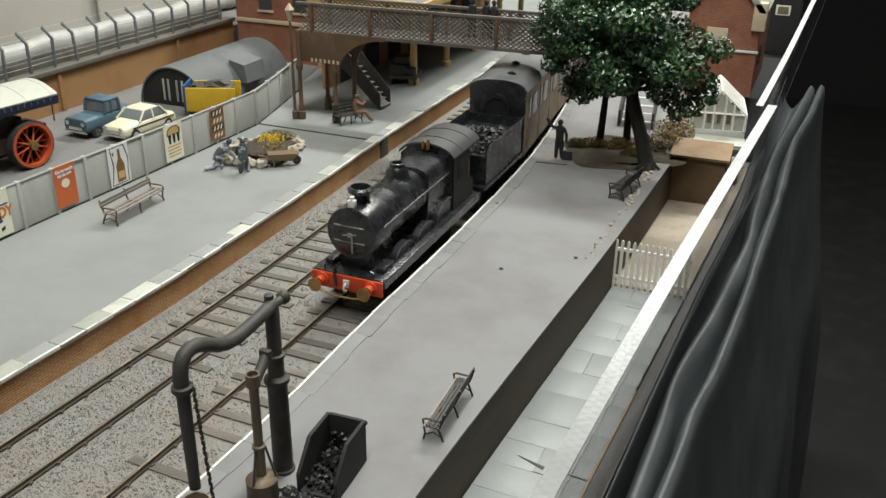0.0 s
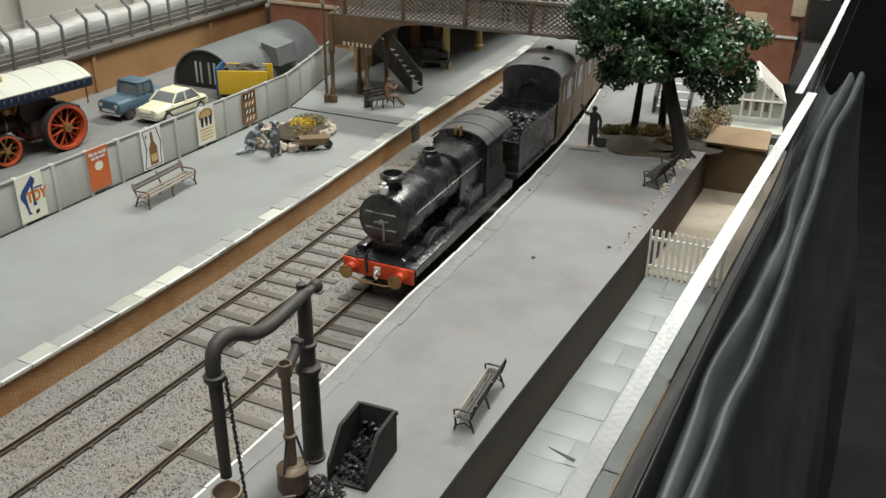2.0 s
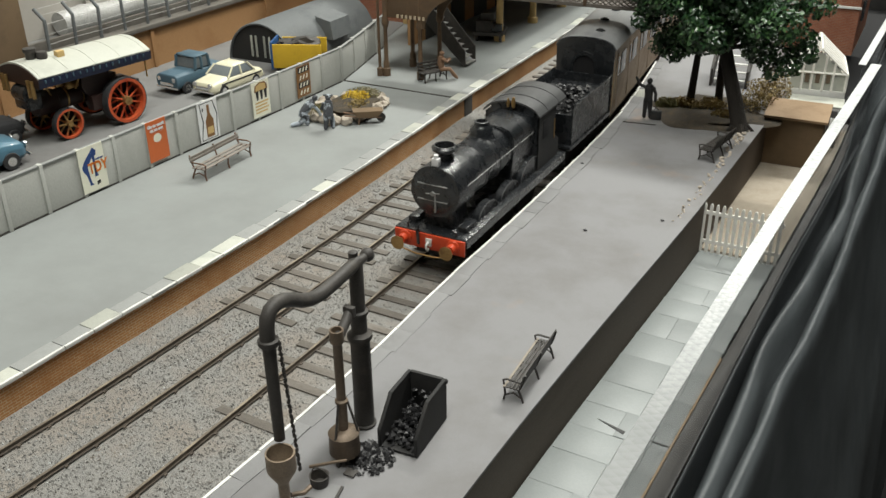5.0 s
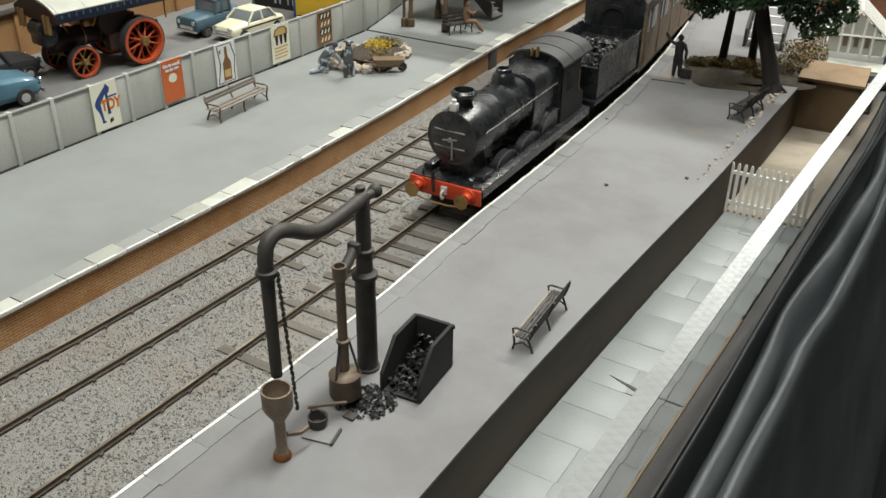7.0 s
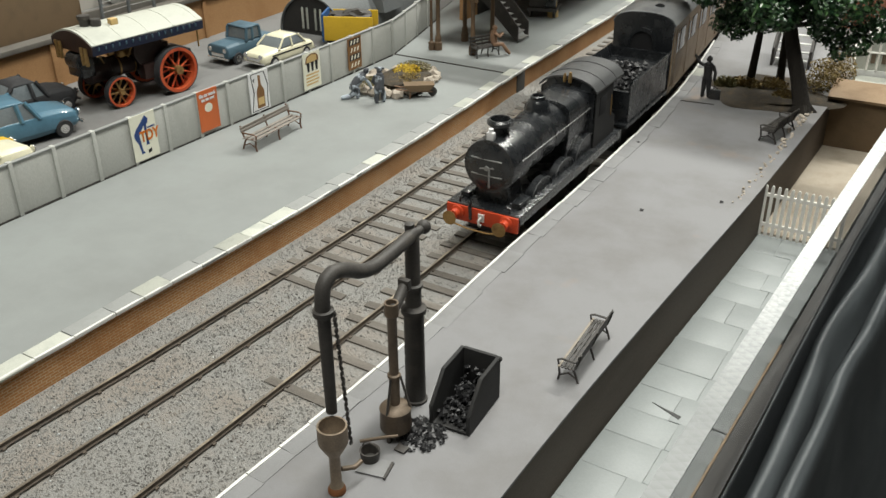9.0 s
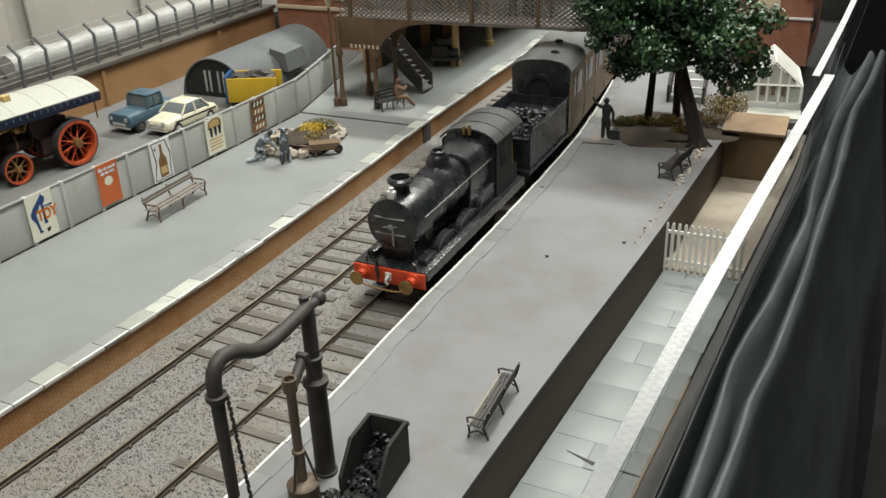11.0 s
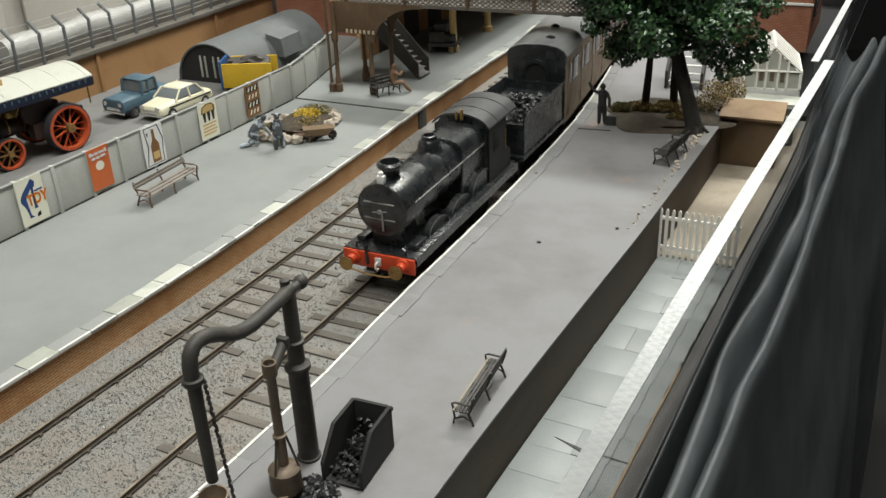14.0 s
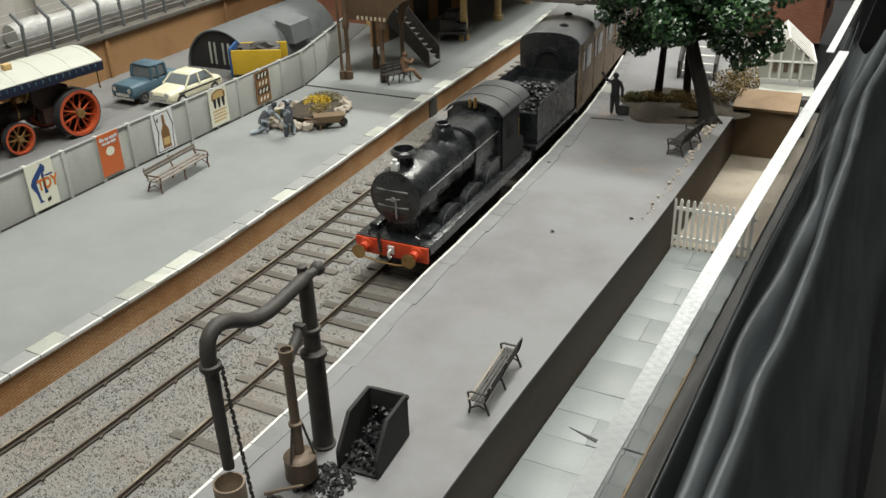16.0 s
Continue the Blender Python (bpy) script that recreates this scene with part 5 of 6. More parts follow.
    lathe(bm, [(0.02, 8.26), (0.26, 8.26), (0.28, 8.3), (0.02, 8.31)], (sx, 0, 4.72), 18, "y")
    part("spectacle_window", bm, "window", front)
bm = B()
arc = [(-1.46 + 2.92 * k / 16, 4.4 + 0.8 * math.sqrt(max(0, 1 - ((-1.46 + 2.92 * k / 16) / 1.52) ** 2))) for k in range(17)]
prism(bm, arc + [(x, z - 0.09) for x, z in arc[::-1]], 8.15, 11.6, "y")
roof = part("cab_roof", bm, "cabroof", loco, "dusty grey-black cab roof")
for ry in (9.2, 10.6):
    bm = B()
    prism(bm, [(x, z + 0.03) for x, z in arc] + [(x, z - 0.02) for x, z in arc[::-1]], ry, ry + 0.08, "y")
    part("roof_rib", bm, "cabroof", roof)
bm = B()
lathe(bm, [(0.08, 5.0), (0.1, 5.3), (0.06, 5.5)], (0.12, 8.1, -0.1), 10)
lathe(bm, [(0.06, 5.0), (0.08, 5.25), (0.04, 5.42)], (-0.15, 8.1, -0.1), 10)
part("whistle", bm, "brass", loco)
# Plain white stands in for the bright reflection on the silver lamp.
bm = B()
box(bm, -0.16, 0.16, 0.46, 0.7, CZ + 1.12, CZ + 1.46, 0.04)
tube(bm, [(0, 0.58, CZ + 1.4), (0, 0.58, CZ + 1.6)], 0.1, 10)
part("headlamp", bm, "poster_white", loco, "small white headlamp")
bm = B()
box(bm, -0.85, 0.85, 0.3, 11.0, 0.7, 1.7)
part("frames", bm, "black_dull", loco)

tender = thing("locomotive_tender", -16.65, 42.0, RAIL, "black model tender heaped with coal behind the locomotive", "tender", 0.3)
for sx in (-1, 1):
    bm = B()
    prism(bm, [(sx * 1.62, 1.8), (sx * 1.62, 3.75), (sx * 1.74, 4.0), (sx * 1.68, 4.03), (sx * 1.54, 3.78), (sx * 1.54, 1.8)], 0.3, 6.2, "y")
    part("side_sheet", bm, "black", tender)
    bm = B()
    box(bm, sx * 1.3 - 0.08, sx * 1.3 + 0.08, 0.2, 6.3, 0.75, 1.65)
    part("frame", bm, "black_dull", tender)
    for sy in (1.2, 3.2, 5.2):
        wheel(sx * 1.05, sy, 0.75, 0.72, 0.2, tender, 10)
bm = B()
box(bm, -1.7, 1.7, 0.0, 6.4, 1.62, 1.8, 0.02)
part("footplate", bm, "black", tender)
bm = B()
box(bm, -1.54, 1.54, 0.3, 0.42, 1.8, 3.4)
part("front_bulkhead", bm, "black", tender)
bm = B()
box(bm, -1.54, 1.54, 6.1, 6.2, 1.8, 3.9)
part("rear_bulkhead", bm, "black", tender)
bm = B()
box(bm, -1.54, 1.54, 4.6, 6.1, 3.2, 3.4)
part("tank_top", bm, "black", tender)
bm = B()
box(bm, -1.54, 1.54, 0.42, 6.1, 1.8, 3.0)
part("tank", bm, "black", tender)


def tender_spots(rs):
    for _ in range(520):
        u, v = rs.uniform(-1.4, 1.4), rs.random()
        yield -16.65 + u, 42.6 + 4.4 * v, RAIL + 2.9 + rs.random() * (0.85 - 0.25 * abs(u))


heap("coal", 25, tender_spots, "coal", "lumps of coal heaped in the tender", "coal", (0.09, 0.2))

# ---- coach ----
coach = thing("passenger_coach", -16.85, 49.0, RAIL, "brown-sided model coach with dark grey roof and black end", "coach", 4.6)
L = 28.0
for sx in (-1, 1):
    bm = B()
    prism(bm, [(sx * 1.92, 1.2), (sx * 2.0, 2.2), (sx * 1.98, 5.03), (sx * 1.86, 5.03), (sx * 1.86, 1.2)], 0.08, L, "y")
    cs = part("side_panel", bm, "coachside", coach)
    for k in range(9):
        y0 = 1.6 + k * 3.0
        bm = B()
        box(bm, sx * 1.99 - 0.02, sx * 1.99 + 0.025, y0, y0 + 1.25, 3.3, 4.5, 0.02)
        part("window", bm, "window", cs)
        bm = B()
        box(bm, sx * 2.0 - 0.02, sx * 2.0 + 0.015, y0 - 0.9, y0 - 0.35, 1.5, 4.7, 0.01)
        dr = part("door", bm, "coachside", cs)
        bm = B()
        box(bm, sx * 2.0 - 0.02, sx * 2.0 + 0.03, y0 - 0.82, y0 - 0.43, 3.35, 4.45, 0.01)
        part("door_window", bm, "window", dr)
bm = B()
carc = [(-2.06 + 4.12 * k / 20, 5.05 + 0.62 * (1 - abs((-2.06 + 4.12 * k / 20) / 2.06) ** 2.6) ** 0.55) for k in range(21)]
prism(bm, carc + [(2.0, 5.0), (-2.0, 5.0)], -0.06, L + 0.05, "y")
croof = part("roof", bm, "roofgrey", coach, smooth=50)
rs = random.Random(6)
for k in range(10):
    bm = B()
    vx, vy = (0.0 if k % 3 else 0.5), 1.4 + k * 2.7
    box(bm, vx - 0.16, vx + 0.16, vy - 0.1, vy + 0.1, 5.6, 5.83, 0.03)
    box(bm, vx - 0.3, vx + 0.3, vy - 0.05, vy + 0.05, 5.67, 5.77, 0.02)
    part("roof_vent", bm, "black", croof)
bm = B()
prism(bm, [(-1.9, 1.2), (1.9, 1.2), (1.96, 5.0)] + [(x * 0.985, z - 0.03) for x, z in carc[::-1]] + [(-1.96, 5.0)], -0.12, 0.06, "y")
end = part("end_panel", bm, "black", coach, "black coach end")
bm = B()
prism(bm, [(-0.72, 1.4)] + [(0.72 * math.cos(a), 4.05 + 0.6 * math.sin(a)) for a in (math.pi - k * math.pi / 10 for k in range(11))] + [(0.72, 1.4)], -0.22, 0.02, "y")
part("gangway", bm, "hallblack", end, "black corridor opening")
bm = B()
hoop = [(math.cos(a), math.sin(a)) for a in (math.pi * k / 12 for k in range(13))]
prism(bm, [(0.92 * c, 4.05 + 0.8 * v) for c, v in hoop] + [(0.72 * c, 4.05 + 0.6 * v) for c, v in hoop[::-1]], -0.28, 0.02, "y")
for sx in (-1, 1):
    box(bm, sx * 0.82 - 0.1, sx * 0.82 + 0.1, -0.28, 0.02, 1.4, 4.05)
part("gangway_hood", bm, "black", end)
bm = B()
box(bm, -1.8, 1.8, 0.2, L - 0.2, 0.9, 1.25)
part("underframe", bm, "black_dull", coach)
for sy in (3.5, L - 3.5):
    for sx in (-1, 1):
        for dy in (-1.3, 1.3):
            wheel(sx * 1.05, sy + dy, 0.75, 0.7, 0.2, coach)

coach.scale = (0.86, 1, 1.02)

# ---- footbridge ----
fb = thing("footbridge", -21.0, 52.6, 0, "brown lattice-sided model footbridge over the tracks", "footbridge")


def loc(x, y, z):
    return (x + 21.0, y - 52.6, z)


DECK0, DECK1 = 5.75, 7.55
rise = lambda x: 0.012 * (x + 31.5)
for gy, gn in ((51.4, "girder"), (53.8, "girder")):
    bm = B()
    for za, zb in ((DECK0 - 0.06, DECK0 + 0.14), (DECK1 - 0.02, DECK1 + 0.14)):
        ring_tube(bm, [[loc(x, gy + dy, z + rise(x)) for dy, z in ((-0.12, za), (0.12, za), (0.12, zb), (-0.12, zb))] for x in (-31.6, -26.5, -21, -15, -9.2)])
    g = part(gn, bm, "bridge_grey", fb)
    bm = B()
    n = 62
    for k in range(n):
        xa = -31.4 + 22.2 * k / n
        for s in (1, -1):
            x0, x1 = (xa, xa + 0.85) if s > 0 else (xa + 0.85, xa)
            for dz in (0, 0.56, 1.12):
                p0, p1 = loc(x0, gy, DECK0 + 0.1 + dz + rise(x0)), loc(x1, gy, DECK0 + 0.1 + dz + 0.6 + rise(x1))
                tube(bm, [p0, p1], 0.045, 4)
    tagged(part("lattice", bm, "bridge_grey", g, smooth=0), kind="stuff")
    for k in range(6):
        bm = B()
        x = -30.5 + k * 4.2
        px, py, pz = loc(x, gy, DECK0 + rise(x))
        box(bm, px - 0.09, px + 0.09, py - 0.16, py + 0.16, pz, pz + 1.9, 0.02)
        part("stanchion", bm, "bridge", g)
bm = B()
ring_tube(bm, [[loc(x, y, z + rise(x)) for y, z in ((51.4, DECK0), (53.8, DECK0), (53.8, DECK0 + 0.1), (51.4, DECK0 + 0.1))] for x in (-31.6, -21, -9.2)])
part("deck", bm, "bridge_grey", fb)
# arched spandrel bracket beside the tower
for gy in (51.35, 53.85):
    bm = B()
    arc = [(-28.6 + 3.4 * (1 - math.cos(a)), 3.4 + 2.3 * math.sin(a)) for a in (k * math.pi / 24 for k in range(13))]
    pts = [loc(x, gy, z) for x, z in arc]
    prism(bm, [(p[0], p[2]) for p in pts] + [(pts[-1][0], 5.9), (pts[0][0] - 0.4, 5.9), (pts[0][0] - 0.4, 3.4)], gy - 52.6 - 0.08, gy - 52.6 + 0.08, "y")
    part("spandrel", bm, "bridge", fb)
bm = B()
x0, y0, z0 = loc(-31.7, 51.25, 3.9)
box(bm, x0, x0 + 2.8, y0, y0 + 0.16, z0, 5.9, 0.02)
box(bm, x0, x0 + 0.16, y0, y0 + 2.6, z0, 5.9, 0.02)
part("tower_panel", bm, "bridge", fb)
for tx, ty in ((-31.5, 51.2), (-31.0, 53.9), (-28.9, 53.9), (-29.0, 51.4)):
    bm = B()
    px, py, _ = loc(tx, ty, 0)
    lathe(bm, [(0.26, 0), (0.26, 0.5), (0.2, 0.55), (0.2, 0.9), (0.15, 1.0), (0.13, 3.2), (0.22, 3.4), (0.24, 3.6), (0.16, 3.9), (0.16, 5.9)], (px, py, 0), 14)
    part("column", bm, "bridge", fb)
bm = B()
for k in range(7):
    px, py, pz = loc(-30.6 + k * 0.32, 51.2, 3.95)
    box(bm, px, px + 0.14, py - 0.03, py + 0.03, pz, pz + 0.22)
part("pierced_trim", bm, "stone_trim", fb)
# flight down to the platform
for k in range(13):
    bm = B()
    px, py, pz = loc(-31.6 + k * 0.31, 56.0, 4.3 - k * 0.34)
    box(bm, px, px + 0.4, py - 0.7, py + 0.7, pz - 0.06, pz, 0.01)
    part("step", bm, "coping", fb)
for sy in (55.2, 56.8):
    bm = B()
    a, b = loc(-31.6, sy, 4.4), loc(-27.6, sy, 0.0)
    prism(bm, [(a[0], a[2] - 0.7), (b[0], b[2]), (b[0], b[2] + 1.1), (a[0], a[2] + 1.1)], a[1] - 0.06, a[1] + 0.06, "y")
    part("stringer", bm, "iron", fb)

# far flight behind the tree
flight = thing("bridge_stairs", -10.5, 58.8, 0, "open-tread stairs with pale steps and dark stringers", "stairs", 4)
for k in range(12):
    bm = B()
    box(bm, -0.95, 0.95, k * 0.42, k * 0.42 + 0.3, 0.35 + k * 0.42, 0.43 + k * 0.42, 0.01)
    part("tread", bm, "edging_side", flight)
for sx in (-1.1, 1.1):
    bm = B()
    prism(bm, [(-0.2, 0.0), (0.5, 0.0), (5.4, 5.0), (5.4, 6.3), (-0.2, 1.1)], sx - 0.08, sx + 0.08, "x")
    part("stringer", bm, "iron", flight)

lamp = thing("platform_lamp", -31.9, 51.0, 0, "brown cast-iron gas lamp beside the bridge tower", "lamp post")
bm = B()
lathe(bm, [(0.2, 0), (0.2, 0.5), (0.1, 0.6), (0.08, 6.4), (0.16, 6.45), (0.08, 6.5)], (0, 0, 0), 12)
part("post", bm, "bridge", lamp)
bm = B()
lathe(bm, [(0.12, 6.5), (0.3, 7.15), (0.34, 7.2), (0.15, 7.45), (0.05, 7.6)], (0, 0, 0), 6)
part("lantern", bm, "stone_trim", lamp)

# ---- station buildings beyond the bridge ----
def arch_window(parent, x, y, z, w, h, face):
    bm = B()
    o = [(-w / 2, 0), (w / 2, 0)] + [(w / 2 * math.cos(a), h + w / 2 * math.sin(a)) for a in (k * math.pi / 8 for k in range(9))]
    if face == "y":
        prism(bm, [(x + a, z + b) for a, b in o], y - 0.06, y + 0.02, "y")
    else:
        prism(bm, [(y + a, z + b) for a, b in o], x - 0.02, x + 0.06, "x")
    wn = part("window", bm, "window", parent)
    bm = B()
    if face == "y":
        box(bm, x - w / 2 - 0.15, x + w / 2 + 0.15, y - 0.14, y + 0.02, z - 0.2, z - 0.02, 0.02)
    else:
        box(bm, x - 0.02, x + 0.14, y - w / 2 - 0.15, y + w / 2 + 0.15, z - 0.2, z - 0.02, 0.02)
    part("sill", bm, "stone_trim", wn)


st = thing("station_building", -38.0, 64.5, 0, "red-orange brick station building with stone trim", "building")
bm = B()
box(bm, -7.5, 4.2, 0, 30, 0, 11)
part("wall", bm, "redbrick", st, smooth=0)
for wx in (-4.6, -1.4):
    arch_window(st, wx, 0, 4.2, 1.2, 1.8, "y")
bm = B()
box(bm, -7.6, 4.3, -0.12, 0.02, 3.1, 3.4, 0.03)
part("string_course", bm, "stone_trim", st)
bm = B()
prism(bm, [(-8.0, 11), (4.7, 11), (-1.6, 14)], -0.4, 30.4, "y")
part("roof", bm, "nissen", st)
bm = B()
box(bm, 0.2, 3.4, -0.25, 0.0, 0.0, 2.4, 0.04)
pd = part("doorway", bm, "ink_buff", st)
bm = B()
box(bm, 0.6, 3.0, -0.3, -0.24, 0.0, 2.0)
part("door_leaf", bm, "iron_brown", pd)
# platform frontage with canopy
fr = thing("station_canopy", -31.5, 58.6, 0, "ochre-columned platform frontage under a grey canopy", "canopy")
bm = B()
box(bm, -2.6, -2.2, 0, 34, 0, 7.0)
part("wall", bm, "tanwall", fr)
for k in range(7):
    bm = B()
    box(bm, -2.2, -2.12, 2 + k * 4.2, 4.4 + k * 4.2, 0.0, 4.6, 0.02)
    part("opening", bm, "darkline", fr)
for k in range(5):
    bm = B()
    lathe(bm, [(0.42, 0), (0.42, 0.4), (0.28, 0.5), (0.25, 5.0), (0.4, 5.4), (0.5, 6.5)], (3.0, 4.2 + k * 6.5, 0), 12)
    part("column", bm, "ink_buff", fr)
bm = B()
prism(bm, [(-2.9, 6.9), (5.6, 6.6), (5.6, 6.85), (-2.9, 7.2)], -1.0, 34, "y")
part("roof", bm, "roofgrey", fr)
bm = B()
box(bm, 5.5, 5.7, -1.1, 34, 6.35, 6.9, 0.03)
part("valance", bm, "ink_buff", fr, "yellow-buff canopy valance")
bm = B()
box(bm, -2.9, 5.6, -1.15, -1.0, 6.4, 7.15, 0.03)
part("valance", bm, "ink_buff", fr, "yellow-buff canopy valance")
trolley = thing("luggage_trolley", -29.3, 63.0, 0, "dark loaded luggage trolley under the bridge", "trolley", 15)
bm = B()
box(bm, -1.1, 1.1, -1.2, 1.2, 0.5, 0.75, 0.04)
part("bed", bm, "iron", trolley)
for tx, ty in product((-0.9, 0.9), (-0.8, 0.8)):
    bm = B()
    lathe(bm, [(0.05, -0.08), (0.42, -0.08), (0.42, 0.08), (0.05, 0.08)], (tx, ty, 0.42), 16, "x")
    part("wheel", bm, "iron", trolley)
for k, (cx, cy, cz, sx, sy, sz) in enumerate(((-0.4, 0, 0.75, 1.2, 1.9, 0.8), (0.55, -0.3, 0.75, 0.8, 1.3, 0.6), (-0.2, 0.1, 1.55, 1.0, 1.4, 0.5))):
    bm = B()
    box(bm, cx - sx / 2, cx + sx / 2, cy - sy / 2, cy + sy / 2, cz, cz + sz, 0.06)
    part("trunk", bm, "black" if k % 2 else "iron", trolley)

# red brick house beyond the tree
house = thing("brick_house", -6.2, 70, -0.02, "red brick house with stone quoins and pale string course", "house", 0)
bm = B()
box(bm, -3.2, 1.9, 0, 10, 0, 6.4)
prism(bm, [(-3.2, 6.4), (1.9, 6.4), (-0.65, 9.6)], 0, 10, "y")
part("wall", bm, "redbrick", house, smooth=0)
bm = B()
box(bm, -3.3, 2.0, -0.12, 0.0, 3.25, 3.42, 0.02)
part("string_course", bm, "edging_side", house)
bm = B()
box(bm, 1.3, 2.25, -0.3, 0.7, 4.9, 6.9, 0.1)
part("corbel", bm, "stone_trim", house, "buff stone corbel at the gable foot")
for sx in (-1, 1):
    bm = B()
    a, b = (-0.65 + sx * 2.9, 6.2), (-0.65, 9.85)
    prism(bm, [a, (a[0] - sx * 0.5, a[1]), (b[0], b[1] - 0.6), b] if sx > 0 else [a, b, (b[0], b[1] - 0.6), (a[0] - sx * 0.5, a[1])], -0.3, 10.3, "y")
    part("roof_verge", bm, "edging", house)
bm = B()
box(bm, -1.8, -0.3, -0.1, 0.02, 3.6, 4.9, 0.02)
wn = part("window", bm, "stone_trim", house)
bm = B()
box(bm, 1.9, 2.05, 2.2, 3.4, 2.0, 3.4, 0.02)
part("window", bm, "window", house)

# dark goods behind the screen end
van = thing("signal_cabin", -3.9, 97.5, ROAD + 0.3, "dark timber cabin with a pale green window", "cabin", 0)
bm = B()
box(bm, -1.7, 1.4, 0, 5, 0, 6.0, 0.05)
part("wall", bm, "black_dull", van)
bm = B()
box(bm, -0.9, 0.5, -0.06, 0.02, 3.9, 4.9, 0.03)
wn = part("window_frame", bm, "white", van)
bm = B()
box(bm, -0.7, 0.3, -0.1, -0.04, 4.05, 4.75, 0.02)
part("pane", bm, "moss", wn)
bm = B()
prism(bm, [(-1.9, 6.0), (1.6, 6.0), (-0.2, 7.2)], -0.2, 5.2, "y")
part("roof", bm, "roofgrey", van)

# ---- greenhouse ----
gh = thing("greenhouse", -5.35, 60.0, -1.15, "white framed model greenhouse with clear panes", "greenhouse", 9)
bm = B()
box(bm, -1.75, 1.75, 0, 4.2, 0.0, 1.3, 0.02)
part("base_wall", bm, "edging_side", gh)
W, EZ, RZ = 1.7, 2.4, 3.9
bars_g = []
for gy in (0.0, 4.2):
    bars_g += [((-W, gy, 1.3), (-W, gy, EZ)), ((W, gy, 1.3), (W, gy, EZ)), ((-W, gy, EZ), (0, gy, RZ)), ((W, gy, EZ), (0, gy, RZ)), ((-W, gy, EZ), (W, gy, EZ))]
    bars_g += [((gx, gy, 1.3), (gx, gy, EZ + (RZ - EZ) * (1 - abs(gx) / W))) for gx in (-0.9, -0.35, 0.35, 0.9)]
bars_g += [((0, 0, RZ), (0, 4.2, RZ)), ((-W, 0, EZ), (-W, 4.2, EZ)), ((W, 0, EZ), (W, 4.2, EZ))]
for k in range(1, 6):
    gy = 4.2 * k / 6
    bars_g += [((-W, gy, 1.3), (-W, gy, EZ)), ((W, gy, 1.3), (W, gy, EZ)), ((-W, gy, EZ), (0, gy, RZ)), ((W, gy, EZ), (0, gy, RZ))]
for p0, p1 in bars_g:
    bm = B()
    tube(bm, [p0, p1], 0.075, 5)
    part("glazing_bar", bm, "white", gh)
for sx in (-1, 1):
    bm = B()
    v = [bm.verts.new(p) for p in ((sx * W, 0, EZ), (sx * W, 4.2, EZ), (0, 4.2, RZ), (0, 0, RZ))]
    bm.faces.new(v)
    pn = part("roof_pane", bm, "pane", gh)
    pn.visible_shadow = False
    bm = B()
    v = [bm.verts.new(p) for p in ((sx * W, 0, 1.3), (sx * W, 4.2, 1.3), (sx * W, 4.2, EZ), (sx * W, 0, EZ))]
    bm.faces.new(v)
    part("side_pane", bm, "pane", gh)
bm = B()
prism(bm, [(-1.6, 0.3), (1.6, 0.3), (1.6, 2.3), (0, 3.7), (-1.6, 2.3)], 0.04, 0.07, "y")
part("end_board", bm, "edging", gh)
for gx in (-0.62, 0.0, 0.62):
    bm = B()
    box(bm, gx - 0.13, gx + 0.13, -0.02, 0.05, 1.75, 2.35, 0.01)
    part("end_window", bm, "iron_brown", gh)

# ---- shed ----
shed = thing("garden_shed", -5.5, 53.3, ROAD + 0.1, "plain brown card shed with a flat sloping roof", "shed", 2)
bm = B()
box(bm, -1.6, 1.55, 0, 2.4, 0, 2.85, 0.03)
part("wall", bm, "shedwood", shed)
bm = B()
prism(bm, [(-0.2, 2.83), (2.5, 3.1), (2.5, 3.24), (-0.2, 2.97)], -1.75, 1.72, "x")
part("roof", bm, "shedroof", shed)
lean = thing("outbuilding", -5.2, 57.4, ROAD + 0.1, "low dark outbuilding with a thin pale roof", "outbuilding", 3)
bm = B()
box(bm, -2.3, 1.7, 0, 2.2, 0, 2.35, 0.03)
part("wall", bm, "board", lean)
bm = B()
box(bm, -2.4, 1.8, 0.5, 2.3, 2.35, 2.45, 0.02)
part("roof", bm, "edging", lean)
bm = B()
box(bm, 1.2, 1.5, -0.08, 0.0, 0.2, 1.9, 0.02)
part("door_frame", bm, "edging_side", lean)

# ---- picket fence ----
pf = thing("picket_fence", -5.8, 40.4, ROAD, "white plastic picket fence across the road end", "fence", 0)
for k in range(13):
    bm = B()
    px = -1.7 + k * 0.29
    pts = [(px - 0.075, 0.05), (px + 0.075, 0.05), (px + 0.075, 2.45), (px + 0.05, 2.55), (px, 2.6), (px - 0.05, 2.55), (px - 0.075, 2.45)]
    prism(bm, pts, -0.05, 0.03, "y")
    part("picket", bm, "white", pf)
for z in (0.5, 2.0):
    bm = B()
    box(bm, -1.85, 1.95, 0.03, 0.1, z, z + 0.18, 0.01)
    part("rail", bm, "white", pf)
bm = B()
box(bm, -1.95, -1.76, -0.06, 0.12, 0, 2.65, 0.03)
part("post", bm, "white", pf)

# ---- tree ----
def leaf_cloud(clumps, seed, count, size):
    rs = random.Random(seed)
    vs, fs = [], []
    weights = [c[3] ** 2 for c in clumps]
    for _ in range(count):
        cx, cy, cz, r = rs.choices(clumps, weights)[0]
        d = Vector((rs.gauss(0, 1), rs.gauss(0, 1), rs.gauss(0, 1))).normalized()
        p = Vector((cx, cy, cz)) + Vector((d.x, d.y, d.z * 0.8)) * r * (0.55 + 0.5 * rs.random() ** 0.6)
        nrm = (d + Vector((rs.gauss(0, 0.5), rs.gauss(0, 0.5), rs.gauss(0.35, 0.5)))).normalized()
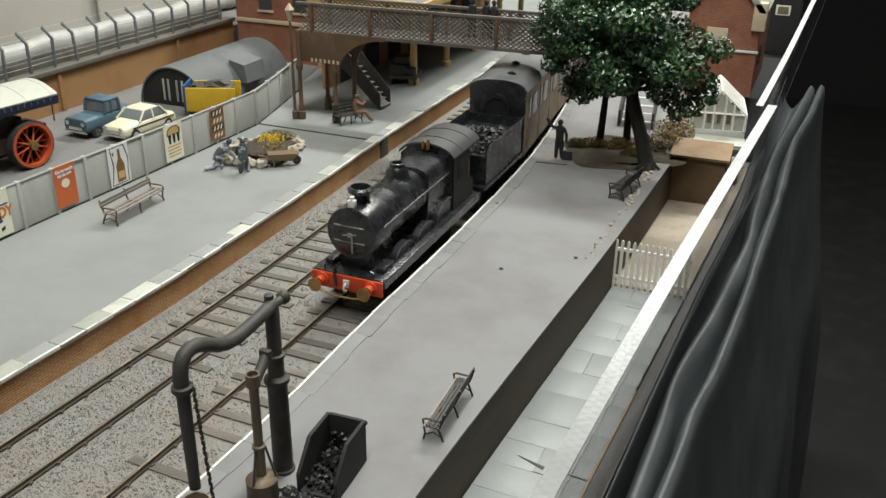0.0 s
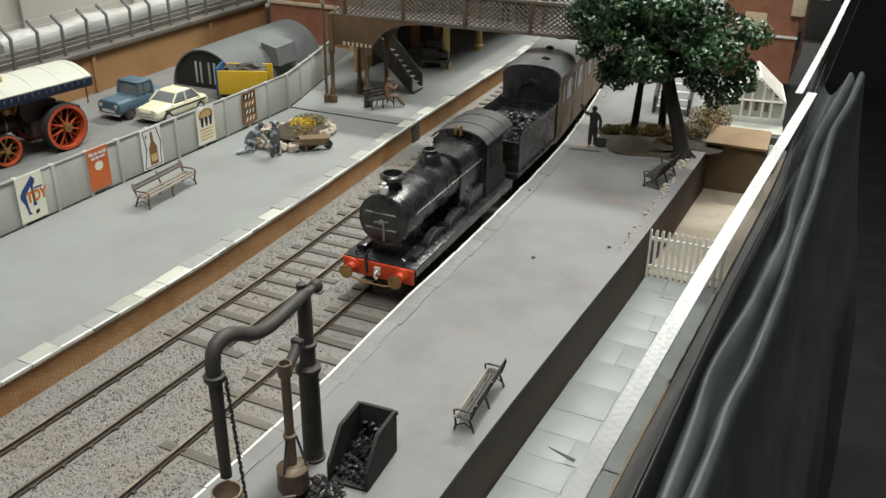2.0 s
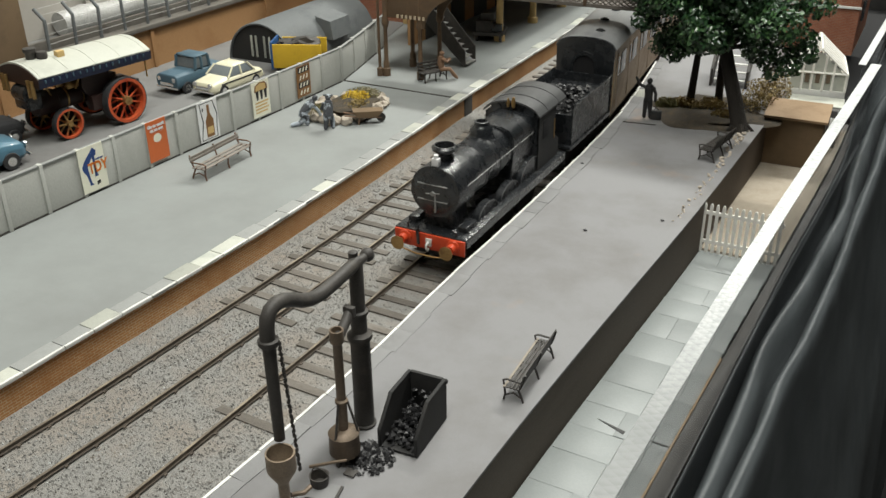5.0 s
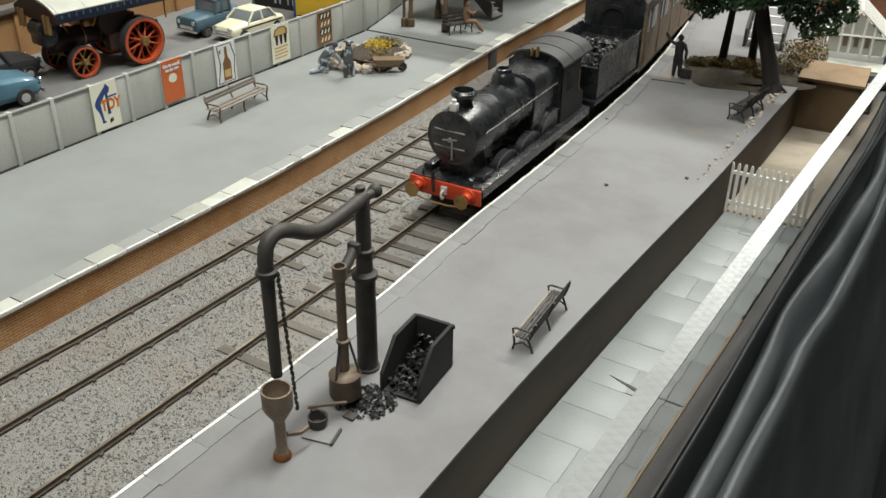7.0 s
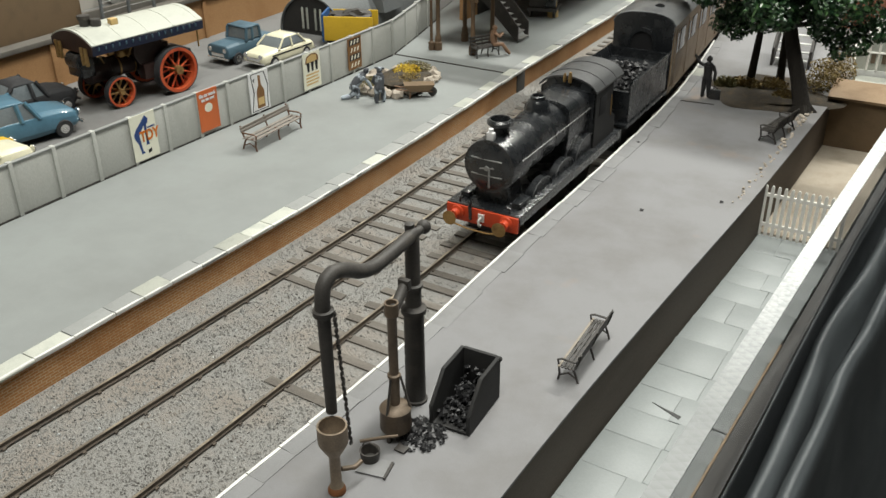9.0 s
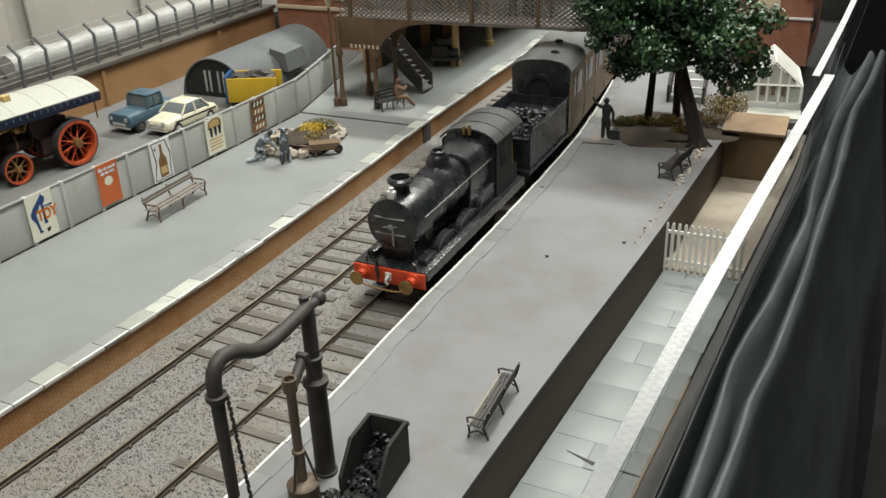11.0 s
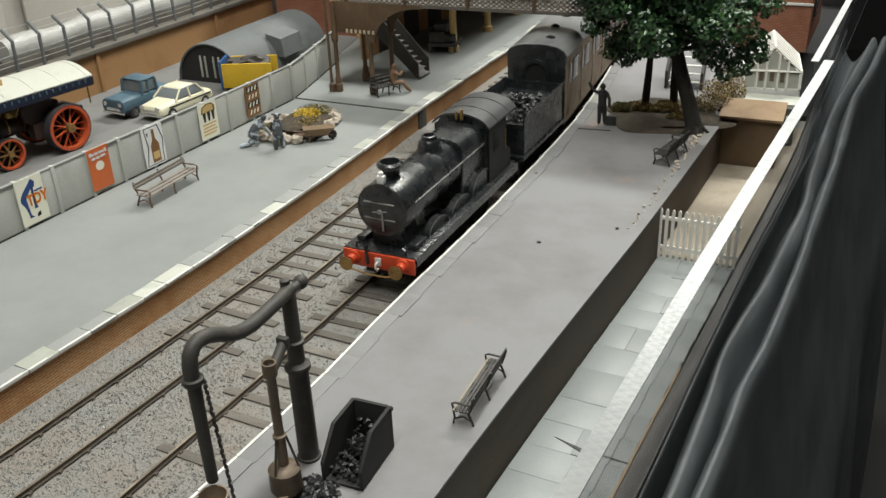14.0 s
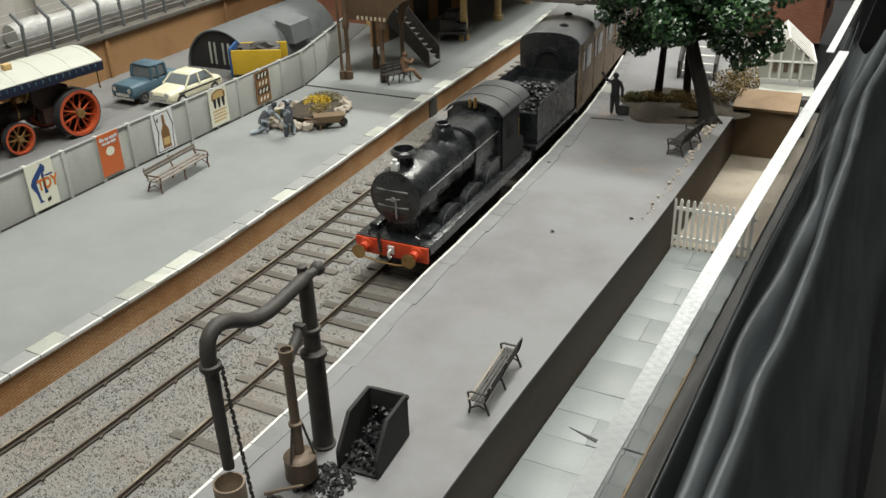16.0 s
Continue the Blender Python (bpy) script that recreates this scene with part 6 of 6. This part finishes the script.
        a = nrm.orthogonal().normalized()
        a.rotate(Matrix.Rotation(rs.uniform(0, 6.28), 3, nrm))
        b = nrm.cross(a)
        s = size * rs.uniform(0.6, 1.25)
        n = len(vs)
        vs += [p - a * s, p + b * s * 0.62 + nrm * s * 0.1, p + a * s, p - b * s * 0.62 + nrm * s * 0.1]
        fs += [(n, n + 1, n + 2), (n, n + 2, n + 3)]
    return vs, fs


tree = thing("tree", -8.15, 50.9, 0, "leaning dark-trunked model tree with dense glossy green crown", "tree")
bm = B()
tube(bm, [(0, 0, -0.05), (-0.1, 0.05, 0.35), (-0.5, 0.2, 1.6), (-1.1, 0.4, 3.2), (-1.6, 0.6, 4.8), (-2.0, 0.8, 7.0)], [0.62, 0.46, 0.41, 0.38, 0.33, 0.2], 14)
for a in range(5):
    ca, sa = math.cos(a * 1.26), math.sin(a * 1.26)
    tube(bm, [(0.25 * ca, 0.25 * sa, 0.3), (0.75 * ca, 0.7 * sa, -0.02)], [0.22, 0.1], 8)
part("trunk", bm, "bark", tree)
rt = random.Random(17)
clumps = []
for k in range(46):
    u = Vector((rt.gauss(0, 1), rt.gauss(0, 1), rt.gauss(0, 1))).normalized() * rt.random() ** 0.35
    clumps.append((-2.1 + u.x * 4.5, 0.4 + u.y * 3.2, 7.7 + u.z * 2.9, rt.uniform(0.8, 1.5)))
clumps += [(1.6, 0.2, 4.5, 0.75), (2.5, 0.0, 5.4, 0.8), (-4.6, 0.2, 4.9, 0.9), (-3.2, 0.0, 4.6, 0.9), (0.4, -0.6, 4.9, 0.9), (-5.6, 0.3, 6.4, 1.1), (-1.6, -0.8, 5.0, 0.8), (1.0, 0.0, 3.9, 0.55), (3.0, 0.2, 7.2, 0.9), (2.1, 0.0, 4.0, 0.75), (1.3, -0.2, 3.5, 0.55), (2.8, 0.3, 4.7, 0.7), (-4.9, 0.0, 4.2, 0.7), (-4.0, -0.2, 4.0, 0.7), (-6.4, 0.2, 7.4, 1.2), (-6.0, 0.0, 5.6, 0.8), (0.3, 0.2, 4.2, 0.6)]
for k, (cx, cy, cz, r) in enumerate(clumps[::3]):
    bm = B()
    tube(bm, [(-1.5, 0.5, 4.4), ((cx - 1.5) / 2, (cy + 0.5) / 2, (cz + 4.4) / 2 + 0.3), (cx, cy, cz)], [0.17, 0.11, 0.05], 6)
    part("limb", bm, "bark", tree)
crown = raw("crown", *leaf_cloud(clumps, 19, 26000, 0.155), "leaf", tree)
tagged(crown, "dense crown of small glossy dark green leaves", kind="stuff")
for tx, ty, lean_x in ((-11.75, 53.9, 0.25), (-10.3, 55.0, -0.1)):
    sap = thing("tree", tx, ty, 0, "thin straight dark trunk rising into the shared crown", "tree", group="thin trunks")
    bm = B()
    tube(bm, [(0, 0, -0.03), (0.02, 0, 0.4), (lean_x * 0.5, 0, 2.5), (lean_x, 0, 5.5)], [0.36, 0.24, 0.2, 0.12], 10)
    part("trunk", bm, "bark", sap)
    cr = raw("crown", *leaf_cloud([(lean_x, 0, 5.4, 1.0), (lean_x + 0.5, -0.2, 6.2, 1.0), (lean_x - 0.5, 0.1, 6.1, 1.0)], 23, 900, 0.19), "leaf", sap)
    tagged(cr, kind="stuff")

for k, (bx, by, sx, sy, sz, mt) in enumerate(((-12.0, 53.6, 1.1, 0.6, 0.55, "drygrass"), (-10.4, 53.8, 1.0, 0.7, 0.7, "drygrass"), (-8.0, 55.2, 1.2, 1.3, 1.9, "drygrass"), (-7.5, 57.4, 1.1, 1.4, 2.2, "drygrass"), (-9.3, 52.4, 0.9, 0.6, 0.5, "drygrass"), (-12.9, 53.0, 0.7, 0.5, 0.6, "moss"))):
    sh = thing("shrub", bx, by, 0, "dry olive-brown scatter shrub under the tree", "shrub", group="shrubs")
    cr = raw("foliage", *tuft_cloud(0, 0, 0.0, sx, sy, sz, 900, 0.13, 60 + k), mt, sh)
    tagged(cr, kind="stuff")
# Leaf soil, made darker and wider so that its colour carries the tree's shade.
bm = B()
blob(bm, (-10.2, 53.2, -0.05), (3.1, 2.9, 0.25), 4, 0.5, 2)
tagged(part("soil", bm, "soil"), "dark leaf-strewn soil mound round the trunks", "soil", kind="stuff")
rs = random.Random(41)
for k in range(64):
    y = 37.5 + 13.5 * (k / 64)
    bm = B()
    r = rs.uniform(0.05, 0.15) * (0.5 + 0.75 * k / 64)
    blob(bm, (0, 0, r * 0.4), (r, r * 1.2, r * 0.8), 1, 0.6, k)
    stn = part("stone", bm, "rock", smooth=25)
    stn.matrix_basis = pose((wall_r(y) - 0.42 - 0.22 * (k / 64) + rs.uniform(-0.2, 0.2)) * U, y * U, 0)
    tagged(stn, "small buff stone beside the wall coping", "stone", group="stones along the wall")
for sx, sy in ((-11.5, 34.8), (-14.3, 42.1), (-8.75, 37.3)):
    bm = B()
    blob(bm, (0, 0, 0.03), (0.1, 0.08, 0.05), 1, 0.5, 3)
    stn = part("chip", bm, "coal", smooth=25)
    stn.matrix_basis = pose(sx * U, sy * U, 0)
    tagged(stn, "tiny dark chip of coal on the platform", "coal chip", group="chips on the platform")

# ---- showman's road engine ----
se = thing("traction_engine", -42.2, 34.1, 0.03, "model showman's engine with red wheels and cream canopy", "traction engine", -8)


def spoked(name, x, y, r, w, n, parent, spoke):
    bm = B()
    lathe(bm, [(r * 0.82, -w / 2), (r * 0.95, -w / 2), (r * 0.95, w / 2), (r * 0.82, w / 2), (r * 0.82, -w / 2)], (x, y, r), 36, "x")
    wh = part(name, bm, "enginered", parent, "red spoked wheel")
    bm = B()
    lathe(bm, [(r * 0.95, -w * 0.49), (r, -w * 0.46), (r, w * 0.46), (r * 0.95, w * 0.49), (r * 0.95, -w * 0.49)], (x, y, r), 36, "x")
    part("tyre", bm, "tyre", wh, "dark wheel tread")
    bm = B()
    lathe(bm, [(0.02, -w * 0.7), (r * 0.18, -w * 0.7), (r * 0.2, -w / 2), (r * 0.2, w / 2), (r * 0.18, w * 0.7), (0.02, w * 0.7)], (x, y, r), 16, "x")
    part("hub", bm, "brass", wh)
    for k in range(n):
        a = 2 * math.pi * k / n
        bm = B()
        off = w * 0.3 * (1 if k % 2 else -1)
        tube(bm, [(x + off, y + math.cos(a) * r * 0.16, r + math.sin(a) * r * 0.16), (x, y + math.cos(a) * r * 0.87, r + math.sin(a) * r * 0.87)], 0.055, 6)
        part("spoke", bm, spoke, wh)


for sx in (-1, 1):
    spoked("rear_wheel", sx * 1.68, 2.6, 1.42, 0.7, 16, se, "enginered")
    spoked("front_wheel", sx * 1.35, -1.15, 0.93, 0.45, 10, se, "brass")
bm = B()
lathe(bm, [(0.02, -2.3), (0.66, -2.28), (0.7, -2.2), (0.7, -1.0), (0.62, -0.95), (0.62, 1.6)], (0, 0, 2.05), 24, "y")
part("boiler", bm, "maroon", se)
bm = B()
lathe(bm, [(0.64, -0.4), (0.64, -0.3)], (0, 0, 2.05), 24, "y")
lathe(bm, [(0.64, 0.6), (0.64, 0.7)], (0, 0, 2.05), 24, "y")
part("boiler_band", bm, "brass", se)
bm = B()
box(bm, -0.75, 0.75, 1.5, 3.0, 0.9, 2.9, 0.06)
part("firebox", bm, "maroon", se)
bm = B()
box(bm, -1.0, 1.0, 3.0, 4.4, 0.8, 2.2, 0.08)
part("tender", bm, "maroon", se)
bm = B()
lathe(bm, [(0.45, 2.6), (0.3, 2.8), (0.26, 4.2), (0.28, 5.0), (0.36, 5.1), (0.36, 5.3), (0.24, 5.32)], (0, -1.8, 0), 18)
part("chimney", bm, "iron", se)
bm = B()
lathe(bm, [(0.02, -0.16), (1.0, -0.16), (1.0, 0.16), (0.02, 0.16)], (1.15, 1.2, 2.9), 26, "x")
part("flywheel", bm, "maroon", se)
bm = B()
box(bm, -0.55, 0.1, -0.7, 0.6, 2.7, 3.25, 0.06)
box(bm, 0.2, 0.6, -0.3, 0.5, 2.6, 3.0, 0.06)
tube(bm, [(0.5, -0.4, 2.8), (0.5, 2.0, 2.85)], 0.07, 8)
tube(bm, [(0.75, 1.6, 2.2), (0.8, 2.6, 3.3)], 0.05, 8)
part("motion_work", bm, "brass", se, "brass cylinders and rods")
bm = B()
box(bm, -0.75, 0.75, -2.9, -2.1, 2.0, 3.0, 0.06)
lathe(bm, [(0.02, -0.6), (0.5, -0.6), (0.5, 0.6), (0.02, 0.6)], (0, -2.6, 2.9), 20, "x")
part("dynamo", bm, "black", se)
bm = B()
box(bm, 0.9, 1.5, 0.6, 1.9, 1.2, 2.1, 0.05)
part("belly_tank", bm, "maroon", se)
for tx, ty in product((-1.7, 1.7), (-2.5, 0.2, 4.5)):
    bm = B()
    tube(bm, [(tx, ty, 2.4 if ty > 4 else 2.9), (tx, ty, 4.0)] if ty > 4 else [(tx * 0.45, ty * 0.6, 2.6), (tx, ty, 4.0)], 0.05, 8)
    part("canopy_post", bm, "brass", se)
bm = B()
oarc = [(-2.05 + 4.1 * k / 14, 4.1 + 0.6 * (1 - ((-2.05 + 4.1 * k / 14) / 2.05) ** 2)) for k in range(15)]
prism(bm, oarc + [(x, z - 0.1) for x, z in oarc[::-1]], -2.8, 4.75, "y")
can = part("canopy", bm, "canopywhite", se, "cream ribbed canopy")
for k in range(5):
    bm = B()
    ry = -2.6 + 1.75 * k
    prism(bm, [(x, z + 0.02) for x, z in oarc] + [(x, z - 0.02) for x, z in oarc[::-1]], ry, ry + 0.06, "y")
    part("canopy_rib", bm, "canopywhite", can)
for sx in (-1, 1):
    bm = B()
    box(bm, sx * 2.0 - 0.05, sx * 2.0 + 0.05, -2.8, 4.75, 3.5, 4.08, 0.02)
    vl = part("side_valance", bm, "navy", can, "dark navy canopy fascia")
    for k in range(16):
        bm = B()
        tube(bm, [(sx * 2.07, -2.4 + k * 0.44, 3.76), (sx * 2.07, -2.4 + k * 0.44, 3.94)], 0.05, 6)
        part("letter_block", bm, "slate", vl)
for ey in (-2.82, 4.76):
    bm = B()
    prism(bm, [(x, z - 0.1) for x, z in oarc] + [(2.0, 3.5), (-2.0, 3.5)], ey - 0.03, ey + 0.03, "y")
    part("end_valance", bm, "maroon", can)
for kx in (-1.5, -1.1, 1.1, 1.5):
    bm = B()
    tube(bm, [(kx, -2.92, 2.9), (kx, -2.92, 3.9)], 0.11, 8)
    part("twisted_brass", bm, "brass", can)
bm = B()
lathe(bm, [(0.3, 4.6), (0.34, 4.9), (0.28, 5.05), (0.2, 5.07)], (0.3, -1.3, 0), 14)
part("lamp_case", bm, "iron", se)
bm = B()
box(bm, 0.4, 0.8, -0.6, -0.15, 4.6, 4.95, 0.03)
part("roof_box", bm, "ink_buff", se)


se.scale = (0.95, 0.95, 0.95)

# ---- road vehicles ----
def car_body(sections, half):
    """Loft of (y, lower z, upper z, half-width) sections with rounded shoulders."""
    bm = B()
    rings = []
    for y, z0, z1, w in sections:
        h = z1 - z0
        ring = []
        for u, v in ((-0.86, 0), (0.86, 0), (1.0, 0.22), (1.0, 0.62), (0.93, 0.86), (0.72, 1.0), (-0.72, 1.0), (-0.93, 0.86), (-1.0, 0.62), (-1.0, 0.22)):
            ring.append((u * w, y, z0 + v * h))
        rings.append(ring)
    ring_tube(bm, rings)
    return bm


def rounded(ob, width=0.09):
    bev = ob.modifiers.new("rounding", "BEVEL")
    bev.width, bev.segments, bev.limit_method, bev.angle_limit = width * U, 3, "ANGLE", radians(18)
    ob.data.shade_smooth()


def car(x, y, rz, length, paint, label, boxy=False, stripe=None, size=0.87, bulbous=False):
    c = thing("model_car", x, y, 0.03, label, "car", rz, group="parked model cars")
    h = length / 2
    w = 1.18
    if boxy:
        secs = [(-h, 0.55, 1.35, 1.05), (-h + 0.06, 0.45, 1.45, 1.1), (-0.35, 0.42, 1.5, 1.12), (h - 0.1, 0.42, 1.5, 1.12), (h, 0.5, 1.4, 1.08)]
    else:
        secs = [(-h, 0.5, 0.9, w * 0.8), (-h + 0.15, 0.34, 1.1, w * 0.93), (-h * 0.4, 0.3, 1.28, w), (h * 0.55, 0.3, 1.28, w), (h - 0.2, 0.34, 1.12, w * 0.93), (h, 0.5, 0.92, w * 0.8)]
    f0, f1, r1, r0, top = -0.42, -0.14, 0.4, 0.62, 1.86
    if bulbous:
        f0, f1, r1, r0, top = -0.22, -0.04, 0.5, 0.86, 2.05
        secs = [(-h, 0.5, 0.8, w * 0.5), (-h + 0.08, 0.42, 1.0, w * 0.72), (-h + 0.3, 0.36, 1.2, w * 0.86), (-h * 0.6, 0.32, 1.34, w * 0.95), (-h * 0.2, 0.3, 1.42, w),
                (h * 0.4, 0.3, 1.42, w), (h * 0.7, 0.34, 1.36, w * 0.95), (h - 0.15, 0.4, 1.15, w * 0.8), (h, 0.5, 0.85, w * 0.55)]
    body = part("body", car_body(secs, w), paint, c)
    rounded(body)
    bm = B()
    if boxy:
        ring_tube(bm, [[(-1.0, -0.4, 1.45), (1.0, -0.4, 1.45), (1.0, h * 0.45, 1.45), (-1.0, h * 0.45, 1.45)], [(-0.95, -0.25, 2.3), (0.95, -0.25, 2.3), (0.95, h * 0.42, 2.3), (-0.95, h * 0.42, 2.3)]])
    else:
        ring_tube(bm, [[(-w * 0.92, h * f0, 1.2), (w * 0.92, h * f0, 1.2), (w * 0.92, h * r0, 1.2), (-w * 0.92, h * r0, 1.2)], [(-w * 0.72, h * f1, top), (w * 0.72, h * f1, top), (w * 0.72, h * r1, top), (-w * 0.72, h * r1, top)]])
    rounded(part("window_glass", bm, "carglass", c, smooth=80), 0.1)
    bm = B()
    if boxy:
        box(bm, -1.0, 1.0, -0.32, h * 0.45, 2.28, 2.42, 0.06)
    else:
        ring_tube(bm, [[(-w * 0.76, h * (f1 - 0.03), top - 0.06), (w * 0.76, h * (f1 - 0.03), top - 0.06), (w * 0.76, h * (r1 + 0.03), top - 0.06), (-w * 0.76, h * (r1 + 0.03), top - 0.06)], [(-w * 0.68, h * (f1 + 0.04), top + 0.06), (w * 0.68, h * (f1 + 0.04), top + 0.06), (w * 0.68, h * (r1 - 0.04), top + 0.06), (-w * 0.68, h * (r1 - 0.04), top + 0.06)], [(-w * 0.45, h * (f1 + 0.14), top + 0.14), (w * 0.45, h * (f1 + 0.14), top + 0.14), (w * 0.45, h * (r1 - 0.14), top + 0.14), (-w * 0.45, h * (r1 - 0.14), top + 0.14)]])
    rf = part("roof", bm, paint, c, smooth=80)
    rounded(rf, 0.12)
    for sx in (-1, 1):
        for u, v in (((f0, f1), (r0, r1 + 0.02)) if not boxy else ((-0.17, -0.11), (0.44, 0.41))) + ((0.1, 0.12),):
            bm = B()
            if boxy:
                tube(bm, [(sx * 1.0, u * h, 1.45), (sx * 0.96, v * h, 2.3)], 0.12, 6)
            else:
                tube(bm, [(sx * w * 0.93, u * h, 1.2), (sx * w * 0.74, v * h, top)], 0.12 if bulbous else 0.075, 6)
            part("pillar", bm, paint, rf)
        bm = B()
        lathe(bm, [(0.02, -0.06), (0.17, -0.05), (0.19, 0.04), (0.02, 0.06)], (sx * w * 0.62, -h + 0.02, 0.95 if not boxy else 1.1), 14, "y")
        part("headlight", bm, "chrome", c)
        for wy in (-h * 0.62, h * 0.6):
            bm = B()
            lathe(bm, [(0.1, -0.13), (0.4, -0.13), (0.43, -0.06), (0.43, 0.06), (0.4, 0.13), (0.1, 0.13)], (sx * (w - 0.12), wy, 0.43), 20, "x")
            wl = part("wheel", bm, "tyre", c)
            bm = B()
            lathe(bm, [(0.02, -0.15), (0.22, -0.14), (0.24, 0.14), (0.02, 0.15)], (sx * (w - 0.12), wy, 0.43), 16, "x")
            part("hubcap", bm, "chrome", wl)
        if stripe:
            bm = B()
            box(bm, sx * w - 0.02, sx * w + 0.015, -h * 0.7, h * 0.85, 0.88, 0.98)
            part("side_stripe", bm, stripe, c)
    bm = B()
    box(bm, -w * 0.9, w * 0.9, -h - 0.08, -h + 0.02, 0.42, 0.58, 0.03)
    part("front_bumper", bm, "chrome", c)
    bm = B()
    box(bm, -w * 0.55, w * 0.55, -h - 0.03, -h + 0.05, 0.62, 0.86, 0.02)
    part("grille", bm, "chrome", c)
    bm = B()
    box(bm, -w * 0.9, w * 0.9, h - 0.02, h + 0.08, 0.42, 0.58, 0.03)
    part("rear_bumper", bm, "chrome", c)
    c.scale = (size, size, size)
    return c


car(-41.7, 43.45, -4, 4.7, "slate", "slate-blue model utility truck with a tall cab", True)
car(-39.1, 44.1, -4, 5.4, "cream", "cream model saloon with a dark green side stripe", False, "ink_black")
car(-41.6, 26.7, 168, 5.2, "blue", "mid-blue rounded model saloon parked by the fence", False, None, 1.08, True)
car(-44.3, 29.4, 172, 4.8, "tyre", "dark model saloon parked behind the blue one", False, None, 1.0, True)
car(-38.9, 22.4, 178, 5.0, "cream", "cream model saloon close behind the fence", False, None, 1.0, True)
car(-41.0, 23.1, 176, 5.0, "yellow", "pale yellow model car between two saloons")

skip = thing("truck_body", -37.45, 49.65, 0.03, "yellow and blue truck body loaded with scrap", "truck body", -66)
bm = B()
box(bm, -1.0, 1.0, -1.6, 1.7, 0.6, 0.8)
part("floor", bm, "darkline", skip)
bm = B()
box(bm, 0.95, 1.08, -1.6, 1.7, 0.4, 2.0, 0.02)
part("side_board", bm, "yellow", skip, "yellow side board")
bm = B()
box(bm, -1.08, -0.95, -1.6, 1.7, 0.4, 2.0, 0.02)
part("side_board", bm, "yellow", skip, "yellow side board")
bm = B()
box(bm, -1.1, 1.1, -1.75, -1.6, 0.3, 2.15, 0.02)
part("end_board", bm, "bluepanel", skip, "blue end board")
for wy in (-1.0, 1.1):
    for sx in (-1, 1):
        bm = B()
        lathe(bm, [(0.1, -0.15), (0.5, -0.15), (0.5, 0.15), (0.1, 0.15)], (sx * 0.85, wy, 0.5), 18, "x")
        part("wheel", bm, "tyre", skip)
bm = B()
blob(bm, (0, 0.1, 1.75), (0.85, 1.4, 0.5), 3, 0.6, 5)
part("scrap_load", bm, "iron", skip, smooth=25)

# ---- Nissen hut ----
nh = thing("nissen_hut", -41.0, 49.8, 0.03, "dark grey corrugated model Nissen hut", "hut", 1)
bm = B()
rings = []
for i in range(121):
    y = 11.0 * i / 120
    rr = 2.75 + 0.035 * math.sin(i * math.pi / 1.5)
    rings.append([(rr * math.cos(math.pi - math.pi * k / 28), y, rr * math.sin(math.pi * k / 28)) for k in range(29)] + [((rr - 0.1) * math.cos(math.pi * k / 28), y, (rr - 0.1) * math.sin(math.pi * k / 28)) for k in range(29)])
ring_tube(bm, rings)
part("roof", bm, "nissen", nh, smooth=50)
bm = B()
prism(bm, [(2.66 * math.cos(math.pi * k / 28), 2.66 * math.sin(math.pi * k / 28)) for k in range(29)], 0.15, 0.25, "y")
hf = part("front_wall", bm, "black_dull", nh)
for k, wx in enumerate((-0.75, -0.35, 0.35, 0.8)):
    bm = B()
    box(bm, wx - 0.07, wx + 0.07, 0.08, 0.16, 0.35, 1.85, 0.01)
    part("window_frame", bm, "edging", hf)
bm = B()
prism(bm, [(2.4, 0.9), (3.2, 0.9), (3.0, 2.2), (1.7, 2.5)], 4.5, 7.0, "y")
part("dormer", bm, "nissen", nh)

# ---- security fence on the yard wall ----
sf = thing("security_fence", -47.2, 45, 3.0, "cranked grey posts with strands of wire on the wall", "fence")
ys_post = [37.5 + 2.08 * k for k in range(14)]
bm = B()
tube(bm, [(0, 0, -0.02), (0, 0, 1.77), (0.0, 0.02, 1.92), (-0.75, 0.0, 2.57)], 0.11, 8)
me = finish("post", bm, "nissen")
for y in ys_post:
    piece("post", me, sf, 0, y - 45, 0, random.Random(int(y * 10)).uniform(-3, 3), random.Random(int(y * 7)).uniform(-3, 3), 0)
for dx, z in ((0.0, 0.5), (0.0, 1.1), (0.0, 1.72), (-0.35, 2.22), (-0.72, 2.54)):
    bm = B()
    tube(bm, [(dx, y - 45, z + 0.03 * math.sin(y)) for y in ys_post], 0.018, 4)
    part("wire", bm, "steel", sf)
roll = thing("plastic_roll", -52.6, 40, 2.1, "milky plastic sheeting roll lying along the backdrop", "roll")
bm = B()
tube(bm, [(0.12 * math.sin(k * 1.3), 3 + k * 2, 0.88 + 0.08 * math.sin(k * 2.1)) for k in range(22)], [0.8 + 0.12 * math.sin(k * 1.7) for k in range(22)], 20)
part("sheet", bm, "film", roll)
# leaning pale panels behind the fence
for k in range(5):
    pn = thing("backdrop_panel", -53.6, 18 + k * 11, 2.1, "pale stained panel standing against the backdrop", "panel", group="backdrop panels")
    bm = B()
    box(bm, -0.1, 0.1, -4.6, 4.6, 0, 11 - k * 0.6, 0.03)
    part("board", bm, "backdrop", pn)
